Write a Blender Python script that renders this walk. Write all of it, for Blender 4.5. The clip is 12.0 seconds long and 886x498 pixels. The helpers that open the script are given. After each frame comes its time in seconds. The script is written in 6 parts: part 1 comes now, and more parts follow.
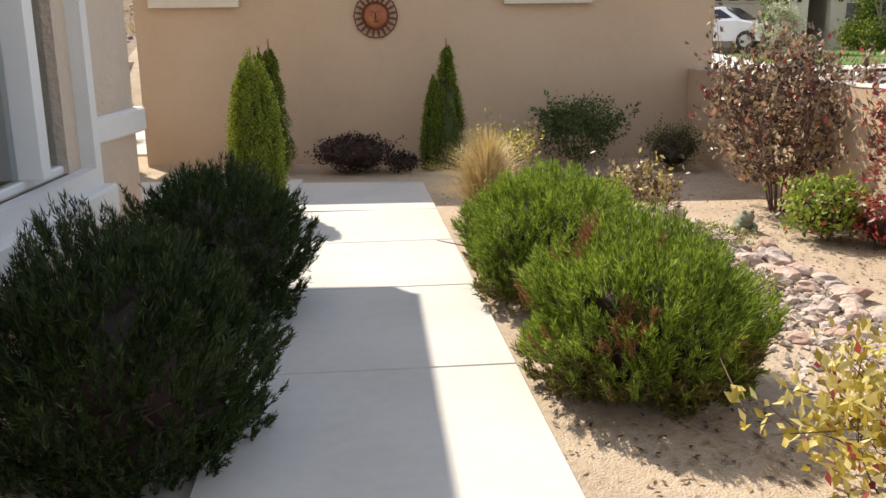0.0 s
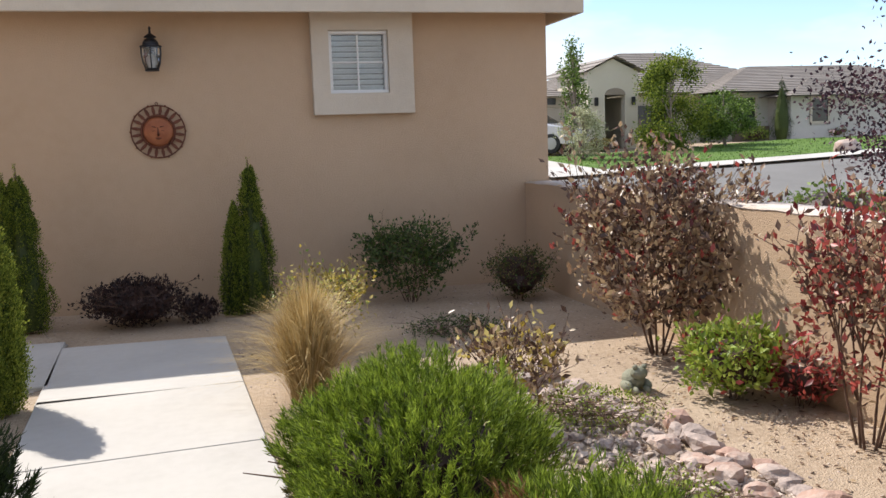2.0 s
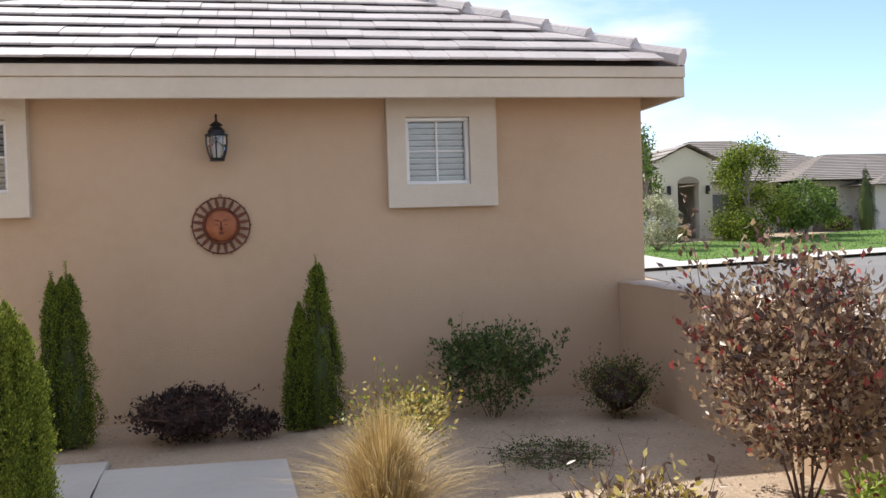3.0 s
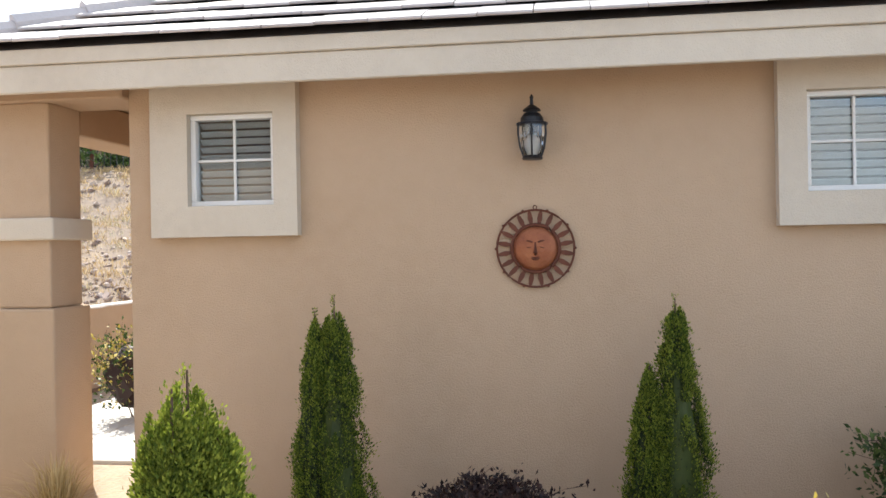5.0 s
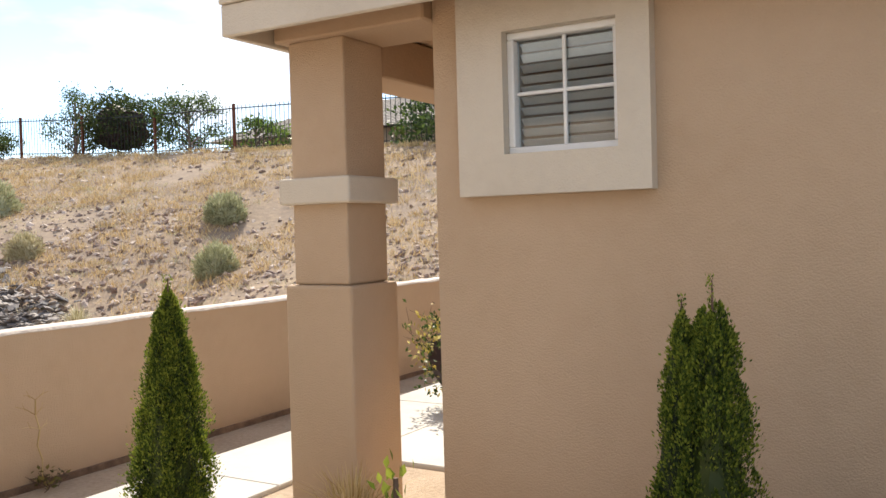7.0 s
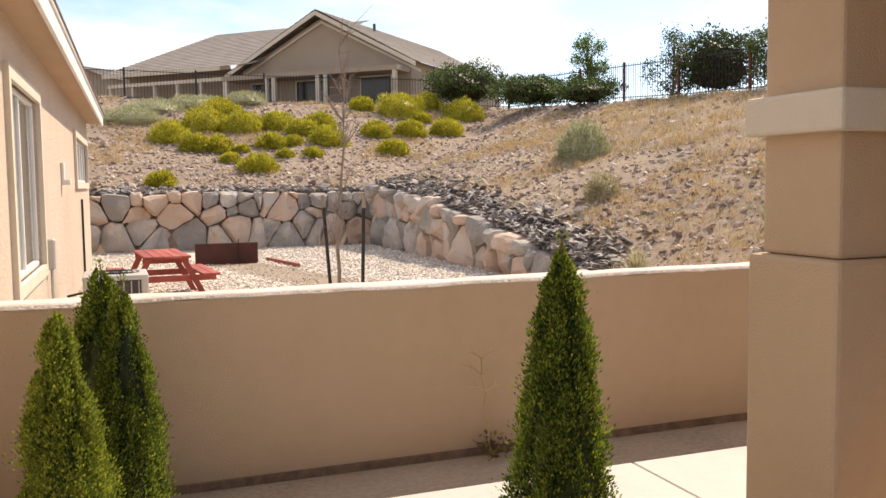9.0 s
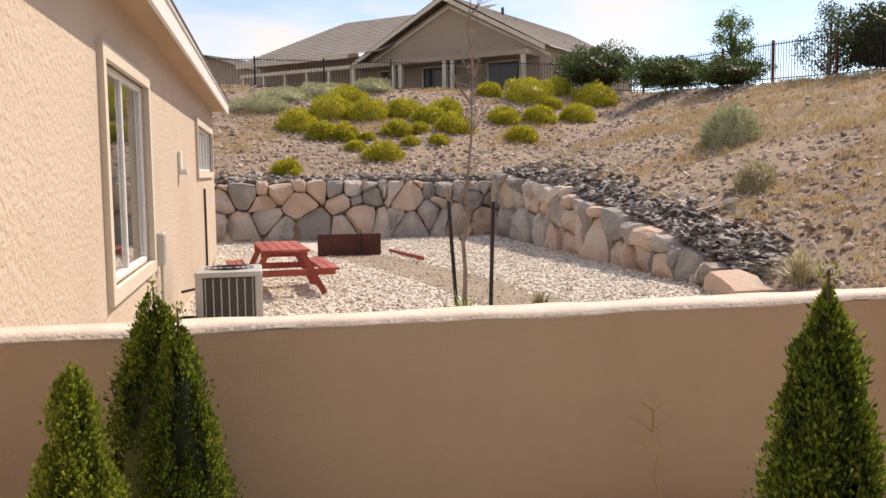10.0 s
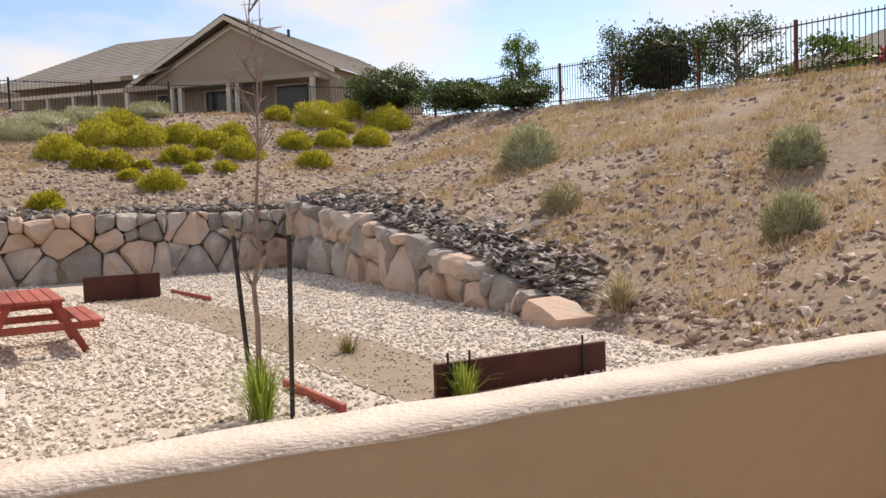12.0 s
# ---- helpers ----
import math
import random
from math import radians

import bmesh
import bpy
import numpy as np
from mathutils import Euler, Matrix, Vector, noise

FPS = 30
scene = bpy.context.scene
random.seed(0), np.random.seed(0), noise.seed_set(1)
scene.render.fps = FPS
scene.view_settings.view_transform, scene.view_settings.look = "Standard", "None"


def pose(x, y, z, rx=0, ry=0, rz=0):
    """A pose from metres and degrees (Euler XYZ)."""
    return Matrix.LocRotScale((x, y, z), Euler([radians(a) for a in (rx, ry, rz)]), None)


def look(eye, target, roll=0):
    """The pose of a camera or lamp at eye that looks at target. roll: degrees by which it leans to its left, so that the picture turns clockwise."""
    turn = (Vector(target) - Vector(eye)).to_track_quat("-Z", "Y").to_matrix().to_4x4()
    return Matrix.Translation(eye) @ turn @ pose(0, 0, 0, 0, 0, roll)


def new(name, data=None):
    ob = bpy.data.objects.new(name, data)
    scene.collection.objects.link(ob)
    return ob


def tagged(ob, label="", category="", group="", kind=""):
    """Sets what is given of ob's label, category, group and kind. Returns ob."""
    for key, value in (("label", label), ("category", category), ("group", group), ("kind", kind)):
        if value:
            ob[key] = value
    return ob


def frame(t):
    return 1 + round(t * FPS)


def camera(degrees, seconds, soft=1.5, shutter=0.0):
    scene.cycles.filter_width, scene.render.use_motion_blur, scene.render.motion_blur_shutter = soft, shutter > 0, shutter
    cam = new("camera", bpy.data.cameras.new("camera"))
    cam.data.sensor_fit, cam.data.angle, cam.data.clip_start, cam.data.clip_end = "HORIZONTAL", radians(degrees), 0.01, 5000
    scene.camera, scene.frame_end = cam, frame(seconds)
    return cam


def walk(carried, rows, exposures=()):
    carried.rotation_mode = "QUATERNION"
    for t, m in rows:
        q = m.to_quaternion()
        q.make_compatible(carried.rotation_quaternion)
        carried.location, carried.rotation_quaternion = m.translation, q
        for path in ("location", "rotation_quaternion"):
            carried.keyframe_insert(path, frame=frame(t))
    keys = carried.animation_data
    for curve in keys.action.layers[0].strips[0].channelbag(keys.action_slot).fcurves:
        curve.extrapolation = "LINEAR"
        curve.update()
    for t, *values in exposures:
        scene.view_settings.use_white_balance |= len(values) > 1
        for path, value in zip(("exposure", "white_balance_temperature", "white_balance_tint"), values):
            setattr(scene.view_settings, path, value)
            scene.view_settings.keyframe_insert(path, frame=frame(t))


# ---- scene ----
cam = camera(54.0, 12.0)
PATH = [
    (0, (0.881, 0.031, 1.361), (0.951, 1.975, 0.893), -0.8),
    (0.5, (0.903, 0.45, 1.381), (1.218, 2.375, 0.94), -1.8),
    (1, (0.919, 0.854, 1.41), (1.382, 2.756, 1.0), -2.1),
    (1.5, (0.935, 1.278, 1.441), (1.47, 3.173, 1.094), -2.2),
    (2, (0.988, 1.627, 1.475), (1.488, 3.547, 1.224), -2.0),
    (2.5, (1.024, 2.009, 1.522), (1.469, 3.954, 1.393), -1.9),
    (4.5, (0.746, 4.189, 1.621), (0.696, 6.188, 1.636), -1.1),
    (5, (0.696, 4.715, 1.642), (0.422, 6.696, 1.641), -1.0),
    (5.5, (0.461, 5.151, 1.632), (0.033, 7.104, 1.618), -1.3),
    (6, (0.238, 5.488, 1.634), (-0.328, 7.406, 1.6), -1.8),
    (6.5, (0.182, 5.819, 1.607), (-0.573, 7.67, 1.567), -1.8),
    (8.3, (0.022, 7.36, 1.57), (-1.656, 8.444, 1.473), -1.0),
    (8.5, (-0.053, 7.474, 1.572), (-1.803, 8.437, 1.462), -1.0),
    (9, (-0.324, 7.728, 1.578), (-2.19, 8.433, 1.427), -0.7),
    (9.5, (-0.826, 7.895, 1.584), (-2.746, 8.421, 1.395), -0.9),
    (10, (-1.461, 7.997, 1.611), (-3.406, 8.427, 1.435), -0.7),
    (10.5, (-1.972, 8.112, 1.594), (-3.927, 8.51, 1.444), -1.2),
    (11, (-2.356, 8.157, 1.61), (-4.294, 8.633, 1.481), -1.4),
    (11.5, (-2.66, 8.293, 1.589), (-4.554, 8.926, 1.466), -1.9),
    (12, (-2.976, 8.407, 1.599), (-4.77, 9.28, 1.472), -2.2),
]
walk(cam, [(t, look(eye, target, roll)) for t, eye, target, roll in PATH], exposures=((0, 1.12, 7200, 9), (1.0, 0.92, 7000, 10), (2.0, 0.86, 6700, 11), (2.7, 0.95, 6700, 12), (4.5, 1.5, 6500, 7), (5.5, 1.6, 6600, 7), (6.5, 1.3, 6800, 8), (8.5, 1.05, 7900, 14), (9.5, 0.82, 7800, 15), (10.5, 0.6, 7600, 16), (12, 0.58, 7500, 15)))

# ---- sky and sun ----
SUN = Vector((-0.53, 0.755, 1.0)).normalized()
world = bpy.data.worlds.new("world")
scene.world = world
world.use_nodes = True
wn, wl = world.node_tree.nodes, world.node_tree.links
sky = wn.new("ShaderNodeTexSky")
sky.sky_type = "NISHITA"
sky.sun_disc = False
sky.sun_elevation = math.asin(SUN.z)
sky.sun_rotation = math.atan2(SUN.x, SUN.y)
sky.air_density, sky.dust_density, sky.ozone_density = 0.72, 0.15, 2.0
flat = wn.new("ShaderNodeMapping")
flat.inputs["Scale"].default_value = (1.6, 1.6, 5.0)
cloud = wn.new("ShaderNodeTexNoise")
cloud.inputs["Scale"].default_value = 1.6
cloud.inputs["Detail"].default_value = 6
cloud.inputs["Roughness"].default_value = 0.55
cloud_mask = wn.new("ShaderNodeValToRGB")
cloud_mask.color_ramp.elements[0].position, cloud_mask.color_ramp.elements[1].position = 0.43, 0.62
cloud_mix = wn.new("ShaderNodeMixRGB")
cloud_mix.inputs[2].default_value = (4.7, 4.85, 5.1, 1)
texco = wn.new("ShaderNodeTexCoord")
wl.new(texco.outputs["Generated"], flat.inputs["Vector"])
wl.new(flat.outputs[0], cloud.inputs["Vector"])
wl.new(cloud.outputs["Fac"], cloud_mask.inputs[0])
wl.new(cloud_mask.outputs[0], cloud_mix.inputs[0])
wl.new(sky.outputs[0], cloud_mix.inputs[1])
wl.new(cloud_mix.outputs[0], wn["Background"].inputs[0])
wn["Background"].inputs[1].default_value = 0.127
sun_data = bpy.data.lights.new("sun", "SUN")
sun_data.energy, sun_data.angle, sun_data.color = 3.15, radians(0.53), (1.0, 0.95, 0.87)
sun_lamp = new("sun", sun_data)
sun_lamp.matrix_world = look((0, 0, 30), Vector((0, 0, 30)) - SUN)


# ---- materials ----
def material(name, colours, scale=3.0, rough=0.8, bump=0.0, bump_scale=60.0, metal=0.0, random_by="", spread=0.0, fine=0.25, coat=0.0):
    """Two scales of noise over a ramp of base colours; random_by 'object' or 'island' shifts the value from piece to piece."""
    m = bpy.data.materials.new(name)
    m.use_nodes = True
    n, l = m.node_tree.nodes, m.node_tree.links
    b = n["Principled BSDF"]
    b.inputs["Roughness"].default_value, b.inputs["Metallic"].default_value = rough, metal
    b.inputs["Coat Weight"].default_value = coat
    pos = n.new("ShaderNodeNewGeometry")
    big = n.new("ShaderNodeTexNoise")
    big.inputs["Scale"].default_value, big.inputs["Detail"].default_value = scale, 5
    small = n.new("ShaderNodeTexNoise")
    small.inputs["Scale"].default_value, small.inputs["Detail"].default_value = scale * 14, 3
    for t in (big, small):
        l.new(pos.outputs["Position"], t.inputs["Vector"])
    mix = n.new("ShaderNodeMath")
    mix.operation = "MULTIPLY_ADD"
    mix.inputs[1].default_value = fine
    l.new(small.outputs["Fac"], mix.inputs[0])
    shift = n.new("ShaderNodeMath")
    shift.operation = "MULTIPLY_ADD"
    shift.inputs[1].default_value, shift.inputs[2].default_value = 1.0 - fine, 0.0
    l.new(big.outputs["Fac"], shift.inputs[0])
    l.new(shift.outputs[0], mix.inputs[2])
    fac = mix.outputs[0]
    if random_by:
        if random_by == "object":
            info = n.new("ShaderNodeObjectInfo").outputs["Random"]
        else:
            info = pos.outputs["Random Per Island"]
        rnd = n.new("ShaderNodeMath")
        rnd.operation = "MULTIPLY_ADD"
        rnd.inputs[1].default_value = spread
        l.new(info, rnd.inputs[0])
        off = n.new("ShaderNodeMath")
        off.operation = "SUBTRACT"
        off.inputs[1].default_value = spread / 2
        l.new(fac, off.inputs[0])
        l.new(off.outputs[0], rnd.inputs[2])
        fac = rnd.outputs[0]
    ramp = n.new("ShaderNodeValToRGB")
    e = ramp.color_ramp.elements
    lo, hi = 0.3, 0.7
    for k, c in enumerate(colours):
        at = lo + (hi - lo) * k / max(1, len(colours) - 1)
        el = e[k] if k < 2 else e.new(at)
        el.position, el.color = at, (*c, 1)
    l.new(fac, ramp.inputs[0])
    l.new(ramp.outputs[0], b.inputs["Base Color"])
    if bump:
        bt = n.new("ShaderNodeTexNoise")
        bt.inputs["Scale"].default_value, bt.inputs["Detail"].default_value = bump_scale, 4
        l.new(pos.outputs["Position"], bt.inputs["Vector"])
        bn = n.new("ShaderNodeBump")
        bn.inputs["Strength"].default_value, bn.inputs["Distance"].default_value = min(1.0, bump), 0.02
        l.new(bt.outputs["Fac"], bn.inputs["Height"])
        l.new(bn.outputs[0], b.inputs["Normal"])
    return m


def leaf_material(name, colours, spread=0.9, rough=0.55, through_light=0.3):
    """A leaf: colour from leaf to leaf, a little light shining through."""
    m = material(name, colours, scale=2.0, rough=rough, random_by="island", spread=spread)
    n, l = m.node_tree.nodes, m.node_tree.links
    b, out = n["Principled BSDF"], n["Material Output"]
    t = n.new("ShaderNodeBsdfTranslucent")
    mx = n.new("ShaderNodeMixShader")
    mx.inputs[0].default_value = through_light
    l.new(b.inputs["Base Color"].links[0].from_socket, t.inputs["Color"])
    l.new(b.outputs[0], mx.inputs[1])
    l.new(t.outputs[0], mx.inputs[2])
    l.new(mx.outputs[0], out.inputs["Surface"])
    return m


STUCCO = material("tan_stucco", [(0.495, 0.355, 0.238), (0.54, 0.394, 0.27), (0.575, 0.423, 0.295)], 0.7, 0.9, 0.45, 130)
STUCCO_HOUSE = material("pale_stucco", [(0.51, 0.41, 0.325), (0.56, 0.455, 0.365), (0.59, 0.485, 0.395)], 0.8, 0.9, 1.0, 24)
STUCCO_CAP = material("worn_wall_cap", [(0.54, 0.455, 0.395), (0.63, 0.55, 0.49), (0.70, 0.63, 0.575)], 5.0, 0.9, 0.6, 45)
TRIM = material("cream_trim", [(0.56, 0.49, 0.40), (0.62, 0.55, 0.455), (0.66, 0.59, 0.49)], 1.2, 0.8, 0.3, 110)
WHITE_TRIM = material("white_trim", [(0.66, 0.65, 0.63), (0.74, 0.73, 0.71)], 2.0, 0.7, 0.25, 90)
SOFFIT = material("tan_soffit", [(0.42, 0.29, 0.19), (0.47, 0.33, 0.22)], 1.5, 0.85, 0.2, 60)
VINYL = material("white_vinyl", [(0.76, 0.76, 0.75), (0.8, 0.8, 0.79)], 5, 0.4)
BLIND = material("white_blind_slat", [(0.70, 0.70, 0.68), (0.80, 0.80, 0.78)], 4, 0.6)
CONCRETE = material("pale_concrete", [(0.47, 0.45, 0.42), (0.54, 0.52, 0.49), (0.59, 0.57, 0.54)], 1.1, 0.88, 0.2, 160)
JOINT = material("joint_dirt", [(0.34, 0.30, 0.26), (0.42, 0.38, 0.33)], 9, 0.95)
SOIL = material("decomposed_granite", [(0.36, 0.275, 0.195), (0.49, 0.38, 0.28), (0.58, 0.465, 0.35)], 2.2, 0.95, 0.8, 110, fine=0.5)
HILL = material("dry_hill_soil", [(0.18, 0.132, 0.10), (0.26, 0.192, 0.14), (0.385, 0.283, 0.187)], 0.45, 0.95, 0.8, 9, fine=0.5)
DARK_BROWN = material("dark_brown", [(0.10, 0.065, 0.045), (0.20, 0.13, 0.09), (0.28, 0.19, 0.13)], 12, 0.95, 0.8, 60)
ASPHALT = material("asphalt", [(0.16, 0.155, 0.15), (0.21, 0.205, 0.2)], 0.8, 0.9, 0.3, 120)
LAWN = material("lawn_ground", [(0.07, 0.14, 0.02), (0.12, 0.22, 0.03)], 1.5, 0.9, 0.8, 60)
GRAVEL = material("white_gravel", [(0.52, 0.46, 0.40), (0.70, 0.64, 0.57), (0.84, 0.79, 0.73)], 6, 0.9, random_by="island", spread=0.7)
GRAVEL_BED = material("gravel_bed", [(0.46, 0.40, 0.34), (0.66, 0.59, 0.52)], 18, 0.95, 0.8, 60, fine=0.6)
DIRT_PATH = material("dirt_path", [(0.25, 0.20, 0.15), (0.34, 0.275, 0.21)], 2.5, 0.95, 0.6, 60)
BOULDER = material("grey_boulder", [(0.29, 0.265, 0.245), (0.41, 0.375, 0.345), (0.54, 0.47, 0.41), (0.56, 0.41, 0.32)], 1.6, 0.9, 0.9, 11, random_by="object", spread=0.62)
SLATE = material("dark_slate", [(0.13, 0.12, 0.12), (0.24, 0.215, 0.205), (0.38, 0.335, 0.30)], 2, 0.85, 0.4, 30, random_by="island", spread=0.8)
CREEK = material("creek_stone", [(0.25, 0.205, 0.185), (0.41, 0.335, 0.305), (0.52, 0.42, 0.37), (0.43, 0.28, 0.225)], 2.5, 0.85, 0.7, 26, random_by="object", spread=0.4)
PEBBLE = material("creek_pebble", [(0.26, 0.21, 0.18), (0.44, 0.36, 0.31), (0.60, 0.50, 0.43)], 4, 0.9, random_by="island", spread=0.7)
HILLROCK = material("hill_rock", [(0.24, 0.175, 0.15), (0.41, 0.31, 0.26), (0.57, 0.47, 0.40)], 2, 0.92, random_by="island", spread=0.8)
TILE = material("grey_roof_tile", [(0.42, 0.375, 0.36), (0.50, 0.455, 0.44), (0.56, 0.51, 0.495)], 1.4, 0.6, 0.3, 40, random_by="object", spread=0.25)
TILE_FAR = material("grey_roof_tile_far", [(0.25, 0.22, 0.195), (0.34, 0.305, 0.28)], 1.2, 0.85, 0.3, 20, random_by="island", spread=0.3)
UNDERLAY = material("roof_underlay_and_room_dark", [(0.05, 0.04, 0.04), (0.08, 0.065, 0.06)], 3, 0.9)
IRON = material("black_iron", [(0.02, 0.02, 0.022), (0.045, 0.045, 0.05)], 6, 0.45, metal=0.6)
RUST = material("rusty_copper", [(0.22, 0.066, 0.032), (0.33, 0.112, 0.05), (0.42, 0.16, 0.072)], 9, 0.55, 0.3, 50, metal=0.35)
RUST_DARK = material("dark_rust", [(0.10, 0.035, 0.022), (0.19, 0.065, 0.038)], 14, 0.7, metal=0.4)
STEEL_BOX = material("dark_red_board", [(0.06, 0.018, 0.014), (0.10, 0.03, 0.022)], 3, 0.8, 0.3, 40)
REDWOOD = material("red_painted_wood", [(0.24, 0.045, 0.035), (0.36, 0.075, 0.055), (0.42, 0.11, 0.08)], 2.5, 0.7, 0.3, 50, random_by="object", spread=0.3)
AC_METAL = material("grey_ac_metal", [(0.42, 0.41, 0.39), (0.50, 0.49, 0.47)], 3, 0.5, metal=0.2)
AC_DARK = material("ac_coil", [(0.05, 0.05, 0.05), (0.10, 0.095, 0.09)], 30, 0.6, metal=0.3)
BARK = material("grey_bark", [(0.17, 0.13, 0.11), (0.30, 0.24, 0.205)], 9, 0.9, 0.5, 60)
TWIG = material("brown_twig", [(0.09, 0.055, 0.04), (0.18, 0.11, 0.08)], 9, 0.9)
FROG = material("mossy_stone", [(0.19, 0.20, 0.145), (0.31, 0.31, 0.235)], 14, 0.85, 0.5, 60)
CARPAINT = material("silver_car_paint", [(0.62, 0.62, 0.64), (0.68, 0.68, 0.70)], 1, 0.25, metal=0.3, coat=0.6)
RUBBER = material("black_rubber", [(0.02, 0.02, 0.02), (0.035, 0.035, 0.035)], 8, 0.8)
CREAM_WALL = material("cream_stucco_far", [(0.68, 0.61, 0.49), (0.74, 0.67, 0.55)], 0.6, 0.9, 0.3, 60)
GREY_WALL = material("grey_stucco_far", [(0.56, 0.53, 0.49), (0.63, 0.60, 0.56)], 0.6, 0.9, 0.3, 60)
TAUPE_WALL = material("taupe_stucco_far", [(0.33, 0.265, 0.205), (0.39, 0.315, 0.25)], 0.6, 0.9, 0.3, 60)
STONE_FACE = material("brown_stone_face", [(0.13, 0.095, 0.075), (0.26, 0.20, 0.16)], 3, 0.9, 0.6, 20)
DARK_PANE = material("dark_opening", [(0.012, 0.012, 0.014), (0.03, 0.03, 0.033)], 2, 0.15)


def glass_material(name, tint, rough=0.02):
    m = bpy.data.materials.new(name)
    m.use_nodes = True
    b = m.node_tree.nodes["Principled BSDF"]
    b.inputs["Base Color"].default_value = (*tint, 1)
    b.inputs["Transmission Weight"].default_value = 1.0
    b.inputs["Roughness"].default_value, b.inputs["IOR"].default_value = rough, 1.75
    return m


GLASS = glass_material("window_glass", (0.82, 0.88, 0.9))

L_NEEDLE = leaf_material("rosemary_needle", [(0.10, 0.15, 0.018), (0.22, 0.31, 0.034), (0.36, 0.46, 0.06)])
# Darker copy of the rosemary needle, with house shade in its colour.
L_NEEDLE_SHADED = leaf_material("shaded_rosemary_needle", [(0.014, 0.026, 0.006), (0.028, 0.05, 0.009), (0.048, 0.078, 0.014)])
L_OLIVE = leaf_material("olive_leaf", [(0.09, 0.085, 0.022), (0.18, 0.165, 0.045), (0.26, 0.22, 0.07)])
L_DRY = leaf_material("dry_needle", [(0.20, 0.09, 0.035), (0.30, 0.15, 0.06)])
L_TUJA = leaf_material("arborvitae_spray", [(0.065, 0.105, 0.014), (0.15, 0.21, 0.024), (0.28, 0.33, 0.042)], rough=0.85, through_light=0.38)
# Own colour of dark conifers; also paints the shade inside arborvitae.
L_TUJA_DARK = leaf_material("dark_and_shaded_arborvitae_spray", [(0.02, 0.036, 0.01), (0.042, 0.068, 0.016), (0.075, 0.105, 0.022)])
L_TUJA_LIGHT = leaf_material("light_arborvitae_spray", [(0.12, 0.165, 0.02), (0.23, 0.29, 0.032), (0.35, 0.39, 0.055)], rough=0.85)
L_PURPLE = leaf_material("bronze_leaf", [(0.10, 0.06, 0.046), (0.20, 0.12, 0.084), (0.33, 0.215, 0.135), (0.46, 0.34, 0.21)], rough=0.38)
L_RED = leaf_material("red_leaf", [(0.16, 0.022, 0.024), (0.34, 0.045, 0.045), (0.50, 0.11, 0.09)], rough=0.42)
L_PLUM = leaf_material("plum_leaf", [(0.025, 0.012, 0.022), (0.055, 0.02, 0.035), (0.09, 0.035, 0.05)])
L_GREEN = leaf_material("green_leaf", [(0.06, 0.11, 0.018), (0.12, 0.20, 0.03), (0.20, 0.30, 0.055)])
# Deep green for dense shrubs, lowered further for those in wall shade.
L_SHADE_GREEN = leaf_material("deep_shade_green_leaf", [(0.03, 0.06, 0.014), (0.062, 0.105, 0.022), (0.105, 0.16, 0.034)])
L_LIME = leaf_material("lime_leaf", [(0.17, 0.25, 0.03), (0.30, 0.40, 0.05), (0.42, 0.50, 0.10)])
L_YELLOW = leaf_material("yellow_leaf", [(0.40, 0.31, 0.05), (0.60, 0.47, 0.10), (0.70, 0.60, 0.24)])
# Dark purple barberry leaf; the colour also paints shade inside shrubs.
L_BARBERRY_SHADE = leaf_material("barberry_leaf_and_inner_shade", [(0.02, 0.012, 0.014), (0.04, 0.02, 0.02), (0.06, 0.03, 0.026)])
L_STRAW = leaf_material("straw_blade", [(0.42, 0.29, 0.11), (0.56, 0.42, 0.19), (0.66, 0.53, 0.29)])
L_HILLGRASS = leaf_material("dry_hill_grass", [(0.40, 0.275, 0.13), (0.55, 0.395, 0.20), (0.64, 0.49, 0.27)])
L_RABBIT = leaf_material("rabbitbrush_tip", [(0.22, 0.23, 0.025), (0.42, 0.39, 0.035), (0.60, 0.53, 0.06)], through_light=0.42)
L_SAGE = leaf_material("grey_sage_tip", [(0.28, 0.29, 0.16), (0.41, 0.415, 0.25), (0.51, 0.51, 0.33)])
L_SAGE_DRY = leaf_material("dry_sage_tip", [(0.36, 0.31, 0.175), (0.48, 0.43, 0.26), (0.57, 0.52, 0.35)])
L_GRASS = leaf_material("grass_blade", [(0.06, 0.13, 0.018), (0.11, 0.21, 0.03), (0.17, 0.29, 0.045)])


# ---- building helpers ----
def link_mesh(name, me, mats, parent=None, label="", smooth=False):
    for m in mats if isinstance(mats, (list, tuple)) else [mats]:
        me.materials.append(m)
    if smooth:
        me.polygons.foreach_set("use_smooth", [True] * len(me.polygons))
    ob = new(name, me)
    if parent:
        ob.parent = parent
    if label:
        ob["label"] = label
    return ob


def part(name, bm, mats, parent=None, label="", smooth=False):
    me = bpy.data.meshes.new(name)
    bmesh.ops.recalc_face_normals(bm, faces=bm.faces)
    bm.to_mesh(me)
    bm.free()
    return link_mesh(name, me, mats, parent, label, smooth)


def root(name, m, label, category, group="", kind=""):
    ob = new(name)
    ob.empty_display_size = 0.1
    ob.matrix_world = m if isinstance(m, Matrix) else pose(*m)
    return tagged(ob, label, category, group, kind)


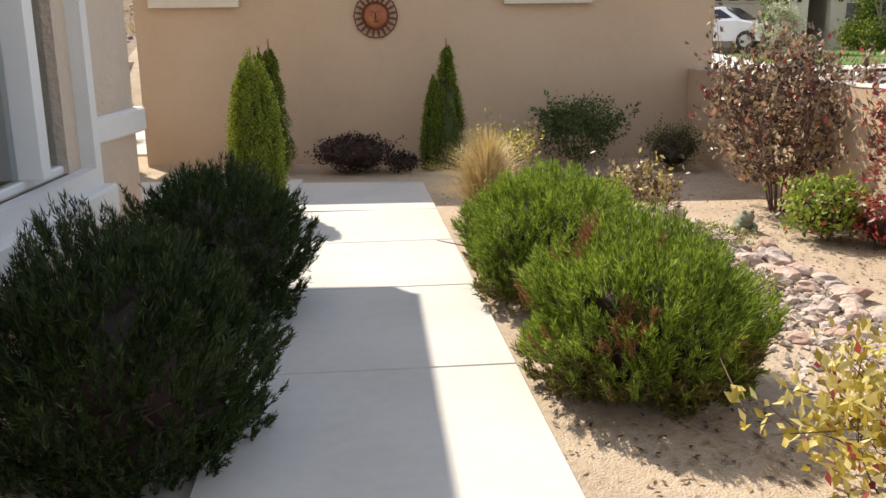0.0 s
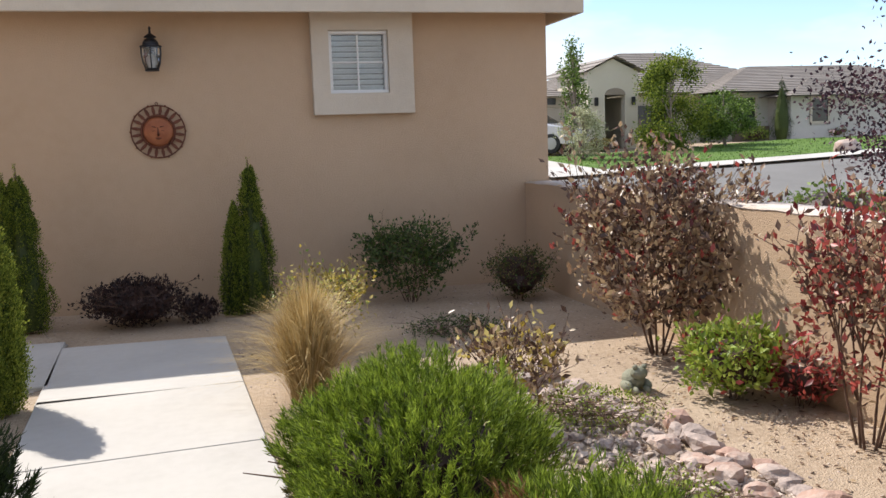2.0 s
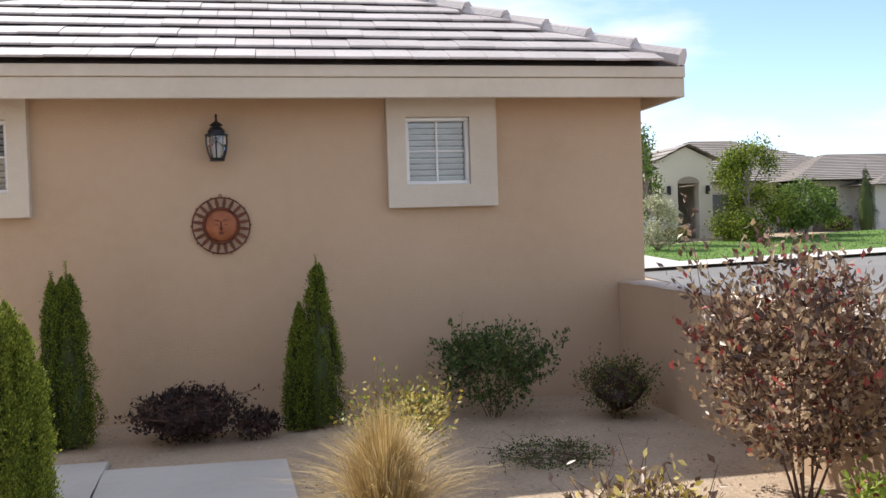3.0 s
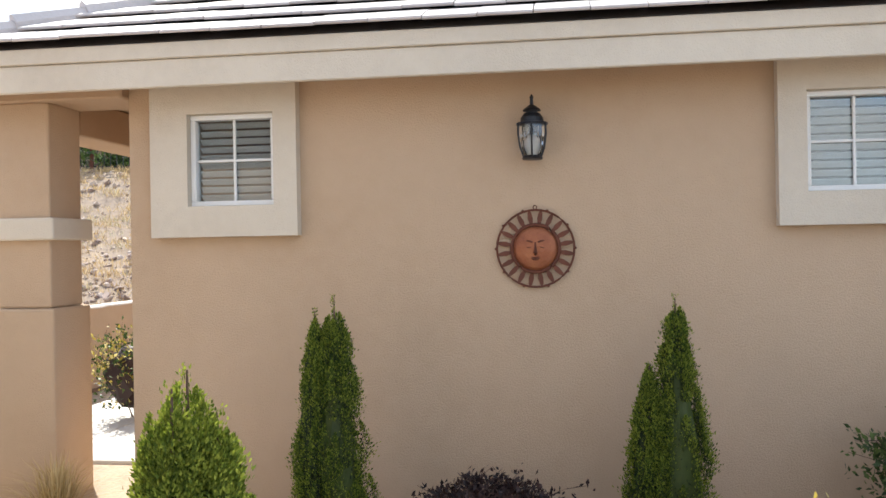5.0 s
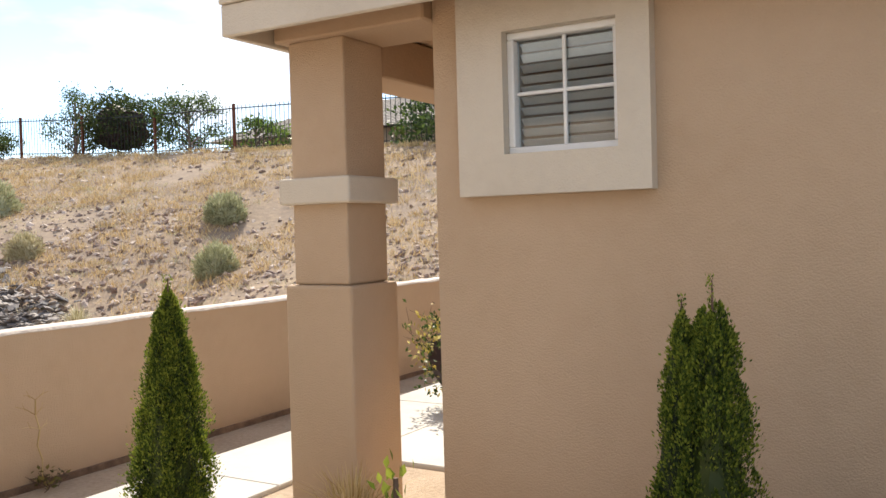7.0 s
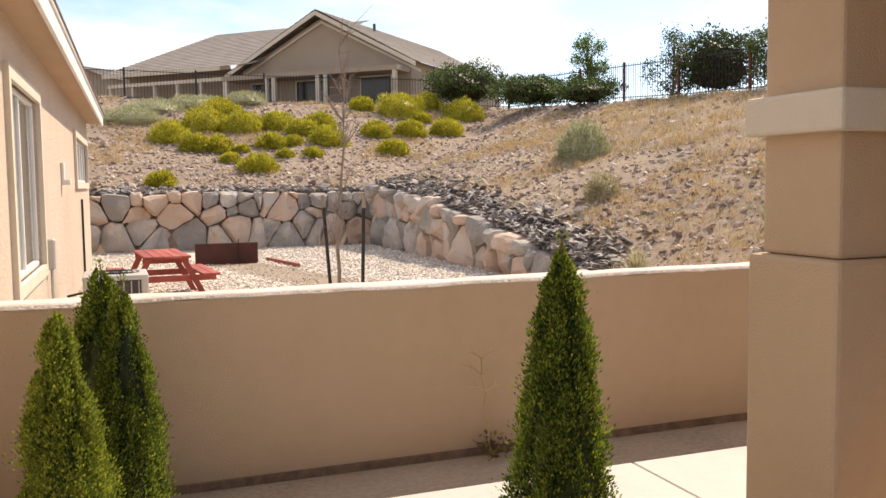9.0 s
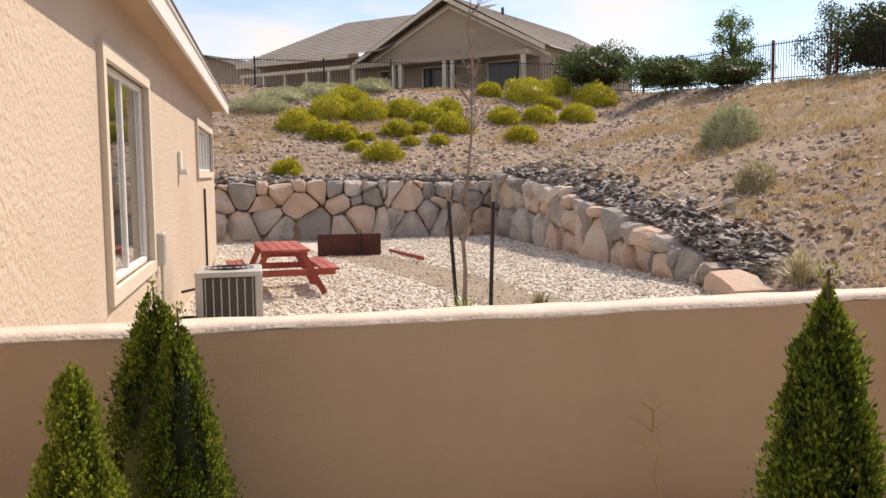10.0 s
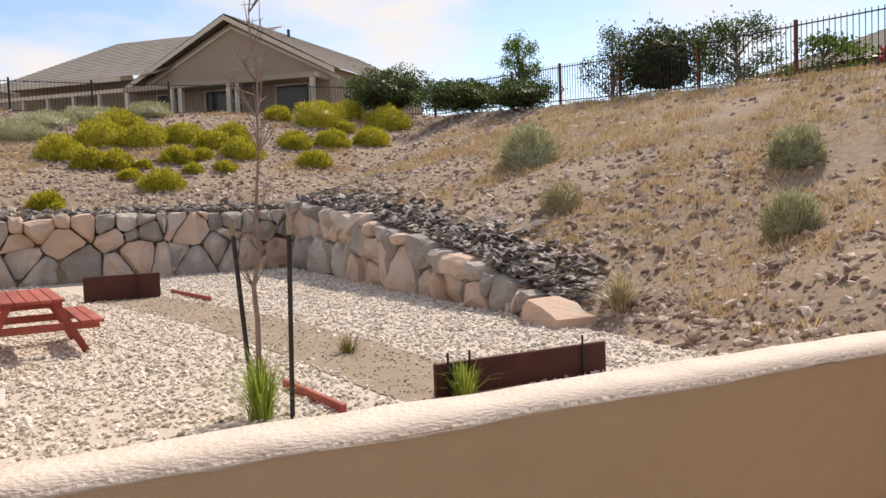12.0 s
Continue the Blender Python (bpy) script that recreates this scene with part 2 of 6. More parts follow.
def box(bm, x0, y0, z0, x1, y1, z1, bevel=0.0, seg=1, m=None):
    """A box between two corners, in bm, with its edges rounded."""
    made = bmesh.ops.create_cube(bm, size=1, matrix=Matrix.Translation(((x0 + x1) / 2, (y0 + y1) / 2, (z0 + z1) / 2)) @ Matrix.Diagonal((abs(x1 - x0), abs(y1 - y0), abs(z1 - z0), 1)))
    verts = made["verts"]
    if bevel:
        edges = list({e for v in verts for e in v.link_edges})
        out = bmesh.ops.bevel(bm, geom=edges, offset=bevel, segments=seg, affect="EDGES", profile=0.5)
        verts = list({v for f in out["faces"] for v in f.verts} | {v for v in verts if v.is_valid})
    if m is not None:
        bmesh.ops.transform(bm, matrix=m, verts=[v for v in verts if v.is_valid])
    return bm


def boxes(*rows, bevel=0.0, seg=1):
    bm = bmesh.new()
    for r in rows:
        box(bm, *r, bevel=bevel, seg=seg)
    return bm


def tube(bm, points, radii, sides=7, cap=True):
    """A tapered tube along points."""
    pts = [Vector(p) for p in points]
    rings = []
    for i, p in enumerate(pts):
        d = (pts[min(i + 1, len(pts) - 1)] - pts[max(i - 1, 0)]).normalized()
        a = d.orthogonal().normalized()
        b = d.cross(a)
        r = radii[i] if isinstance(radii, (list, tuple)) else radii
        rings.append([bm.verts.new(p + r * (math.cos(k * math.tau / sides) * a + math.sin(k * math.tau / sides) * b)) for k in range(sides)])
    for lo, hi in zip(rings, rings[1:]):
        for k in range(sides):
            bm.faces.new((lo[k], lo[(k + 1) % sides], hi[(k + 1) % sides], hi[k]))
    if cap:
        bm.faces.new(rings[0][::-1])
        bm.faces.new(rings[-1])
    return bm


def lathe(bm, profile, sides=20, m=None):
    """A body turned round z from (radius, height) pairs."""
    rings = []
    for r, z in profile:
        rings.append([bm.verts.new((r * math.cos(k * math.tau / sides), r * math.sin(k * math.tau / sides), z)) for k in range(sides)])
    for lo, hi in zip(rings, rings[1:]):
        for k in range(sides):
            bm.faces.new((lo[k], lo[(k + 1) % sides], hi[(k + 1) % sides], hi[k]))
    bm.faces.new(rings[0][::-1])
    bm.faces.new(rings[-1])
    if m is not None:
        bmesh.ops.transform(bm, matrix=m, verts=[v for r in rings for v in r])
    return bm


def wall_with_openings(bm, length, height, thick, holes, m):
    """A wall along +x with thickness towards +y; holes (x0, z0, x1, z1) go right through it."""
    xs = sorted({0, length, *(h[0] for h in holes), *(h[2] for h in holes)})
    zs = sorted({0, height, *(h[1] for h in holes), *(h[3] for h in holes)})
    solid = lambda x, z: 0 < x < length and 0 < z < height and not any(h[0] < x < h[2] and h[1] < z < h[3] for h in holes)
    cache = {}

    def v(x, y, z):
        k = (round(x, 5), round(y, 5), round(z, 5))
        if k not in cache:
            cache[k] = bm.verts.new(m @ Vector(k))
        return cache[k]

    for x0, x1 in zip(xs, xs[1:]):
        for z0, z1 in zip(zs, zs[1:]):
            cx, cz = (x0 + x1) / 2, (z0 + z1) / 2
            if not solid(cx, cz):
                continue
            for y in (0, thick):
                bm.faces.new((v(x0, y, z0), v(x1, y, z0), v(x1, y, z1), v(x0, y, z1)))
            for nx, nz, a, b in ((x0 - 1e-3, cz, (x0, z0), (x0, z1)), (x1 + 1e-3, cz, (x1, z0), (x1, z1)), (cx, z0 - 1e-3, (x0, z0), (x1, z0)), (cx, z1 + 1e-3, (x0, z1), (x1, z1))):
                if not solid(nx, nz):
                    bm.faces.new((v(a[0], 0, a[1]), v(b[0], 0, b[1]), v(b[0], thick, b[1]), v(a[0], thick, a[1])))
    return bm


def leaf_mesh(name, at, way, length, width, fold=0.15, roll=None):
    """Many leaves in one mesh: at, way (n x 3), length and width (n); each is a small folded diamond of four corners."""
    n = len(at)
    way = way / np.linalg.norm(way, axis=1, keepdims=True).clip(1e-6)
    other = np.random.normal(size=(n, 3)) if roll is None else roll
    side = np.cross(way, other)
    side /= np.linalg.norm(side, axis=1, keepdims=True).clip(1e-6)
    up = np.cross(side, way)
    length, width = np.broadcast_to(length, n)[:, None], np.broadcast_to(width, n)[:, None]
    mid = at + way * length * 0.45
    v = np.stack([at, mid + side * width / 2 + up * width * fold, at + way * length, mid - side * width / 2 + up * width * fold], 1).reshape(-1, 3)
    k = 4 * np.arange(n)[:, None]
    tris = np.concatenate([k + [0, 1, 2], k + [0, 2, 3]], 1).reshape(-1, 3)
    me = bpy.data.meshes.new(name)
    me.vertices.add(len(v))
    me.vertices.foreach_set("co", v.astype(np.float32).ravel())
    me.loops.add(tris.size)
    me.loops.foreach_set("vertex_index", tris.astype(np.int32).ravel())
    me.polygons.add(len(tris))
    me.polygons.foreach_set("loop_start", np.arange(0, tris.size, 3, dtype=np.int32))
    me.update(calc_edges=True)
    return me


def lump(v, seed, size=1.0, amount=0.3):
    """Displaces unit directions into an uneven body."""
    return np.array([1 + amount * noise.noise(Vector(p) * size + Vector((seed * 7.3, seed * 3.1, 0))) for p in v])


def rock_mesh(name, seed, flat=0.7, rough=0.35, sub=1):
    bm = bmesh.new()
    bmesh.ops.create_icosphere(bm, subdivisions=sub, radius=0.5)
    for v in bm.verts:
        d = 1 + rough * noise.noise(v.co * 2.3 + Vector((seed * 5.7, seed, 0))) + 0.5 * rough * noise.noise(v.co * 6 + Vector((seed, 2.2 * seed, 3)))
        v.co *= d
        v.co.z *= flat
    me = bpy.data.meshes.new(name)
    bm.to_mesh(me)
    bm.free()
    return me


def scatter_stones(name, at, size, flat, mat_, parent=None, kinds=6, tilt=0.35):
    """Many small stones joined into one mesh; at n x 3, size n."""
    forms = []
    for s in range(kinds):
        bm = bmesh.new()
        bmesh.ops.create_icosphere(bm, subdivisions=1, radius=0.5)
        if s % 2 == 0:
            bmesh.ops.dissolve_verts(bm, verts=[v for i, v in enumerate(bm.verts) if i % 5 == 1][:3])
        for v in bm.verts:
            v.co *= 1 + 0.5 * noise.noise(v.co * 2.5 + Vector((s * 9.1 + len(at), 0, s)))
        bmesh.ops.triangulate(bm, faces=bm.faces)
        bm.verts.ensure_lookup_table()
        forms.append((np.array([v.co for v in bm.verts]), np.array([[v.index for v in f.verts] for f in bm.faces])))
        bm.free()
    vs, fs, base = [], [], 0
    rng = np.random.default_rng(len(at))
    for i, p in enumerate(at):
        v, f = forms[i % kinds]
        a = rng.uniform(0, math.tau)
        t1, t2 = rng.normal(0, tilt, 2)
        sx, sy = rng.uniform(0.7, 1.3, 2)
        q = v * (size[i] * sx, size[i] * sy, size[i] * flat)
        c, s = math.cos(a), math.sin(a)
        q = np.stack([q[:, 0] * c - q[:, 1] * s, q[:, 0] * s + q[:, 1] * c, q[:, 2] + t1 * q[:, 0] + t2 * q[:, 1]], 1)
        vs.append(q + p)
        fs.append(f + base)
        base += len(v)
    me = bpy.data.meshes.new(name)
    me.from_pydata(np.concatenate(vs).tolist(), [], np.concatenate(fs).tolist())
    return link_mesh(name, me, mat_, parent)

# ---- ground ----
def ease(v, a, b):
    t = min(1.0, max(0.0, (v - a) / (b - a)))
    return t * t * (3 - 2 * t)


RET_X, RET_Y = -26.9, 15.45
RIM = lambda x: float(np.interp(x, [-27, -25.3, -19.4, -17.1, -14.7, -13.8, -13.2, -5], [1.5, 1.5, 0.93, 0.6, 0.28, 0.0, -0.25, -0.28]))
CREST = lambda x: float(np.interp(x, [-60, -40, -30, -20, -5], [5.6, 5.2, 4.65, 4.2, 3.6]))


def ground_z(x, y):
    """Height of the land: garden, street, sunken yard, and the hill behind it."""
    z = -0.03
    if x > 4.75:
        z = -0.06 + 0.05 * min(21.0, max(0.0, math.hypot(x, y) - 15))
    west = 1 - ease(x, -5.1, -5.05)
    z = z * (1 - west) - 0.3 * west
    up = 0.0
    if y > RET_Y:
        k = (y - RET_Y) / (26.2 - RET_Y)
        rim = RIM(x)
        k = min(k, 1.0)
        up = (rim + (CREST(x) - rim) * (0.85 * k + 0.15 * k * k) + 0.1 * noise.noise(Vector((x * 0.35, y * 0.35, 0))) * min(1, 4 * k)) * (1 - ease(x, -3, 2))
        z = max(z, up)
    if x < RET_X:
        k = min(1.0, (RET_X - x) / 15.0)
        z = max(z, 1.35 + 4.15 * (0.9 * k + 0.1 * k * k) + 0.12 * noise.noise(Vector((x * 0.3, y * 0.3, 3))) * min(1, 3 * k))
    return z


def span(*pieces):
    out = []
    for a, b, step in pieces:
        n = max(1, round((b - a) / step))
        out += [a + (b - a) * i / n for i in range(n)]
    return out + [pieces[-1][1]]


gx = span((-900, -120, 130), (-120, -60, 10), (-60, -28, 0.8), (-28, -26.4, 0.25), (-26.4, -5.5, 0.6), (-5.5, -4.9, 0.15), (-4.9, 5, 0.45), (5, 14, 0.8), (14, 60, 4), (60, 900, 140))
gy = span((-900, -40, 140), (-40, 0, 5), (0, 15, 0.6), (15, 16, 0.12), (16, 28, 0.5), (28, 60, 2), (60, 120, 10), (120, 900, 130))
verts = [(x, y, ground_z(x, y)) for y in gy for x in gx]
nx = len(gx)
faces = [(j * nx + i, j * nx + i + 1, (j + 1) * nx + i + 1, (j + 1) * nx + i) for j in range(len(gy) - 1) for i in range(nx - 1)]
me = bpy.data.meshes.new("ground")
me.from_pydata(verts, [], faces)
ground = tagged(link_mesh("ground", me, [SOIL, HILL], smooth=True), "tan decomposed granite garden ground rising into a dry stony hillside", "ground", kind="structure")
me.polygons.foreach_set("material_index", [1 if (gx[i] < -5.3 and (gy[j] > 15.2 or gx[i] < -26.5)) or gy[j] > 60 or gx[i] > 60 or gx[i] < -60 else 0 for j in range(len(gy) - 1) for i in range(nx - 1)])

# ---- concrete walk: slabs with open joints ----
walk_root = root("pavement", (0, 0, 0), "pale concrete garden walk of jointed slabs", "pavement", kind="structure")
EDGE = lambda y: 1.005 + (8.55 - y) * 0.064


def slab(corners, name="slab"):
    """A cast slab between four plan corners, 8 cm thick, its edges rounded."""
    bm = bmesh.new()
    cx, cy = sum(c[0] for c in corners) / 4, sum(c[1] for c in corners) / 4
    ring = lambda k, z: [bm.verts.new((c[0] + (cx - c[0]) * k / max(0.1, math.dist(c, (cx, cy))), c[1] + (cy - c[1]) * k / max(0.1, math.dist(c, (cx, cy))), z)) for c in corners]
    lo, mid, hi = ring(0.003, -0.08), ring(0.003, -0.008), ring(0.012, 0.0)
    for a, b in ((lo, mid), (mid, hi)):
        for k in range(4):
            bm.faces.new((a[k], a[(k + 1) % 4], b[(k + 1) % 4], b[k]))
    bm.faces.new(hi)
    bm.faces.new(lo[::-1])
    return part(name, bm, CONCRETE, walk_root)


joint_y = [8.56, 7.13, 5.98, 4.82, 3.55, 2.35, 1.15, -0.05, -1.3]
for a, b in zip(joint_y, joint_y[1:]):
    slab([(EDGE(b) - 1.22, b - 0.07), (EDGE(b), b), (EDGE(a), a), (EDGE(a) - 1.22, a + 0.07 if a > 8 else a - 0.07 if a < 7 else a)])
wx = [-0.215, -1.45, -2.7, -3.55, -4.43]
for a, b in zip(wx, wx[1:]):
    slab([(b, 7.5), (a + (0.1 if a > -0.3 else 0), 7.5), (a, 8.86), (b, 8.86)])
for a, b in ((8.86, 10.4), (10.4, 11.7), (11.7, 13.0), (13.0, 14.4)):
    slab([(-4.43, a), (-3.5, a), (-3.5, b), (-4.43, b)])
for a, b in ((11.2, 12.5), (12.5, 14.4)):
    slab([(-3.5, a), (-2.2, a), (-2.2, b), (-3.5, b)])
bed = boxes((-4.42, 7.43, -0.07, -0.2, 8.85, -0.02))
box(bed, 0.0, -1.2, -0.07, 0.98, 8.5, -0.022)
part("joint_fill", bed, JOINT, walk_root)

# ---- low garden walls ----
def low_wall(name, x0, y0, x1, y1, z0, top, label):
    r = root(name, (0, 0, 0), label, "wall", kind="structure")
    bm = bmesh.new()
    box(bm, x0, y0, z0, x1, y1, top - 0.014)
    part("wall_body", bm, STUCCO, r)
    bm = bmesh.new()
    box(bm, x0 - 0.004, y0 - 0.004, top - 0.016, x1 + 0.004, y1 + 0.004, top)
    long = [e for e in bm.edges if e.calc_length() > 1.0]
    bmesh.ops.subdivide_edges(bm, edges=long, cuts=int(max(x1 - x0, y1 - y0) / 0.06))
    bmesh.ops.bevel(bm, geom=[e for e in bm.edges if all(v.co.z > top - 0.001 for v in e.verts) and len(e.link_faces) == 2 and any(abs(f.normal.z) < 0.5 for f in e.link_faces)], offset=0.010, segments=2, affect="EDGES")
    for v in bm.verts:
        v.co.z += 0.010 * noise.noise(v.co * 3.1) + (0.007 * noise.noise(v.co * 17) if v.co.z < top - 0.01 else 0)
        v.co.x += 0.004 * noise.noise(v.co * 4.3 + Vector((5, 0, 0)))
    part("wall_cap", bm, STUCCO_CAP, r, "worn pale rounded cap", smooth=True)
    return r


low_wall("wall_west", -5.27, 6.8, -4.99, 30.0, -0.4, 1.0, "low tan stucco yard wall with a worn pale cap")
# Thin dark brown strip along the foot of the west wall.
part("dark_foot_strip", boxes((-4.986, 7.0, -0.05, -4.962, 29.9, 0.014)), DARK_BROWN, bpy.data.objects["wall_west"])
low_wall("wall_east", 4.12, -6.0, 4.40, 10.17, -0.15, 1.01, "low tan stucco garden wall with a worn pale cap")


# ---- garage building ----
garage = root("garage_building", (0, 0, 0), "tan stucco garage wing with a hipped grey tile roof", "building", kind="structure")
GY, GL, GR = 10.18, -2.16, 4.385
W = [(-1.72, 1.944), (2.135, 1.944)]
WS = 0.58
holes = [(x - GL, z, x - GL + WS, z + 0.6) for x, z in W]
part("wall", wall_with_openings(bmesh.new(), GR - GL, 2.78, 0.22, holes, Matrix.Translation((GL, GY, 0))), STUCCO, garage)
bm = boxes((GL, GY + 0.222, 0, GL + 0.22, 17.4, 2.78), (GR - 0.22, GY + 0.222, 0, GR, 17.4, 2.78), (GL, 17.402, 0, GR, 17.6, 2.78), (GL + 0.002, GY + 0.002, -0.3, GR - 0.002, 17.5, -0.002))
part("wall", bm, STUCCO, garage)
# Added dark sheet behind the slats, standing for the unlit room.
part("dark_room_sheet", boxes((GL + 0.23, GY + 1.3, 0.02, GR - 0.23, GY + 1.4, 2.7)), UNDERLAY, garage)


def small_window(x, z, left, right):
    """A square four-light window: stucco surround, vinyl frame, muntins, glass and tilted shutter slats behind."""
    r = root("window", (x, GY, z), "white vinyl four-pane window with closed shutters in a cream surround", "")
    r.parent = garage
    w, h = WS, 0.6
    s0, s1, b0, t1 = -left, w + right, -0.2, 0.205
    bm = bmesh.new()
    for a in ((s0, -0.085, b0, s1, 0, -0.0), (s0, -0.085, h, s1, 0, h + t1), (s0, -0.085, 0.0, 0, 0, h), (w, -0.085, 0.0, s1, 0, h)):
        box(bm, *a)
    bmesh.ops.remove_doubles(bm, verts=bm.verts, dist=0.0005)
    part("surround", bm, TRIM, r, "cream stucco surround")
    f = 0.035
    bm = boxes((0, -0.03, 0, w, 0.05, f), (0, -0.03, h - f, w, 0.05, h), (0, -0.03, f, f, 0.05, h - f), (w - f, -0.03, f, w, 0.05, h - f), bevel=0.006)
    part("frame", bm, VINYL, r)
    part("muntin", boxes((w / 2 - 0.009, 0.0, f, w / 2 + 0.009, 0.02, h - f), bevel=0.004), VINYL, r)
    part("muntin", boxes((f, 0.002, h / 2 - 0.009, w - f, 0.022, h / 2 + 0.009), bevel=0.004), VINYL, r)
    part("pane", boxes((f, 0.024, f, w - f, 0.03, h - f)), GLASS, r).visible_shadow = False
    n = 10
    for i in range(n):
        zc = f + (h - 2 * f) * (i + 0.5) / n
        bm = bmesh.new()
        box(bm, f, -0.025, -0.003, w - f, 0.025, 0.003, m=Matrix.Translation((0, 0.075, zc)) @ pose(0, 0, 0, -38))
        part("slat", bm, BLIND, r)
    return r


small_window(*W[0], 0.255, 0.155)
small_window(*W[1], 0.165, 0.245)

# eave, fascia, soffit
EY, EZ0, EZ1, EL, ER = 9.75, 2.66, 2.93, -3.24, 4.62
NB = 18.0
bm = boxes((EL, EY, EZ0, ER, EY + 0.04, EZ0 + 0.17), (EL, EY - 0.02, EZ0 + 0.172, ER, EY + 0.04, EZ1), bevel=0.006)
part("fascia", bm, TRIM, garage, "cream painted two-step fascia")
part("fascia", boxes((ER - 0.04, EY + 0.042, EZ0, ER, NB, EZ1), bevel=0.006), TRIM, garage)
part("fascia", boxes((EL, EY + 0.042, EZ0, EL + 0.04, NB, EZ1), bevel=0.006), TRIM, garage)
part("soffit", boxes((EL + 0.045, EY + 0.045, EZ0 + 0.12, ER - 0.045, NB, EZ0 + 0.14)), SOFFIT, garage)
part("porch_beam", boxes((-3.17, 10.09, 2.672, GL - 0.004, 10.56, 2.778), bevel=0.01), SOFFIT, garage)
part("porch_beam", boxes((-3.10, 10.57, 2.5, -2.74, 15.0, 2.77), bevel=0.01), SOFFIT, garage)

# hipped roof: underlay body, then tiles
PITCH = 0.5
RX0, RX1, RY0, RY1, RZ = EL - 0.01, ER + 0.01, EY - 0.01, NB, EZ1 + 0.005
half = (RX1 - RX0) / 2
ridge_z = RZ + half * PITCH
bm = bmesh.new()
c = [bm.verts.new(p) for p in ((RX0, RY0, RZ), (RX1, RY0, RZ), (RX1, RY1, RZ), (RX0, RY1, RZ), (RX0 + half, RY0 + half, ridge_z), (RX0 + half, RY1, ridge_z))]
for idx in ((0, 1, 4), (1, 2, 5, 4), (3, 0, 4, 5), (2, 3, 5), (3, 2, 1, 0)):
    bm.faces.new([c[i] for i in idx])
roof = part("roof", bm, UNDERLAY, garage, "hipped roof of flat grey concrete tiles")


def tile_mesh(w, d, t):
    """A flat roof tile with a rolled front edge."""
    bm = bmesh.new()
    prof = [(0.002, 0.016), (-0.002, 0.7 * t), (0.004, t), (d * 0.5, t * 1.05), (d, t * 0.7), (d, 0)]
    rows = [[bm.verts.new((x, y, z)) for y, z in prof] for x in (0.003, w - 0.003)]
    for k in range(len(prof)):
        a, b = k, (k + 1) % len(prof)
        bm.faces.new((rows[0][a], rows[1][a], rows[1][b], rows[0][b]))
    bm.faces.new(rows[0][::-1])
    bm.faces.new(rows[1])
    bmesh.ops.recalc_face_normals(bm, faces=bm.faces)
    me = bpy.data.meshes.new("roof_tile")
    bm.to_mesh(me)
    bm.free()
    me.materials.append(TILE)
    return me


COURSE, TW = 0.347, 0.32
slope = math.atan(PITCH)
tile = tile_mesh(TW, COURSE + 0.07, 0.036)
row_n = int(half / math.cos(slope) / COURSE)
rng = random.Random(4)
made = 0
for rrow in range(row_n):
    s = rrow * COURSE
    inset = s * math.cos(slope)
    y, z = RY0 + inset - 0.07, RZ + inset * PITCH + 0.012
    x = RX0 + inset * 1.0 - 0.04 + (TW / 2 if rrow % 2 else 0)
    while x + TW < RX1 - inset + 0.08 and made < 290:
        ob = new("roof_tile", tile)
        ob.parent = roof
        ob.matrix_basis = pose(x, y, z + rng.uniform(0, 0.006), math.degrees(slope) - 4.6, 0, rng.uniform(-0.5, 0.5))
        x += TW
        made += 1
bm = bmesh.new()
for side in (0, 1):
    nn = 12
    for k in range(nn):
        s = 0.02 + k * (half - 0.1) / nn
        e = s + (half - 0.1) / nn + 0.05
        pa = Vector((RX0 + s, RY0 + s, RZ + s * PITCH)) if side == 0 else Vector((RX1 - s, RY0 + s, RZ + s * PITCH))
        pb = Vector((RX0 + e, RY0 + e, RZ + e * PITCH)) if side == 0 else Vector((RX1 - e, RY0 + e, RZ + e * PITCH))
        tube(bm, [pa + Vector((0, 0, 0.055)), pb + Vector((0, 0, 0.025))], [0.10, 0.08], 8)
part("hip_cap", bm, TILE, garage, "rounded grey hip cap tiles")

# ---- porch column ----
col = root("porch_column", (-2.915, 10.34, 0), "square tan stucco porch column with a cream band", "column")
part("base", boxes((-0.235, -0.235, -0.05, 0.235, 0.235, 1.285), bevel=0.018, seg=2), STUCCO, col)
part("shaft", boxes((-0.195, -0.195, 1.287, 0.195, 0.195, 2.675), bevel=0.014, seg=2), STUCCO, col)
part("band", boxes((-0.25, -0.25, 1.745, 0.25, 0.25, 1.895), bevel=0.014, seg=2), TRIM, col, "cream stucco band")

# ---- main house ----
HA = -1.25
EAST = pose(0, 0, 0, 0, 0, 3.6)
house = root("main_house", pose(-1.2, 6.74, 0, 0, 0, HA), "pale stucco house with cream trim and overhanging eaves", "building", kind="structure")
HL, HH = 21.2, 3.2
# north wall: local x runs from the corner to the west (negative)
hwin = [(7.45, 0.72, 9.85, 2.52), (16.3, 1.68, 20.3, 2.5)]
holes = [(HL - b, z0 + 0.4, HL - a, z1 + 0.4) for a, z0, b, z1 in hwin]
part("wall", wall_with_openings(bmesh.new(), HL, HH + 0.4, 0.22, holes, Matrix.Translation((-HL, -0.22, -0.4))), STUCCO_HOUSE, house)
# east wall with the front window
part("wall", wall_with_openings(bmesh.new(), 12.0, HH + 0.4, 0.22, [(12 - 3.55, 1.02, 12 - 1.3, 2.85)], EAST @ Matrix.Translation((0, -12.222, -0.4)) @ pose(0, 0, 0, 0, 0, 90)), STUCCO_HOUSE, house)
part("wall", boxes((-HL, -12.2, -0.4, -HL + 0.2, -0.222, HH), (-HL + 0.202, -12.2, -0.4, -0.222, -12.0, HH)), STUCCO_HOUSE, house)
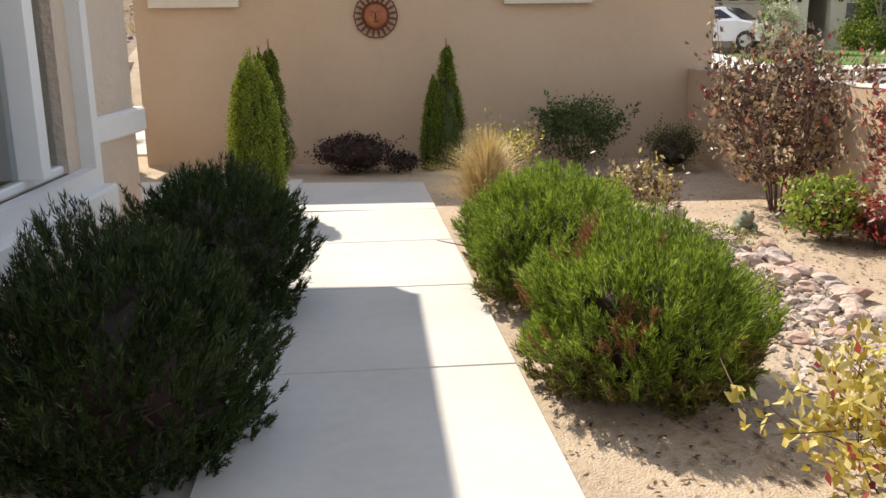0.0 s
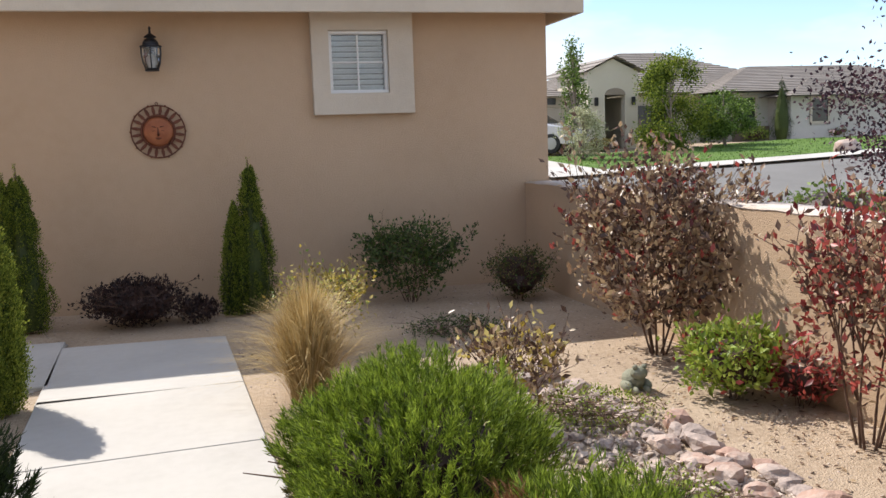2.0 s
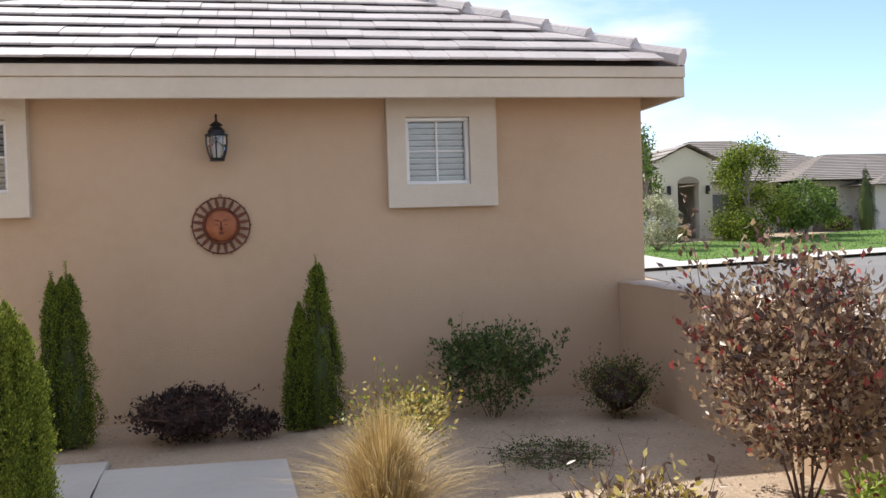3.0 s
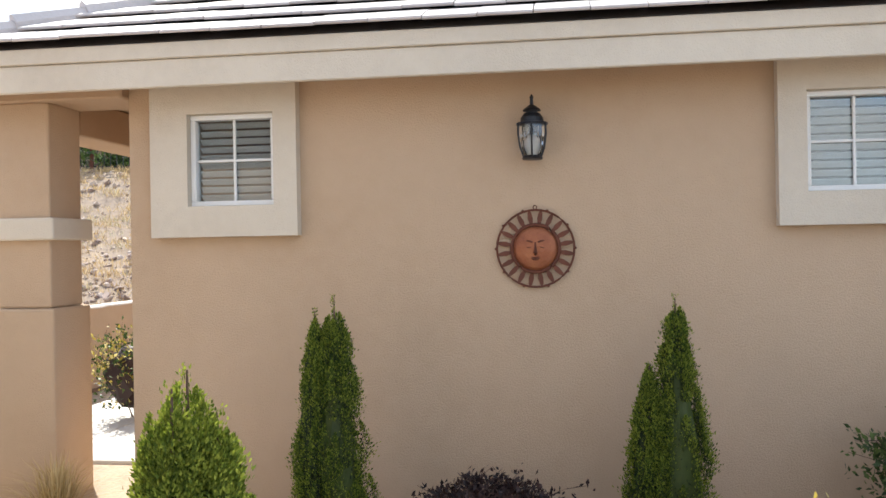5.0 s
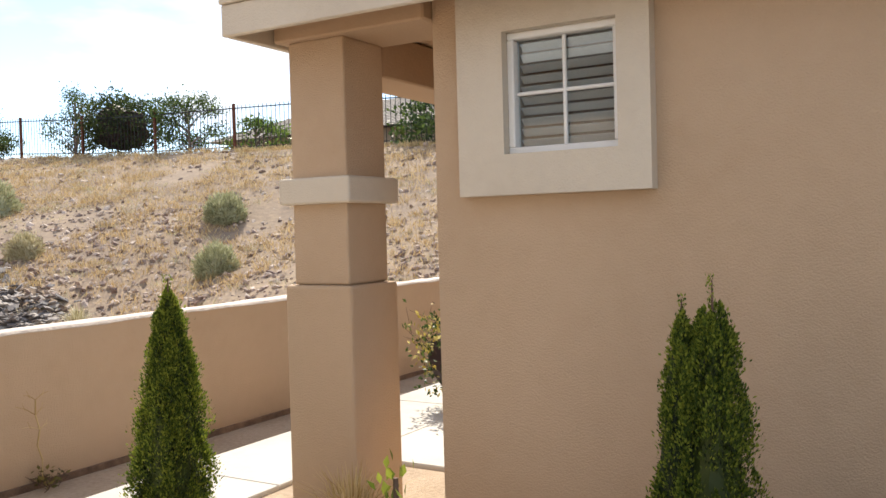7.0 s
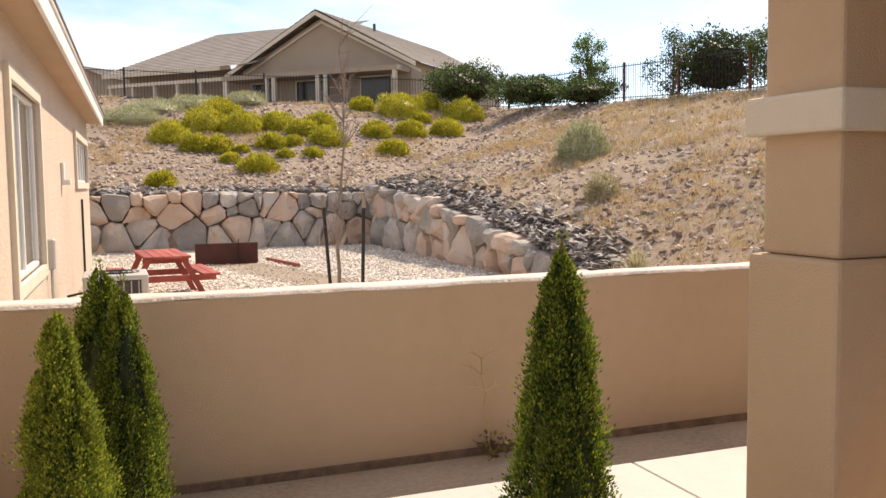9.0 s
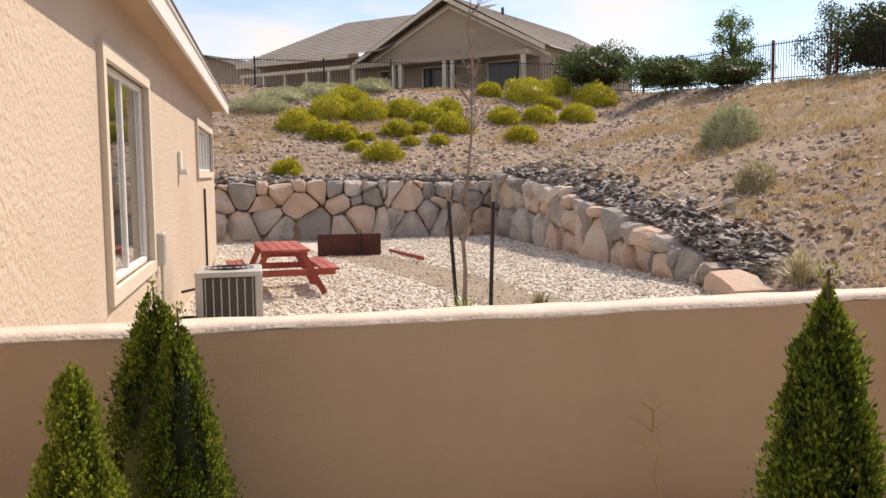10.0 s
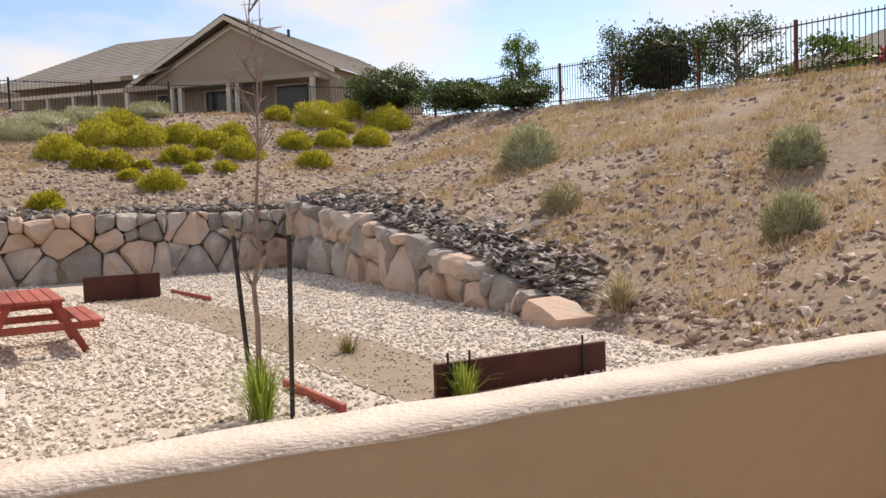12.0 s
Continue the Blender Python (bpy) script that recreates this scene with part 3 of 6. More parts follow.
part("floor", boxes((-HL + 0.2, -12.0, -0.1, -0.23, -0.23, -0.05), (-HL + 0.2, -12.0, 2.75, -0.23, -0.23, 2.8)), WHITE_TRIM, house)
part("partition", boxes((-HL + 0.3, -3.2, -0.05, -2.6, -3.1, 2.75), (-2.6, -12.0, -0.05, -2.5, -3.1, 2.75)), BLIND, house)


def big_window(name, m, w, h, lights, label, t=0.12, proud=0.05, bar=0.03):
    r = root(name, m, label, "")
    r.parent = house
    r.matrix_parent_inverse = Matrix()
    r.matrix_basis = m
    part("surround", boxes((-t, -proud, -t, w + t, 0.02, 0), (-t, -proud, h, w + t, 0.02, h + t), (-t, -proud, 0, 0, 0.02, h), (w, -proud, 0, w + t, 0.02, h)), TRIM if bar < 0.05 else WHITE_TRIM, r, "cream painted surround")
    f = 0.05
    part("frame", boxes((0, 0.03, 0, w, 0.11, f), (0, 0.03, h - f, w, 0.11, h), (0, 0.03, f, f, 0.11, h - f), (w - f, 0.03, f, w, 0.11, h - f), bevel=0.008), VINYL, r)
    for k in range(1, lights):
        x = w * k / lights
        part("mullion", boxes((x - bar, 0.035 if bar < 0.05 else -proud + 0.02, f, x + bar, 0.1, h - f), bevel=0.006), VINYL, r)
    for k in range(lights):
        part("pane", boxes((w * k / lights + 0.02, 0.06, f, w * (k + 1) / lights - 0.02, 0.068, h - f)), GLASS, r).visible_shadow = False
    return r


for a, z0, b, z1 in hwin:
    big_window("window", pose(-a, 0, z0, 0, 0, 180), b - a, z1 - z0, 2 if z0 < 1 else 5, "tall white sliding window in a pale surround" if z0 < 1 else "long high white window of several lights")
big_window("window", EAST @ pose(0, -3.55, 0.62, 0, 0, 90), 2.25, 1.83, 3, "white three-light front window over a thick sill", 0.12, 0.09, 0.06)
part("sill_band", boxes((-0.01, -4.4, 0.30, 0.16, -1.12, 0.50), bevel=0.015), WHITE_TRIM, house, "thick white stucco sill").matrix_basis = EAST
part("sill_band", boxes((-0.3, -1.1, 0.72, 0.07, 0.07, 0.90), bevel=0.015), WHITE_TRIM, house, "white stucco belt trim at the corner")
# eaves and roof of the house
HE = 0.36
HZ = 3.02
part("fascia", boxes((-HL - HE, HE - 0.04, HZ, HE, HE, HZ + 0.2), (-HL - HE, HE - 0.04, HZ + 0.202, HE, HE + 0.02, HZ + 0.25), bevel=0.008), WHITE_TRIM, house)
part("fascia", boxes((HE - 0.04, -12.5, HZ, HE, HE - 0.042, HZ + 0.25), bevel=0.008), WHITE_TRIM, house).matrix_basis = EAST
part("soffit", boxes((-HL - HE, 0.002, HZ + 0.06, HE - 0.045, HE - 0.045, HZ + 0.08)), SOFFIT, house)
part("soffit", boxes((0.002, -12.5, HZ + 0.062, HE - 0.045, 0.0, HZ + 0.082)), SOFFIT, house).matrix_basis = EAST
bm = bmesh.new()
P = [(-HL - HE - 0.03, HE + 0.05, HZ + 0.255), (HE + 0.01, HE + 0.03, HZ + 0.255), (HE + 0.82, -12.6, HZ + 0.255), (-HL - HE - 0.03, -12.6, HZ + 0.255), (-6.3, -6.3, HZ + 2.7), (-HL + 6, -6.3, HZ + 2.7)]
c = [bm.verts.new(p) for p in P]
for idx in ((0, 1, 4, 5), (1, 2, 4), (2, 3, 5, 4), (3, 0, 5), (3, 2, 1, 0)):
    bm.faces.new([c[i] for i in idx])
part("roof", bm, TILE_FAR, house, "grey tile roof")
# wall fittings: vent hood, meter, conduit, hose reel
part("vent_hood", boxes((-13.2, 0.0, 1.62, -13.0, 0.13, 1.7), (-13.2, 0.0, 1.7, -13.0, 0.05, 1.95), bevel=0.01), WHITE_TRIM, house, "small white wall vent hood")
bm = boxes((-10.45, 0.0, 0.62, -10.25, 0.1, 0.98), bevel=0.015)
part("meter_box", bm, AC_METAL, house, "grey electrical disconnect box")
bm = tube(bmesh.new(), [(-10.38, 0.05, 0.62), (-10.38, 0.05, 0.1), (-10.5, 0.12, -0.15), (-10.7, 0.4, -0.28)], 0.018, 6)
part("conduit", bm, AC_METAL, house)
part("downpipe", tube(bmesh.new(), [(-17.6, 0.03, -0.3), (-17.6, 0.03, 1.35)], 0.022, 6), IRON, house, "thin dark wall pipe")

# ---- plants ----
def rand_dirs(n, rng, low=-0.2):
    d = rng.normal(size=(n * 3, 3))
    d /= np.linalg.norm(d, axis=1, keepdims=True)
    return d[d[:, 2] > low][:n]


def stems(bm, rng, height, spread, count, radius, z0=0.0, forks=2, lean=0.25):
    """A clump of forked stems; returns the tips."""
    tips = []
    for k in range(count):
        a = math.tau * (k + rng.uniform(0, 0.6)) / count
        out = Vector((math.cos(a), math.sin(a), 0))
        p0 = out * rng.uniform(0.01, 0.05)
        p0.z = z0 - 0.03
        p1 = p0 + out * spread * 0.35 + Vector((rng.normal() * 0.03, rng.normal() * 0.03, height * 0.45))
        tube(bm, [p0, (p0 + p1) / 2 + Vector((rng.normal() * 0.02, rng.normal() * 0.02, 0)), p1], [radius, radius * 0.8, radius * 0.6], 5)
        for _ in range(forks):
            q = p1 + out * spread * rng.uniform(0.1, 0.7) + Vector((rng.normal() * spread * lean, rng.normal() * spread * lean, height * rng.uniform(0.25, 0.55)))
            tube(bm, [p1, (p1 + q) / 2 + Vector((rng.normal() * 0.03, rng.normal() * 0.03, 0.02)), q], [radius * 0.6, radius * 0.45, radius * 0.2], 4)
            tips.append((p1, q))
    return tips


def needle_mound(x, y, rx, ry, h, seed, leaf, n, label, dry=0):
    """A clipped rosemary-like mound: upright sprigs of fine needles over a heart coloured dark for shade, thinner and
    browner below.
    """
    rng = np.random.default_rng(seed)
    r = root("rosemary_mound", (x, y, -0.03), label, "shrub", "rosemary mounds beside the walk")
    sprigs, per = n // 13, 46
    d = rand_dirs(sprigs, rng, -0.8)
    sprigs = len(d)
    k = lump(d, seed, 2.6, 0.30) * rng.uniform(0.90, 1.05, sprigs)
    tip = d * np.array([rx, ry, 0]) * (k * np.minimum(1.0, 1.12 + 0.35 * d[:, 2]))[:, None] + np.stack([0 * k, 0 * k, h * (0.44 + 0.56 * d[:, 2] * k)], 1)
    way = d * np.array([0.65, 0.65, 0.3]) + [0, 0, 0.8] + rng.normal(0, 0.16, (sprigs, 3))
    way /= np.linalg.norm(way, axis=1, keepdims=True)
    ln = rng.uniform(0.09, 0.17, sprigs) * (0.55 + 0.45 * np.clip(d[:, 2] + 0.5, 0, 1))
    s = rng.uniform(0, 1, (sprigs, per))
    at = (tip[:, None, :] - way[:, None, :] * (ln[:, None] * (1 - s))[:, :, None] + rng.normal(0, 0.004, (sprigs, per, 3))).reshape(-1, 3)
    leaf_way = (way[:, None, :] * 0.9 + rng.normal(0, 0.30, (sprigs, per, 3))).reshape(-1, 3)
    size = rng.uniform(0.02, 0.045, len(at))
    at[:, 2] = np.maximum(at[:, 2], rng.uniform(0.0, 0.05, len(at)))
    dry_tip = np.array([noise.noise(Vector(p) * 4.2 + Vector((seed, 0, 0))) for p in tip]) > (0.40 if dry else 9)
    below = (tip[:, 2] + rng.normal(0, 0.06, sprigs)) < h * 0.30
    dry_here, low_here = np.repeat(dry_tip & ~below, per), np.repeat(below, per)
    green = ~dry_here & ~low_here
    link_mesh("crown", leaf_mesh("crown", at[green], leaf_way[green], size[green], rng.uniform(0.0034, 0.0058, green.sum())), leaf, r)
    if dry_here.any():
        link_mesh("dry_patch", leaf_mesh("dry_patch", at[dry_here], leaf_way[dry_here], size[dry_here], 0.004), L_DRY, r, "patch of dried brown needles")
    pick = low_here & (rng.uniform(0, 1, len(at)) < 0.6)
    link_mesh("skirt", leaf_mesh("skirt", at[pick], leaf_way[pick], size[pick] * 0.9, rng.uniform(0.005, 0.009, pick.sum())), L_OLIVE if leaf is L_NEEDLE else L_NEEDLE_SHADED, r, "sparse olive lower leaves on woody stems")
    # Inner body in a near-black colour that stands for shade among sprigs.
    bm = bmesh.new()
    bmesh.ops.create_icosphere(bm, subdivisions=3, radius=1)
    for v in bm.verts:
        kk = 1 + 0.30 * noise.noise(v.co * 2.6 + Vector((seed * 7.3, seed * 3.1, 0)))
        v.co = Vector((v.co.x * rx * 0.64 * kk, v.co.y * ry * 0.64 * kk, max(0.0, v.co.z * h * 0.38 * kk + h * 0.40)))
    part("heart", bm, L_BARBERRY_SHADE, r, "inside coloured dark for shade between sprigs")
    bm = bmesh.new()
    stems(bm, np.random.default_rng(seed + 1), h * 0.6, rx, 14, 0.012, forks=2)
    part("stem", bm, TWIG, r)["kind"] = "stuff"
    return r


def arborvitae(x, y, h, w, seed, leaf, label, tops=1, n=15000, z=-0.03, second=None, blunt=1.75):
    """A pointed arborvitae: overlapping upright plumes of scale leaves round a trunk, coloured darker inside for shade,
    with loose thin tips.
    """
    rng = np.random.default_rng(seed)
    r = root("arborvitae", (x, y, z), label, "arborvitae", "young arborvitae trees")
    leaders = [(0.0, 0.0, h, w / 2)]
    for k in range(tops - 1):
        a = math.tau * (k + rng.uniform(0.1, 0.7)) / max(1, tops - 1)
        leaders.append((math.cos(a) * w * 0.24, math.sin(a) * w * 0.24, h * rng.uniform(0.84, 0.98), w * 0.34))
    if second:
        leaders.append((second[0], second[1], h * second[2], w * 0.31))
    outer, inner = [], []
    for lx, ly, lh, lr in leaders:
        plumes = 125 if tops > 1 else int(125 / len(leaders) ** 0.5)
        m = int(3.8 * n / len(leaders) / plumes)
        tc = np.sort(rng.uniform(0, 1, plumes)) ** 1.15 * 0.93
        prof = np.minimum(1.0, 0.78 + 1.6 * tc) * (1 - tc ** blunt) ** 0.85
        ac_ = 2.39996 * np.arange(plumes) + rng.normal(0, 0.5, plumes)
        reach = lr * prof * rng.uniform(0.62, 1.1, plumes)
        tall = (0.13 + 0.16 * (1 - tc)) * rng.uniform(0.8, 1.4, plumes)
        fat = (0.022 + 0.22 * lr * (0.35 + 0.65 * prof)) * rng.uniform(0.8, 1.2, plumes)
        s = rng.uniform(0, 1, (plumes, m)) ** 0.85
        belly = (1.0 - s) ** 0.6 * np.minimum(1.0, 0.4 + 2.5 * s)
        off = rng.normal(0, 0.5, (plumes, m, 2)) * (fat[:, None] * belly)[:, :, None]
        out = np.stack([np.cos(ac_), np.sin(ac_)], 1)
        centre = out * (reach - 0.45 * fat)[:, None]
        lean = out[:, None, :] * (0.35 * fat[:, None] * np.sin(np.pi * s))[:, :, None]
        xy = centre[:, None, :] * (1 - 0.12 * s)[:, :, None] + lean + off
        zz = 0.02 + tc[:, None] * lh * 0.92 + (s - 0.25) * tall[:, None]
        at = np.concatenate([xy + np.array([lx, ly]) * (1 - 0.15 * tc[:, None, None]), np.maximum(0.02, zz)[:, :, None]], 2).reshape(-1, 3)
        way = np.concatenate([out[:, None, :] * 0.3 + off * 9, np.full((plumes, m, 1), 0.9)], 2).reshape(-1, 3) + rng.normal(0, 0.25, (plumes * m, 3))
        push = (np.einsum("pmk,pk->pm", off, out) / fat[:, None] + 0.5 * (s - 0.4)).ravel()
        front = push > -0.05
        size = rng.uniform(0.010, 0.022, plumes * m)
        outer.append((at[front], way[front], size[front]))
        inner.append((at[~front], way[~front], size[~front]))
        m = 110
        t = rng.uniform(0.84, 1.0, m)
        wisp = rng.normal(0, 0.02, (7, 2))[rng.integers(0, 7, m)] * (0.4 + 3 * (t - 0.84))[:, None] * 0.6
        at = np.concatenate([np.array([lx, ly]) * 0.87 + wisp + rng.normal(0, 0.006, (m, 2)), (t * lh)[:, None]], 1)
        outer.append((at, np.array([0, 0, 1.0]) + rng.normal(0, 0.3, (m, 3)), np.full(m, 0.015)))
    # Inner leaves take a darker material, painting the shade between plumes.
    for pname, rows, mat_, tag in (("foliage", outer, leaf, ""), ("inner_foliage", inner, L_TUJA_DARK if leaf is not L_TUJA_LIGHT else L_TUJA, "inner foliage coloured darker for shade")):
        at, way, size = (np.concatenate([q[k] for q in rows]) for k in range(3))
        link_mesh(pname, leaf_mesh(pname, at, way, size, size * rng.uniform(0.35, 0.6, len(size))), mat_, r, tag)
    bm = bmesh.new()
    for lx, ly, lh, lr in leaders:
        tube(bm, [(0, 0, -0.03), (lx, ly, lh * 0.4), (lx * 0.85, ly * 0.85, lh * 0.99)], [0.03, 0.02, 0.003], 6)
    part("trunk", bm, TWIG, r)
    # Solid core in the dark spray colour, standing for shade inside.
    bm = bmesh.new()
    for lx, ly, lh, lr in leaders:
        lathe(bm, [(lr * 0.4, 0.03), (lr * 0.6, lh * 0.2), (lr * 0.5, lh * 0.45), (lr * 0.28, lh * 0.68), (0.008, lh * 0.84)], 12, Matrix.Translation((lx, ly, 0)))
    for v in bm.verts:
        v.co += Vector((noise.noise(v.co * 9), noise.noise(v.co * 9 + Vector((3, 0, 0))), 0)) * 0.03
    part("shaded_core", bm, L_TUJA_DARK, r, "core coloured dark for inner shade")
    return r


def leafy_shrub(name, x, y, h, w, seed, mixes, n, leaf_len, label, category="shrub", stem_n=7, low=0.12, z=-0.03, open_=0.55, group="", stem_mat=None, wide=0.5, up=0.35):
    """A broad-leaved shrub: forked stems, leaves along twigs. mixes: (material, share, part name)."""
    rng = np.random.default_rng(seed)
    r = root(name, (x, y, z), label, category, group)
    bm = bmesh.new()
    tips = stems(bm, rng, h * 0.9, w * 0.36, stem_n, 0.0062 * max(0.6, h), forks=4, lean=0.4)
    twigs = []
    for a, b in tips:
        for _ in range(4):
            s = a.lerp(b, rng.uniform(0.25, 1.0))
            e = s + Vector((rng.normal() * w * 0.14, rng.normal() * w * 0.14, abs(rng.normal()) * h * 0.16))
            tube(bm, [s, e], [0.003, 0.0015], 3, cap=False)
            twigs.append((s, e))
        twigs.append((a.lerp(b, 0.4), b))
    part("stem", bm, stem_mat or TWIG, r)
    idx = rng.integers(0, len(twigs), n)
    s = np.array([t[0] for t in twigs])[idx]
    e = np.array([t[1] for t in twigs])[idx]
    at = s + (e - s) * rng.uniform(0.1, 1.1, n)[:, None] + rng.normal(0, 0.018, (n, 3))
    full = rng.uniform(0, 1, n) > open_
    d = rand_dirs(n, rng, -1.1)
    k = lump(d, seed, 2.4, 0.5) * rng.uniform(0.35, 1.0, n) ** 0.45
    dome = d * np.array([w / 2, w / 2, h * 0.46]) * k[:, None] + [0, 0, h * 0.54]
    at[full] = dome[full]
    at[:, 2] = np.clip(at[:, 2], low * h + 0.1 * h * rng.uniform(0, 1, n), None)
    way = rng.normal(0, 0.6, (n, 3)) + (at - [0, 0, h * 0.3]) * 0.5 / max(w, h) + [0, 0, up]
    # Dense shrubs get a near-black inner body as painted leaf shade.
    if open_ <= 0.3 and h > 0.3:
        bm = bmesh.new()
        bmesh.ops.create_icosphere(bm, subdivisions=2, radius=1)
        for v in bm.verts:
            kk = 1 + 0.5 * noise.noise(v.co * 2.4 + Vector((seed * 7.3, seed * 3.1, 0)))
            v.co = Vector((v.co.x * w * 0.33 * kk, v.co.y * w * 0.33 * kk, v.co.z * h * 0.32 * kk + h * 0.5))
        part("heart", bm, L_BARBERRY_SHADE, r, "inner body coloured dark as leaf shade")
    order = rng.permutation(n)
    start = 0
    for mat_, share, pname in mixes:
        pick = order[start : start + int(n * share)]
        start += int(n * share)
        ln = rng.uniform(0.7, 1.25, len(pick)) * leaf_len
        link_mesh(pname, leaf_mesh(pname, at[pick], way[pick], ln, ln * wide), mat_, r)
    return r


def grass_clump(x, y, h, spread, seed, leaf, n, label, name="feather_grass", z=-0.03, category="ornamental grass", width=0.004):
    """A fountain of arching blades, each of three joined pieces."""
    rng = np.random.default_rng(seed)
    r = root(name, (x, y, z), label, category)
    a = rng.uniform(0, math.tau, n)
    lean = np.abs(rng.normal(0, 0.55, n)).clip(0, 1.7)
    ln = h * rng.uniform(0.45, 1.12, n) * (1 - 0.18 * lean)
    out = np.stack([np.cos(a), np.sin(a), 0 * a], 1)
    p = out * rng.uniform(0, 0.11, n)[:, None]
    vs, fs = [], []
    side = np.stack([-np.sin(a), np.cos(a), 0 * a], 1)
    pts = []
    for k, (f_out, f_up) in enumerate(((0.0, 0.0), (0.12, 0.42), (0.36, 0.8), (0.8, 1.0))):
        pts.append(p + out * (lean * f_out * spread)[:, None] + np.stack([0 * a, 0 * a, ln * f_up * (1 - 0.25 * lean * f_out)], 1))
    wds = (1.0, 0.9, 0.6, 0.15)
    v = np.stack([q + s * side * width * w for q, w in zip(pts, wds) for s in (-1, 1)], 1).reshape(-1, 3)
    k = 8 * np.arange(n)[:, None]
    f = np.concatenate([k + [0, 1, 3, 2], k + [2, 3, 5, 4], k + [4, 5, 7, 6]], 0)
    me = bpy.data.meshes.new("blades")
    me.from_pydata(v.tolist(), [], f.tolist())
    link_mesh("blades", me, leaf, r)
    return r


def dome_bush(name, x, y, z, w, h, seed, leaf, n, label, category, group=""):
    """A rounded dry-land bush of fine upright tips."""
    rng = np.random.default_rng(seed)
    r = root(name, (x, y, z), label, category, group)
    d = rand_dirs(n, rng, -0.45)
    k = lump(d, seed, 2.0, 0.3) * rng.uniform(0.45, 1.0, len(d)) ** 0.5
    at = d * np.array([w / 2, w / 2, h * 0.8]) * k[:, None]
    at[:, 2] += h * 0.05
    way = d * 0.8 + [0, 0, 0.6] + rng.normal(0, 0.25, at.shape)
    ln = rng.uniform(0.07, 0.13, len(d)) * min(1.1, max(0.7, w))
    link_mesh("crown", leaf_mesh("crown", at, way, ln, ln * 0.24), leaf, r)
    bm = bmesh.new()
    bmesh.ops.create_icosphere(bm, subdivisions=2, radius=1)
    for v in bm.verts:
        kk = 0.8 + 0.24 * noise.noise(v.co * 2 + Vector((seed * 7.3, seed * 3.1, 0)))
        v.co = Vector((v.co.x * w / 2 * kk, v.co.y * w / 2 * kk, v.co.z * h * 0.8 * kk))
    part("heart", bm, leaf, r, "dense inner stems")
    bm = bmesh.new()
    stems(bm, rng, h * 0.6, w / 2, 7, 0.014, forks=2)
    part("stem", bm, TWIG, r)
    return r


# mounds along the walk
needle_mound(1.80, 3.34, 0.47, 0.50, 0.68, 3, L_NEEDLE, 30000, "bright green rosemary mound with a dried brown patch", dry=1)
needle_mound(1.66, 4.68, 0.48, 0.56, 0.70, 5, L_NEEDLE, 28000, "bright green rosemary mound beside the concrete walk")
# The two left mounds carry the house shade as leaf colour.
needle_mound(-0.10, 2.80, 0.48, 0.56, 0.80, 7, L_NEEDLE_SHADED, 28000, "rosemary mound with needles coloured dark for the house shade")
needle_mound(-0.13, 4.45, 0.46, 0.60, 0.78, 9, L_NEEDLE_SHADED, 24000, "rosemary mound overhanging the walk, needles darkened for house shade")

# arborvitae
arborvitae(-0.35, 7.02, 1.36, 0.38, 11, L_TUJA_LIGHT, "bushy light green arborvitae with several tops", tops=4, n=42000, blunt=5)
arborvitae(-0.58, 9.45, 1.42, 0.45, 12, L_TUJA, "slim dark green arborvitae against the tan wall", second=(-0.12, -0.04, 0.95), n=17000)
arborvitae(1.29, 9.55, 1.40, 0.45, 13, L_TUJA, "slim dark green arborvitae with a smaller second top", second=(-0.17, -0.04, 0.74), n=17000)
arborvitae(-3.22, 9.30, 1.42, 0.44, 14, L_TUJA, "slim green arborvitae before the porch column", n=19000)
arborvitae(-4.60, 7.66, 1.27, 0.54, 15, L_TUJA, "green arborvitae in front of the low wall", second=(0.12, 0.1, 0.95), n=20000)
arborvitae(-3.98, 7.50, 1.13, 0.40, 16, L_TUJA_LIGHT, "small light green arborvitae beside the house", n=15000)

# shrubs along the garage wall
leafy_shrub("barberry", 0.28, 9.4, 0.42, 0.85, 21, [(L_BARBERRY_SHADE, 1.0, "leaves")], 4200, 0.036, "low dark purple barberry under the sun ornament", open_=0.2, low=0.0)
leafy_shrub("barberry", 0.80, 9.32, 0.22, 0.34, 20, [(L_BARBERRY_SHADE, 1.0, "leaves")], 900, 0.036, "small dark purple barberry beside the larger one", open_=0.2, low=0.0)
leafy_shrub("yellow_privet", 1.72, 7.78, 0.66, 0.6, 22, [(L_YELLOW, 0.8, "leaves"), (L_LIME, 0.2, "green_leaves")], 2000, 0.036, "small yellow-leaved shrub with thin stems", stem_n=10, open_=0.8)
leafy_shrub("rose_shrub", 2.72, 9.5, 0.78, 0.95, 23, [(L_SHADE_GREEN, 1.0, "leaves")], 4600, 0.042, "deep green shrub, leaves darkened for the wall's shade", stem_n=9, open_=0.5, low=0.0)
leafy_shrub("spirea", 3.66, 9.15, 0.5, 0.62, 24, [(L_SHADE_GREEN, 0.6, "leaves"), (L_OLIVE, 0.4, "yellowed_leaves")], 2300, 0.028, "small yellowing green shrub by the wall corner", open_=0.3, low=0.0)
grass_clump(1.46, 6.66, 0.72, 0.56, 25, L_STRAW, 3600, "golden feather grass clump beside the walk", width=0.0024)
leafy_shrub("bronze_shrub", 2.42, 5.75, 0.62, 0.5, 26, [(L_PURPLE, 0.75, "leaves"), (L_YELLOW, 0.25, "yellow_leaves")], 900, 0.045, "thin bronze-leaved shrub among the creek stones")

# shrubs along the east wall
leafy_shrub("ninebark", 3.84, 6.87, 1.38, 1.15, 27, [(L_PURPLE, 0.93, "leaves"), (L_RED, 0.07, "red_leaves")], 6800, 0.056, "tall bronze-leaved shrub by the low wall", low=0.16, stem_n=8, open_=0.35)
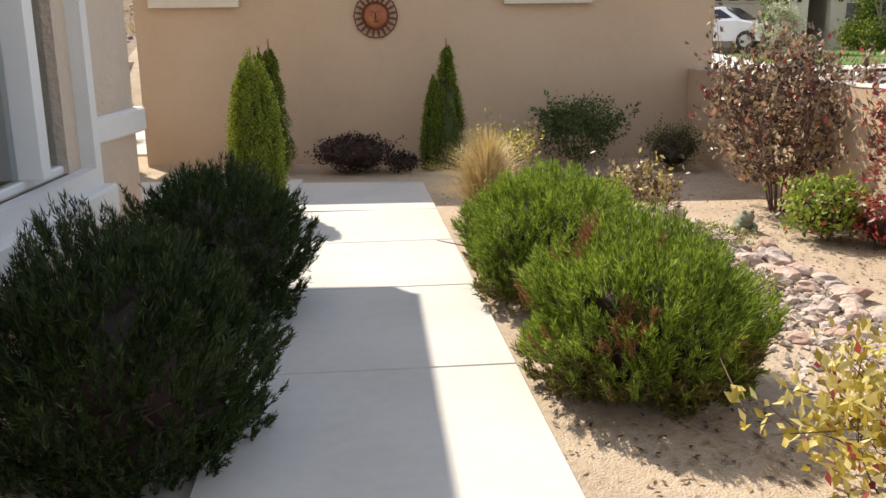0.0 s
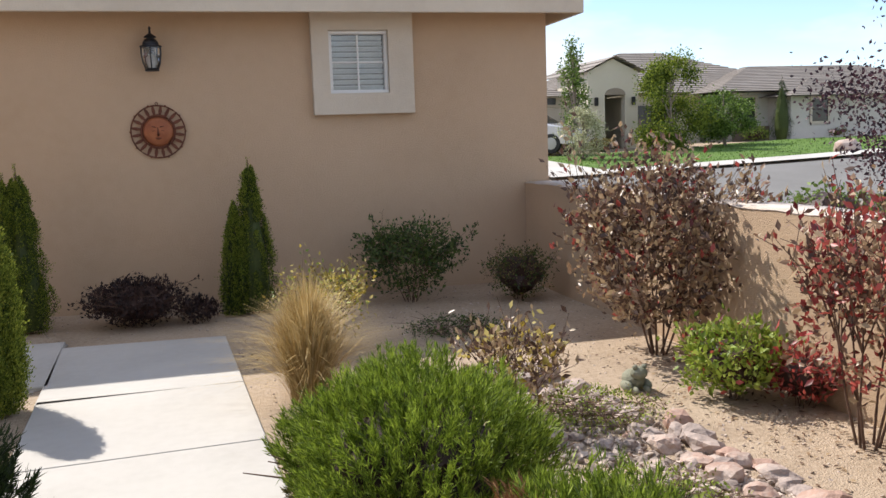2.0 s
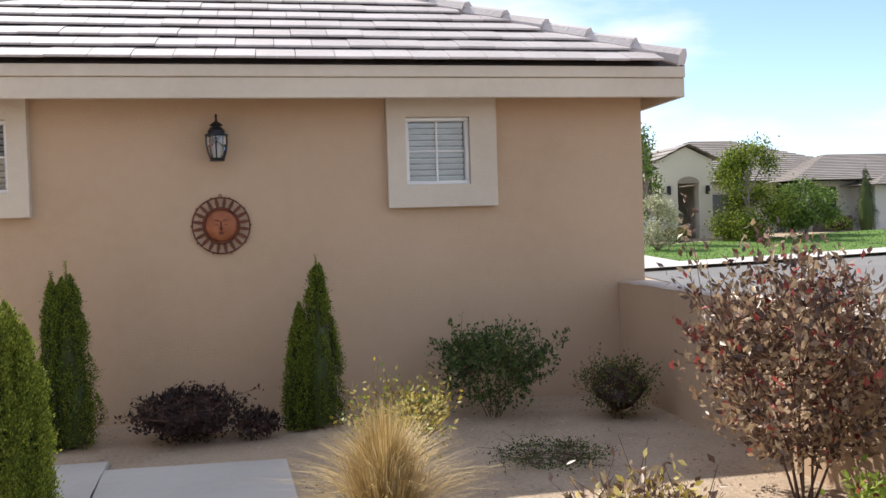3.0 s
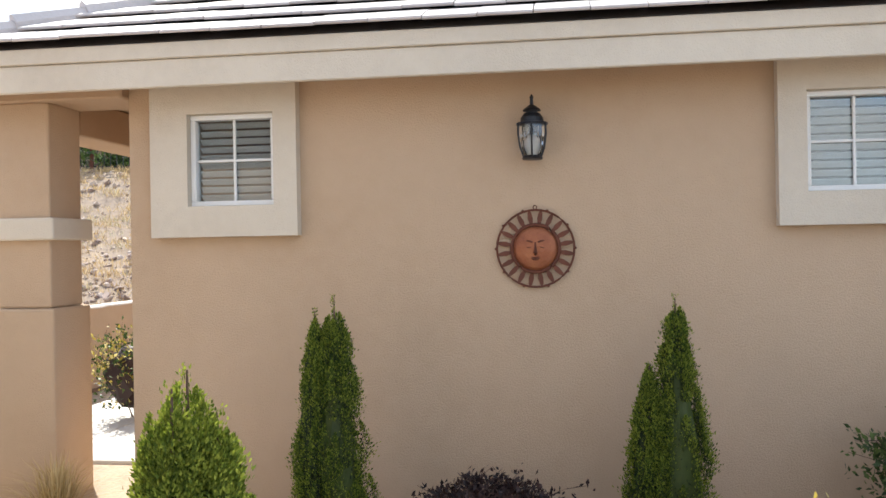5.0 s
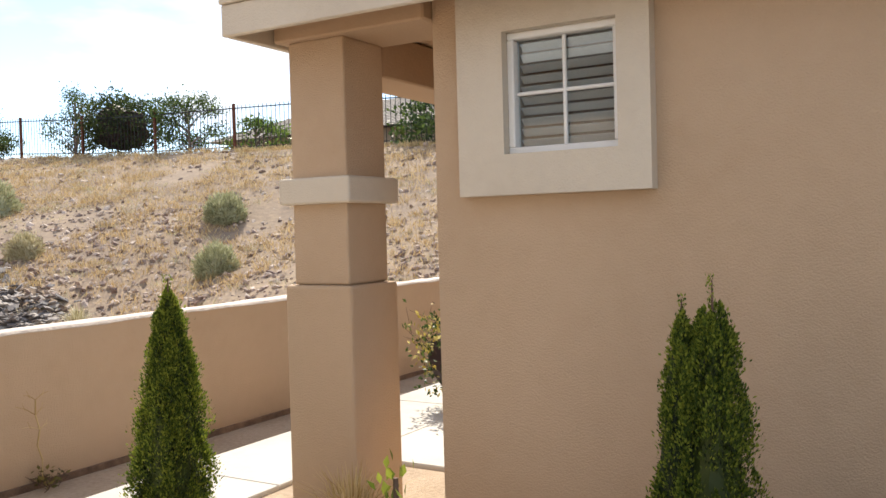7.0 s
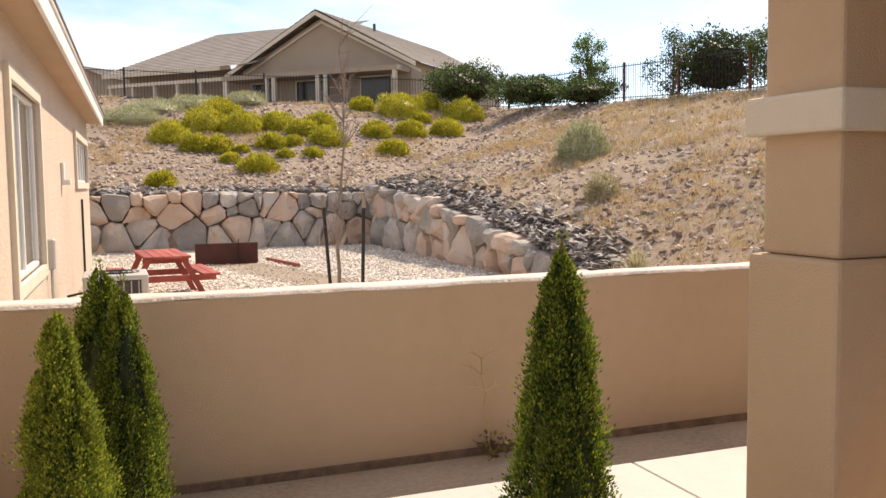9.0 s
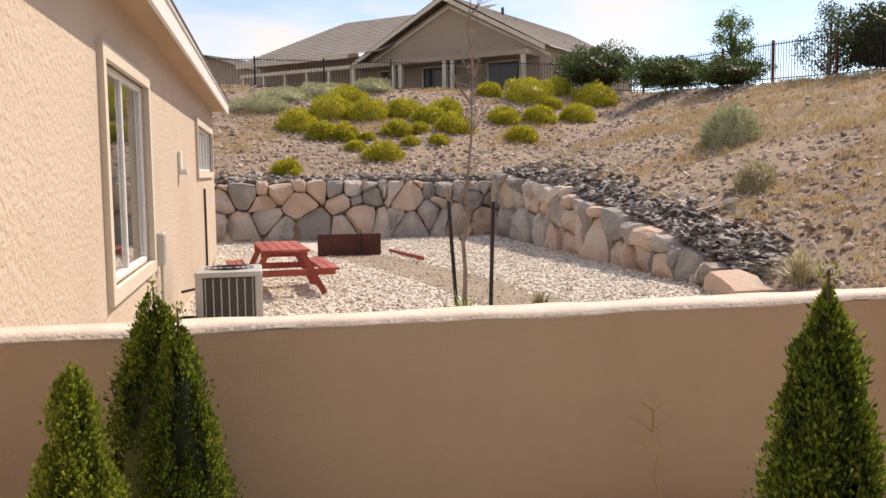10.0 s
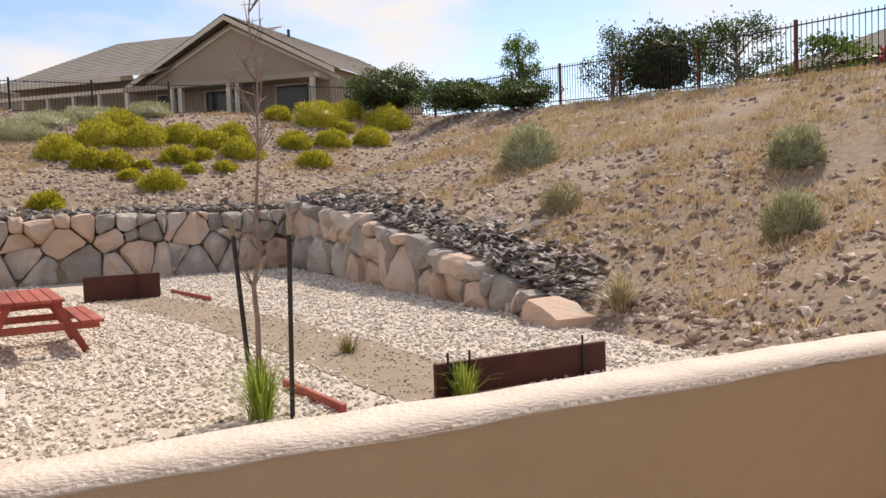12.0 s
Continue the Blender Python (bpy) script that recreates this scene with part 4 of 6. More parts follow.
leafy_shrub("sand_cherry", 3.88, 4.93, 1.25, 0.8, 28, [(L_RED, 0.42, "red_leaves"), (L_PURPLE, 0.58, "leaves")], 2300, 0.05, "thin red and bronze-leaved shrub with bare stems", low=0.22, stem_n=7, open_=0.55)
leafy_shrub("sand_cherry", 3.92, 3.9, 1.2, 0.85, 29, [(L_RED, 0.5, "red_leaves"), (L_PURPLE, 0.5, "leaves")], 2300, 0.05, "red-leaved shrub beside the low wall", low=0.22, stem_n=7, open_=0.55)
leafy_shrub("nandina", 3.74, 5.82, 0.44, 0.6, 30, [(L_LIME, 0.95, "leaves"), (L_RED, 0.05, "red_leaves")], 2400, 0.045, "lime green low shrub with a few red leaves", open_=0.2)
leafy_shrub("burning_bush", 4.0, 5.55, 0.34, 0.4, 31, [(L_RED, 1.0, "red_leaves")], 700, 0.04, "small scarlet-leaved shrub under the low wall", open_=0.3)
leafy_shrub("yellow_green_shrub", 3.75, 3.95, 0.5, 0.5, 32, [(L_LIME, 1.0, "leaves")], 1100, 0.045, "lime green shrub near the creek stones", open_=0.3)
leafy_shrub("golden_privet", 2.36, 2.35, 0.50, 0.75, 33, [(L_YELLOW, 0.94, "leaves"), (L_RED, 0.06, "pink_leaves")], 1500, 0.05, "pale golden-leaved shrub beside the path edge", open_=0.35)
leafy_shrub("sedum_patch", 2.85, 5.75, 0.14, 0.75, 34, [(L_LIME, 0.6, "leaves"), (L_OLIVE, 0.4, "olive_leaves")], 1500, 0.022, "low yellow-green ground cover between stones", "ground cover", open_=0.1, low=0.0)
leafy_shrub("sedum_patch", 2.62, 4.6, 0.14, 0.6, 35, [(L_LIME, 0.6, "leaves"), (L_OLIVE, 0.4, "olive_leaves")], 1200, 0.022, "low yellow-green ground cover between stones", "ground cover", open_=0.1, low=0.0)
# Low round patch of dark green leaves on the soil.
leafy_shrub("flat_leaf_patch", 2.75, 8.05, 0.10, 0.8, 36, [(L_SHADE_GREEN, 1.0, "leaves")], 1500, 0.022, "flat patch of dark green leaves", "ground cover", open_=0.1, low=0.0)
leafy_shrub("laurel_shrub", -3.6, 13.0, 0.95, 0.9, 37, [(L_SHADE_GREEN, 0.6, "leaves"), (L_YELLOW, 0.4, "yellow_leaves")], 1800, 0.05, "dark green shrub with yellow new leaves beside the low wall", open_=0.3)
grass_clump(-2.45, 9.75, 0.42, 0.5, 38, L_STRAW, 420, "pale dry grass tuft at the column foot")
grass_clump(-2.3, 12.4, 0.2, 0.35, 39, L_STRAW, 220, "flattened dry grass clippings", z=-0.02)

# bare twig weed before the low wall
bm = bmesh.new()
rng = np.random.default_rng(40)
p = Vector((0, 0, 0))
for k in range(6):
    q = p + Vector((0.012 + rng.normal() * 0.012, rng.normal() * 0.02 - 0.012, 0.1))
    tube(bm, [p, q], [0.0045, 0.004], 4, cap=False)
    if k > 2:
        for sd in (-1, 1):
            e = q + Vector((rng.normal() * 0.03, sd * rng.uniform(0.05, 0.13), rng.uniform(0.02, 0.08)))
            tube(bm, [q, (q + e) / 2 + Vector((0, 0, 0.012)), e], [0.003, 0.0022, 0.0012], 3, cap=False)
            tube(bm, [(q + e) / 2, (q + e) / 2 + Vector((0, sd * 0.02, 0.05))], [0.002, 0.001], 3, cap=False)
    p = q
weed = root("dry_weed", (-4.9, 9.76, -0.03), "thin dry straw-coloured weed before the low wall", "weed")
part("stalk", bm, L_STRAW, weed)
leafy_shrub("green_weed", -4.9, 9.76, 0.14, 0.16, 41, [(L_OLIVE, 1.0, "leaves")], 60, 0.04, "small olive weed at the foot of the low wall", "weed", stem_n=4)

# ---- wall lantern and sun ornament on the garage wall ----
lantern = root("wall_lantern", (0.52, GY, 2.31), "black iron wall lantern with clear glass and a lit-looking white bulb", "wall lamp")
bm = bmesh.new()
lathe(bm, [(0.055, 0.070), (0.098, 0.078), (0.096, 0.088), (0.072, 0.094), (0.068, 0.12), (0.05, 0.145), (0.034, 0.152), (0.034, 0.158), (0.056, 0.162), (0.05, 0.172), (0.024, 0.192), (0.011, 0.2), (0.009, 0.235), (0.013, 0.243), (0.004, 0.262)], 16, Matrix.Translation((0, -0.14, 0)))
part("hood", bm, IRON, lantern)
bm = bmesh.new()
lathe(bm, [(0.06, -0.135), (0.064, -0.125), (0.055, -0.115), (0.05, -0.11)], 16, Matrix.Translation((0, -0.14, 0)))
part("base_ring", bm, IRON, lantern)
for k in range(6):
    a = math.tau * (k + 0.5) / 6
    pts = [(math.cos(a) * r_, -0.14 + math.sin(a) * r_, z_) for r_, z_ in ((0.06, -0.12), (0.083, -0.06), (0.096, 0.02), (0.094, 0.085))]
    part("rib", tube(bmesh.new(), pts, 0.006, 5), IRON, lantern)
bm = bmesh.new()
lathe(bm, [(0.05, -0.11), (0.068, -0.06), (0.08, 0.02), (0.078, 0.08)], 18, Matrix.Translation((0, -0.14, 0)))
part("glass_shade", bm, GLASS, lantern).visible_shadow = False
bm = bmesh.new()
lathe(bm, [(0.014, -0.11), (0.022, -0.09), (0.032, -0.045), (0.028, -0.01), (0.008, 0.02)], 14, Matrix.Translation((0, -0.14, 0)))
part("bulb", bm, WHITE_TRIM, lantern, "frosted white bulb")
bm = boxes((-0.045, -0.02, -0.06, 0.045, 0.0, 0.12), bevel=0.008)
tube(bm, [(0, -0.01, 0.06), (0, -0.06, 0.16), (0, -0.12, 0.19), (0, -0.14, 0.17)], 0.009, 6)
part("bracket", bm, IRON, lantern)

sunface = root("sun_ornament", (0.525, GY - 0.012, 1.633), "rusty copper sun disc with rays inside a ring", "wall ornament")
bm = bmesh.new()
lathe(bm, [(0.148, 0.0), (0.144, 0.018), (0.12, 0.034), (0.075, 0.046), (0.02, 0.052)], 28, pose(0, 0, 0, 90))
part("disc", bm, RUST, sunface, "domed rusty copper disc", smooth=True)
bm = bmesh.new()
for sx in (-1, 1):
    tube(bm, [(sx * (0.018 + 0.014 * k), -0.049 + 0.0009 * k * k, 0.034 + 0.016 * math.sin(math.pi * (k + 1) / 7)) for k in range(6)], [0.006, 0.006, 0.0055, 0.005, 0.004, 0.002], 6)
    tube(bm, [(sx * (0.026 + 0.013 * k), -0.048 + 0.0009 * k * k, 0.012 - 0.006 * math.sin(math.pi * k / 4)) for k in range(5)], [0.003, 0.005, 0.006, 0.005, 0.003], 6)
tube(bm, [(0, -0.047, 0.04), (0, -0.055, 0.0), (0, -0.063, -0.03), (0, -0.05, -0.04)], [0.006, 0.008, 0.014, 0.008], 8)
for z_, r_ in ((-0.062, 0.005), (-0.073, 0.006)):
    tube(bm, [(0.008 * k, -0.048 + 0.0003 * k * k, z_ + 0.0008 * k * k) for k in range(-4, 5)], [r_ * (1 - (k / 5) ** 2) for k in range(-4, 5)], 6)
part("relief", bm, RUST_DARK, sunface, "raised copper relief on the disc", smooth=True)
bm = bmesh.new()
ring = [(math.cos(k * math.tau / 40) * 0.255, -0.012, math.sin(k * math.tau / 40) * 0.255) for k in range(41)]
tube(bm, ring, 0.0075, 6)
ring = [(math.cos(k * math.tau / 32) * 0.158, -0.014, math.sin(k * math.tau / 32) * 0.158) for k in range(33)]
tube(bm, ring, 0.012, 6)
part("ring", bm, RUST_DARK, sunface, "dark rusted iron rings")
for k in range(20):
    a = math.tau * (k + 0.5) / 20
    ca, sa = math.cos(a), math.sin(a)
    bm = bmesh.new()
    f = [(0.165, 0.010), (0.20, 0.017), (0.238, 0.012), (0.252, 0.004)]
    q = [bm.verts.new((ca * r_ - sa * w_, -0.010, sa * r_ + ca * w_)) for r_, w_ in f] + [bm.verts.new((ca * r_ + sa * w_, -0.010, sa * r_ - ca * w_)) for r_, w_ in f[::-1]]
    fc = bm.faces.new(q)
    ex = bmesh.ops.extrude_face_region(bm, geom=[fc])
    bmesh.ops.translate(bm, vec=(0, -0.005, 0), verts=[g for g in ex["geom"] if isinstance(g, bmesh.types.BMVert)])
    part("ray", bm, RUST_DARK, sunface)
for k in range(10):
    a = math.tau * k / 10
    part("knob", lathe(bmesh.new(), [(0.004, 0), (0.009, 0.006), (0.009, 0.012), (0.003, 0.018)], 8, Matrix.Translation((math.cos(a) * 0.262, -0.006, math.sin(a) * 0.262)) @ pose(0, 0, 0, 90)), RUST_DARK, sunface)
part("hanging_loop", tube(bmesh.new(), [(0.012 * math.cos(k * math.tau / 10), -0.012, 0.272 + 0.014 * math.sin(k * math.tau / 10)) for k in range(11)], 0.004, 5), RUST_DARK, sunface)
sunface.scale = (0.94, 0.94, 0.94)

# ---- garden stones: dry creek, frog, litter ----
rng = random.Random(8)
creek_forms = [rock_mesh("creek_stone", s, 0.62, 0.5, 2) for s in range(10)]
for me in creek_forms:
    me.materials.append(CREEK)
creek_line = [(2.95, 6.35), (3.02, 5.85), (3.12, 5.48), (3.2, 5.0), (3.2, 4.6), (3.2, 4.2), (3.3, 3.8), (3.42, 3.4), (3.48, 2.8), (3.52, 2.2)]


def creek_at(t):
    k = min(len(creek_line) - 2, int(t))
    return Vector(creek_line[k]).lerp(Vector(creek_line[k + 1]), t - k)


def creek_stone(x, y, s, sink=0.12):
    ob = new("creek_stone", rng.choice(creek_forms))
    ob.matrix_world = pose(x, y, -0.03 + s * (0.3 - sink), rng.uniform(-14, 14), rng.uniform(-14, 14), rng.uniform(0, 360)) @ Matrix.Diagonal((s * rng.uniform(0.85, 1.3), s * rng.uniform(0.75, 1.05), s * rng.uniform(0.8, 1.15), 1))
    tagged(ob, "rounded grey brown creek stone in the dry stream bed", "stone", "dry creek stones")


t = 0.0
while t < 9:
    p = creek_at(t)
    creek_stone(p.x + rng.gauss(0, 0.035), p.y, rng.uniform(0.10, 0.18))
    if rng.random() < 0.8:
        creek_stone(p.x - rng.uniform(0.10, 0.2), p.y + rng.gauss(0, 0.05), rng.uniform(0.08, 0.17))
    for far in (0.3, 0.42, 0.55):
        if rng.random() < 0.55:
            creek_stone(p.x - far + rng.gauss(0, 0.05), p.y + rng.gauss(0, 0.08), rng.uniform(0.05, 0.11))
    t += rng.uniform(0.2, 0.3)
for x, y, s in ((2.72, 6.5, 0.32), (2.9, 6.62, 0.25), (2.62, 6.75, 0.22), (2.5, 5.5, 0.2), (2.3, 6.3, 0.24)):
    creek_stone(x, y, s)
nr = np.random.default_rng(5)
tt = nr.uniform(0, 8.9, 2600)
at = np.array([[creek_at(v).x - abs(nr.normal(0.34, 0.26)), creek_at(v).y + nr.normal(0, 0.05), -0.022] for v in tt])
tagged(scatter_stones("creek_pebbles", at, nr.uniform(0.018, 0.06, 2600), 0.6, PEBBLE), "small mixed pebbles filling the dry creek bed", "pebbles", kind="stuff")
n = 5200
at = np.stack([nr.uniform(-2.5, 4.1, n), nr.uniform(1.0, 10.1, n), np.full(n, -0.028)], 1)
inside = ~((at[:, 0] < 1.0 + (8.55 - at[:, 1]) * 0.064 + 0.03) & (at[:, 1] < 8.95))
at = at[inside]
tagged(scatter_stones("granite_grit", at, nr.uniform(0.008, 0.022, len(at)), 0.6, PEBBLE), "loose granite grit on the garden ground", "grit", kind="stuff")
# leaf litter under the shrubs
spots = [(3.85, 6.8), (3.86, 4.9), (3.92, 4.0), (3.75, 5.85), (2.0, 2.75), (1.9, 3.0)]
n = 900
pick = nr.integers(0, len(spots), n)
at = np.array(spots)[pick] + nr.normal(0, 0.3, (n, 2))
at = np.concatenate([at, np.full((n, 1), -0.022)], 1)
way = np.stack([nr.normal(size=n), nr.normal(size=n), nr.normal(0.05, 0.12, n)], 1)
tagged(link_mesh("leaf_litter", leaf_mesh("leaf_litter", at, way, nr.uniform(0.02, 0.045, n), 0.016, roll=np.tile([0.05, 0, 1.0], (n, 1)) + nr.normal(0, 0.15, (n, 3))), L_PURPLE), "dry fallen leaves on the soil", "leaf litter", kind="stuff")

frog = root("stone_frog", (3.31, 6.17, -0.03), "small mossy stone garden figure on the soil", "garden figure")
bm = bmesh.new()
for cx, cy, cz, rx, ry, rz in ((0, 0.02, 0.075, 0.085, 0.1, 0.075), (0, -0.06, 0.14, 0.065, 0.065, 0.05), (-0.075, -0.02, 0.04, 0.035, 0.08, 0.04), (0.075, -0.02, 0.04, 0.035, 0.08, 0.04), (-0.035, -0.075, 0.185, 0.02, 0.02, 0.02), (0.035, -0.075, 0.185, 0.02, 0.02, 0.02), (-0.045, -0.1, 0.025, 0.022, 0.045, 0.025), (0.045, -0.1, 0.025, 0.022, 0.045, 0.025)):
    bmesh.ops.create_icosphere(bm, subdivisions=2, radius=1, matrix=Matrix.Translation((cx, cy, cz)) @ Matrix.Diagonal((rx, ry, rz, 1)))
part("body", bm, FROG, frog, smooth=True)
frog.scale = (0.82, 0.82, 0.82)

# ---- sunken yard ----
def strip(name, pts_l, pts_r, z, mat_, label):
    bm = bmesh.new()
    a = [bm.verts.new((*p, z)) for p in pts_l]
    b = [bm.verts.new((*p, z)) for p in pts_r]
    for k in range(len(a) - 1):
        bm.faces.new((a[k], b[k], b[k + 1], a[k + 1]))
    return tagged(part(name, bm, mat_), label, name, kind="structure")


gravel_bed = tagged(part("gravel", boxes((-26.55, 6.9, -0.34, -5.28, 15.2, -0.288)), GRAVEL_BED), "white landscaping gravel covering the sunken yard", "gravel", kind="structure")
PATH_MID = lambda x: 10.4 + (x + 21.2) * 0.165 + 0.25 * math.sin((x + 21) * 0.35)
px = [-22.4 + 0.5 * k for k in range(28)]
strip("dirt_path", [(x, PATH_MID(x) - 0.62 - 0.08 * noise.noise(Vector((x, 1, 0)))) for x in px], [(x, PATH_MID(x) + 0.66 + 0.1 * noise.noise(Vector((x, 5, 0)))) for x in px], -0.278, DIRT_PATH, "bare dirt path through the white gravel")
n = 40000
xx = -5.5 - 20.9 * nr.uniform(0, 1, n) ** 1.25
yy = nr.uniform(7.1, 15.1, n)
off = np.abs(yy - np.array([PATH_MID(v) for v in xx]))
keep = off > 0.62 + 0.14 * nr.normal(size=n)
at = np.stack([xx, yy, np.full(n, -0.275)], 1)[keep][:27000]
tagged(scatter_stones("gravel_stones", at, nr.uniform(0.03, 0.075, len(at)), 0.55, GRAVEL), "loose white and cream gravel stones", "gravel", kind="stuff")
n = 1500
xx = nr.uniform(-21.5, -9, n)
at = np.stack([xx, np.array([PATH_MID(v) for v in xx]) + nr.uniform(-0.6, 0.6, n), np.full(n, -0.272)], 1)
tagged(scatter_stones("path_grit", at, nr.uniform(0.015, 0.04, n), 0.5, PEBBLE), "grit and small stones on the dirt path", "grit", kind="stuff")

# boulder retaining walls
def clip(poly, nx_, ny_, c):
    out = []
    for k, p in enumerate(poly):
        q = poly[(k + 1) % len(poly)]
        dp, dq = nx_ * p[0] + ny_ * p[1] - c, nx_ * q[0] + ny_ * q[1] - c
        if dp <= 0:
            out.append(p)
        if (dp < 0 < dq) or (dq < 0 < dp):
            s = dp / (dp - dq)
            out.append((p[0] + (q[0] - p[0]) * s, p[1] + (q[1] - p[1]) * s))
    return out


def boulder_wall(name, origin, angle, length, top, seed, label):
    """Irregular stones fitted together: cells of scattered centres, each with a bulging rough face."""
    r = root(name, pose(*origin, 0, 0, angle), label, "retaining wall", kind="structure")
    rr = random.Random(seed)
    seeds = []
    u = -0.3
    while u < length + 0.4:
        hgt = top(u) + 0.35
        big = max(1, round((hgt - 0.25) / 0.74))
        shift = rr.uniform(-0.14, 0.14)
        for k in range(big):
            seeds.append((u + rr.uniform(-0.3, 0.3) + (0.45 if k % 2 else 0), -0.35 + (hgt - 0.2) * (k + 0.5) / big + shift + rr.uniform(-0.14, 0.14)))
            if rr.random() < 0.42:
                seeds.append((u + rr.uniform(0.3, 0.6), -0.35 + rr.uniform(0.15, 0.8) * hgt))
        u += rr.uniform(0.82, 1.1) * min(1.0, max(0.4, hgt / 1.3))
    u = -0.3
    while u < length + 0.4:
        if top(u) > 0.5:
            seeds.append((u, top(u) - rr.uniform(0.05, 0.16)))
        u += rr.uniform(0.34, 0.72)
    heavy = [rr.uniform(0, 0.2) for _ in seeds]
    for i, s in enumerate(seeds):
        poly = [(s[0] - 1.2, -0.42), (s[0] + 1.2, -0.42), (s[0] + 1.2, top(s[0] + 1.2) + rr.uniform(-0.06, 0.1)), (s[0] - 1.2, top(s[0] - 1.2) + rr.uniform(-0.06, 0.1))]
        for j, o in enumerate(seeds):
            if i != j and abs(o[0] - s[0]) < 2.5:
                nx_, ny_ = o[0] - s[0], o[1] - s[1]
                m_ = ((o[0] + s[0]) / 2, (o[1] + s[1]) / 2)
                poly = clip(poly, nx_, ny_, nx_ * m_[0] + ny_ * m_[1] + (heavy[i] - heavy[j]) / 2)
                if len(poly) < 3:
                    break
        if len(poly) < 3:
            continue
        cx, cy = sum(p[0] for p in poly) / len(poly), sum(p[1] for p in poly) / len(poly)
        dense = []
        for k, p in enumerate(poly):
            q = poly[(k + 1) % len(poly)]
            if math.dist(p, q) < 0.03:
                continue
            for f_ in (0.16, 0.5, 0.84):
                dense.append((p[0] + (q[0] - p[0]) * f_ + rr.uniform(-0.02, 0.02), p[1] + (q[1] - p[1]) * f_ + rr.uniform(-0.02, 0.02)))
        if len(dense) < 5:
            continue
        bm = bmesh.new()
        bulge = rr.uniform(0.0, 0.22)
        lean_x, lean_y = rr.uniform(-0.3, 0.3), rr.uniform(-0.3, 0.2)
        rings = []
        for k_in, dep in ((0.995, 0.25), (0.985, 0.03), (0.93, -0.04 - bulge * 0.5), (0.62, -0.06 - bulge)):
            ring_ = []
            for p in dense:
                x_, y_ = cx + (p[0] - cx) * k_in, cy + (p[1] - cy) * k_in
                ring_.append(bm.verts.new((x_, dep + (0 if dep > 0 else (x_ - cx) * lean_x + (y_ - cy) * lean_y) + 0.13 * noise.noise(Vector((x_ * 3.1, y_ * 3.1, seed + dep * 5))), y_)))
            rings.append(ring_)
        for lo, hi in zip(rings, rings[1:]):
            for k in range(len(dense)):
                bm.faces.new((lo[k], lo[(k + 1) % len(dense)], hi[(k + 1) % len(dense)], hi[k]))
        mid = bm.verts.new((cx, -0.10 - bulge + rr.uniform(-0.04, 0.02), cy))
        for k in range(len(dense)):
            bm.faces.new((rings[-1][k], rings[-1][(k + 1) % len(dense)], mid))
        part("boulder", bm, BOULDER, r)
    # Earth behind the stones, coloured dark so the gaps look shaded.
    part("earth_backing", boxes((-0.2, 0.1, -0.4, length, 0.16, min(top(0.0), top(length)) - 0.02)), DARK_BROWN, r)
    return r


boulder_wall("wall_retaining_back", (-26.72, 4.2, 0), 90, 11.1, lambda u: 1.36 + 0.08 * math.sin(u * 1.3), 3, "dry-laid grey and pink boulder retaining wall")
boulder_wall("wall_retaining_side", (-26.6, 15.3, 0), -0.6, 12.4, lambda u: RIM(-26.6 + u) + 0.05, 6, "boulder retaining wall sloping down along the yard")
n = 3400
uu = nr.uniform(0, 13.3, n)
at = np.array([[-26.8 + u, 15.35 + abs(nr.normal(0, 0.48)), 0] for u in uu])
at[:, 2] = [ground_z(p[0], max(p[1], 15.47)) + 0.14 * nr.uniform(0, 1) for p in at]
tagged(scatter_stones("slate_rubble", at, nr.uniform(0.08, 0.25, n), 0.26, SLATE), "dark flat broken rock heaped behind the retaining wall", "rubble", kind="stuff")
n = 800
at = np.array([[-26.95 - abs(nr.normal(0, 0.3)), y_, 0] for y_ in nr.uniform(4.2, 15.6, n)])
at[:, 2] = [ground_z(min(p[0], -26.95), p[1]) + 0.03 for p in at]
tagged(scatter_stones("slate_rubble", at, nr.uniform(0.1, 0.3, n), 0.35, SLATE), "broken rock along the top of the retaining wall", "rubble", kind="stuff")

# picnic table
def picnic_table(m):
    r = root("picnic_table", m, "red painted wooden picnic table with attached benches on gravel", "picnic table")
    for k in range(5):
        part("tabletop_plank", boxes((-0.92, -0.36 + k * 0.146, 0.71, 0.92, -0.36 + k * 0.146 + 0.138, 0.75), bevel=0.006), REDWOOD, r)
    for s in (-1, 1):
        for k in range(2):
            y0 = s * 0.68 + (k - 1) * 0.145
            part("bench_plank", boxes((-0.92, y0, 0.41, 0.92, y0 + 0.138, 0.45), bevel=0.006), REDWOOD, r)
    for x in (-0.62, 0.62):
        part("crossbeam", boxes((x - 0.02, -0.80, 0.31, x + 0.02, 0.80, 0.41), bevel=0.005), REDWOOD, r)
        part("crossbeam", boxes((x - 0.02, -0.36, 0.62, x + 0.02, 0.36, 0.71), bevel=0.005), REDWOOD, r)
        for s in (-1, 1):
            a, b = Vector((x + 0.042, s * 0.26, 0.71)), Vector((x + 0.042, s * 0.62, 0.0))
            bm = bmesh.new()
            d = (b - a)
            box(bm, -0.02, -0.045, 0, 0.02, 0.045, d.length, m=Matrix.Translation(a) @ d.to_track_quat("Z", "X").to_matrix().to_4x4() @ pose(0, 0, 0, 0, 0, 90))
            part("leg", bm, REDWOOD, r)
    return r


picnic_table(pose(-15.78, 8.45, -0.29, 0, 0, 4))

# air conditioner
ac = root("air_conditioner", pose(-12.55, 7.72, -0.29, 0, 0, 0), "grey outdoor air conditioner unit with louvred dark coil", "air conditioner")
part("pad", boxes((-0.48, -0.46, -0.03, 0.48, 0.46, 0.05), bevel=0.01), CONCRETE, ac, "concrete pad")
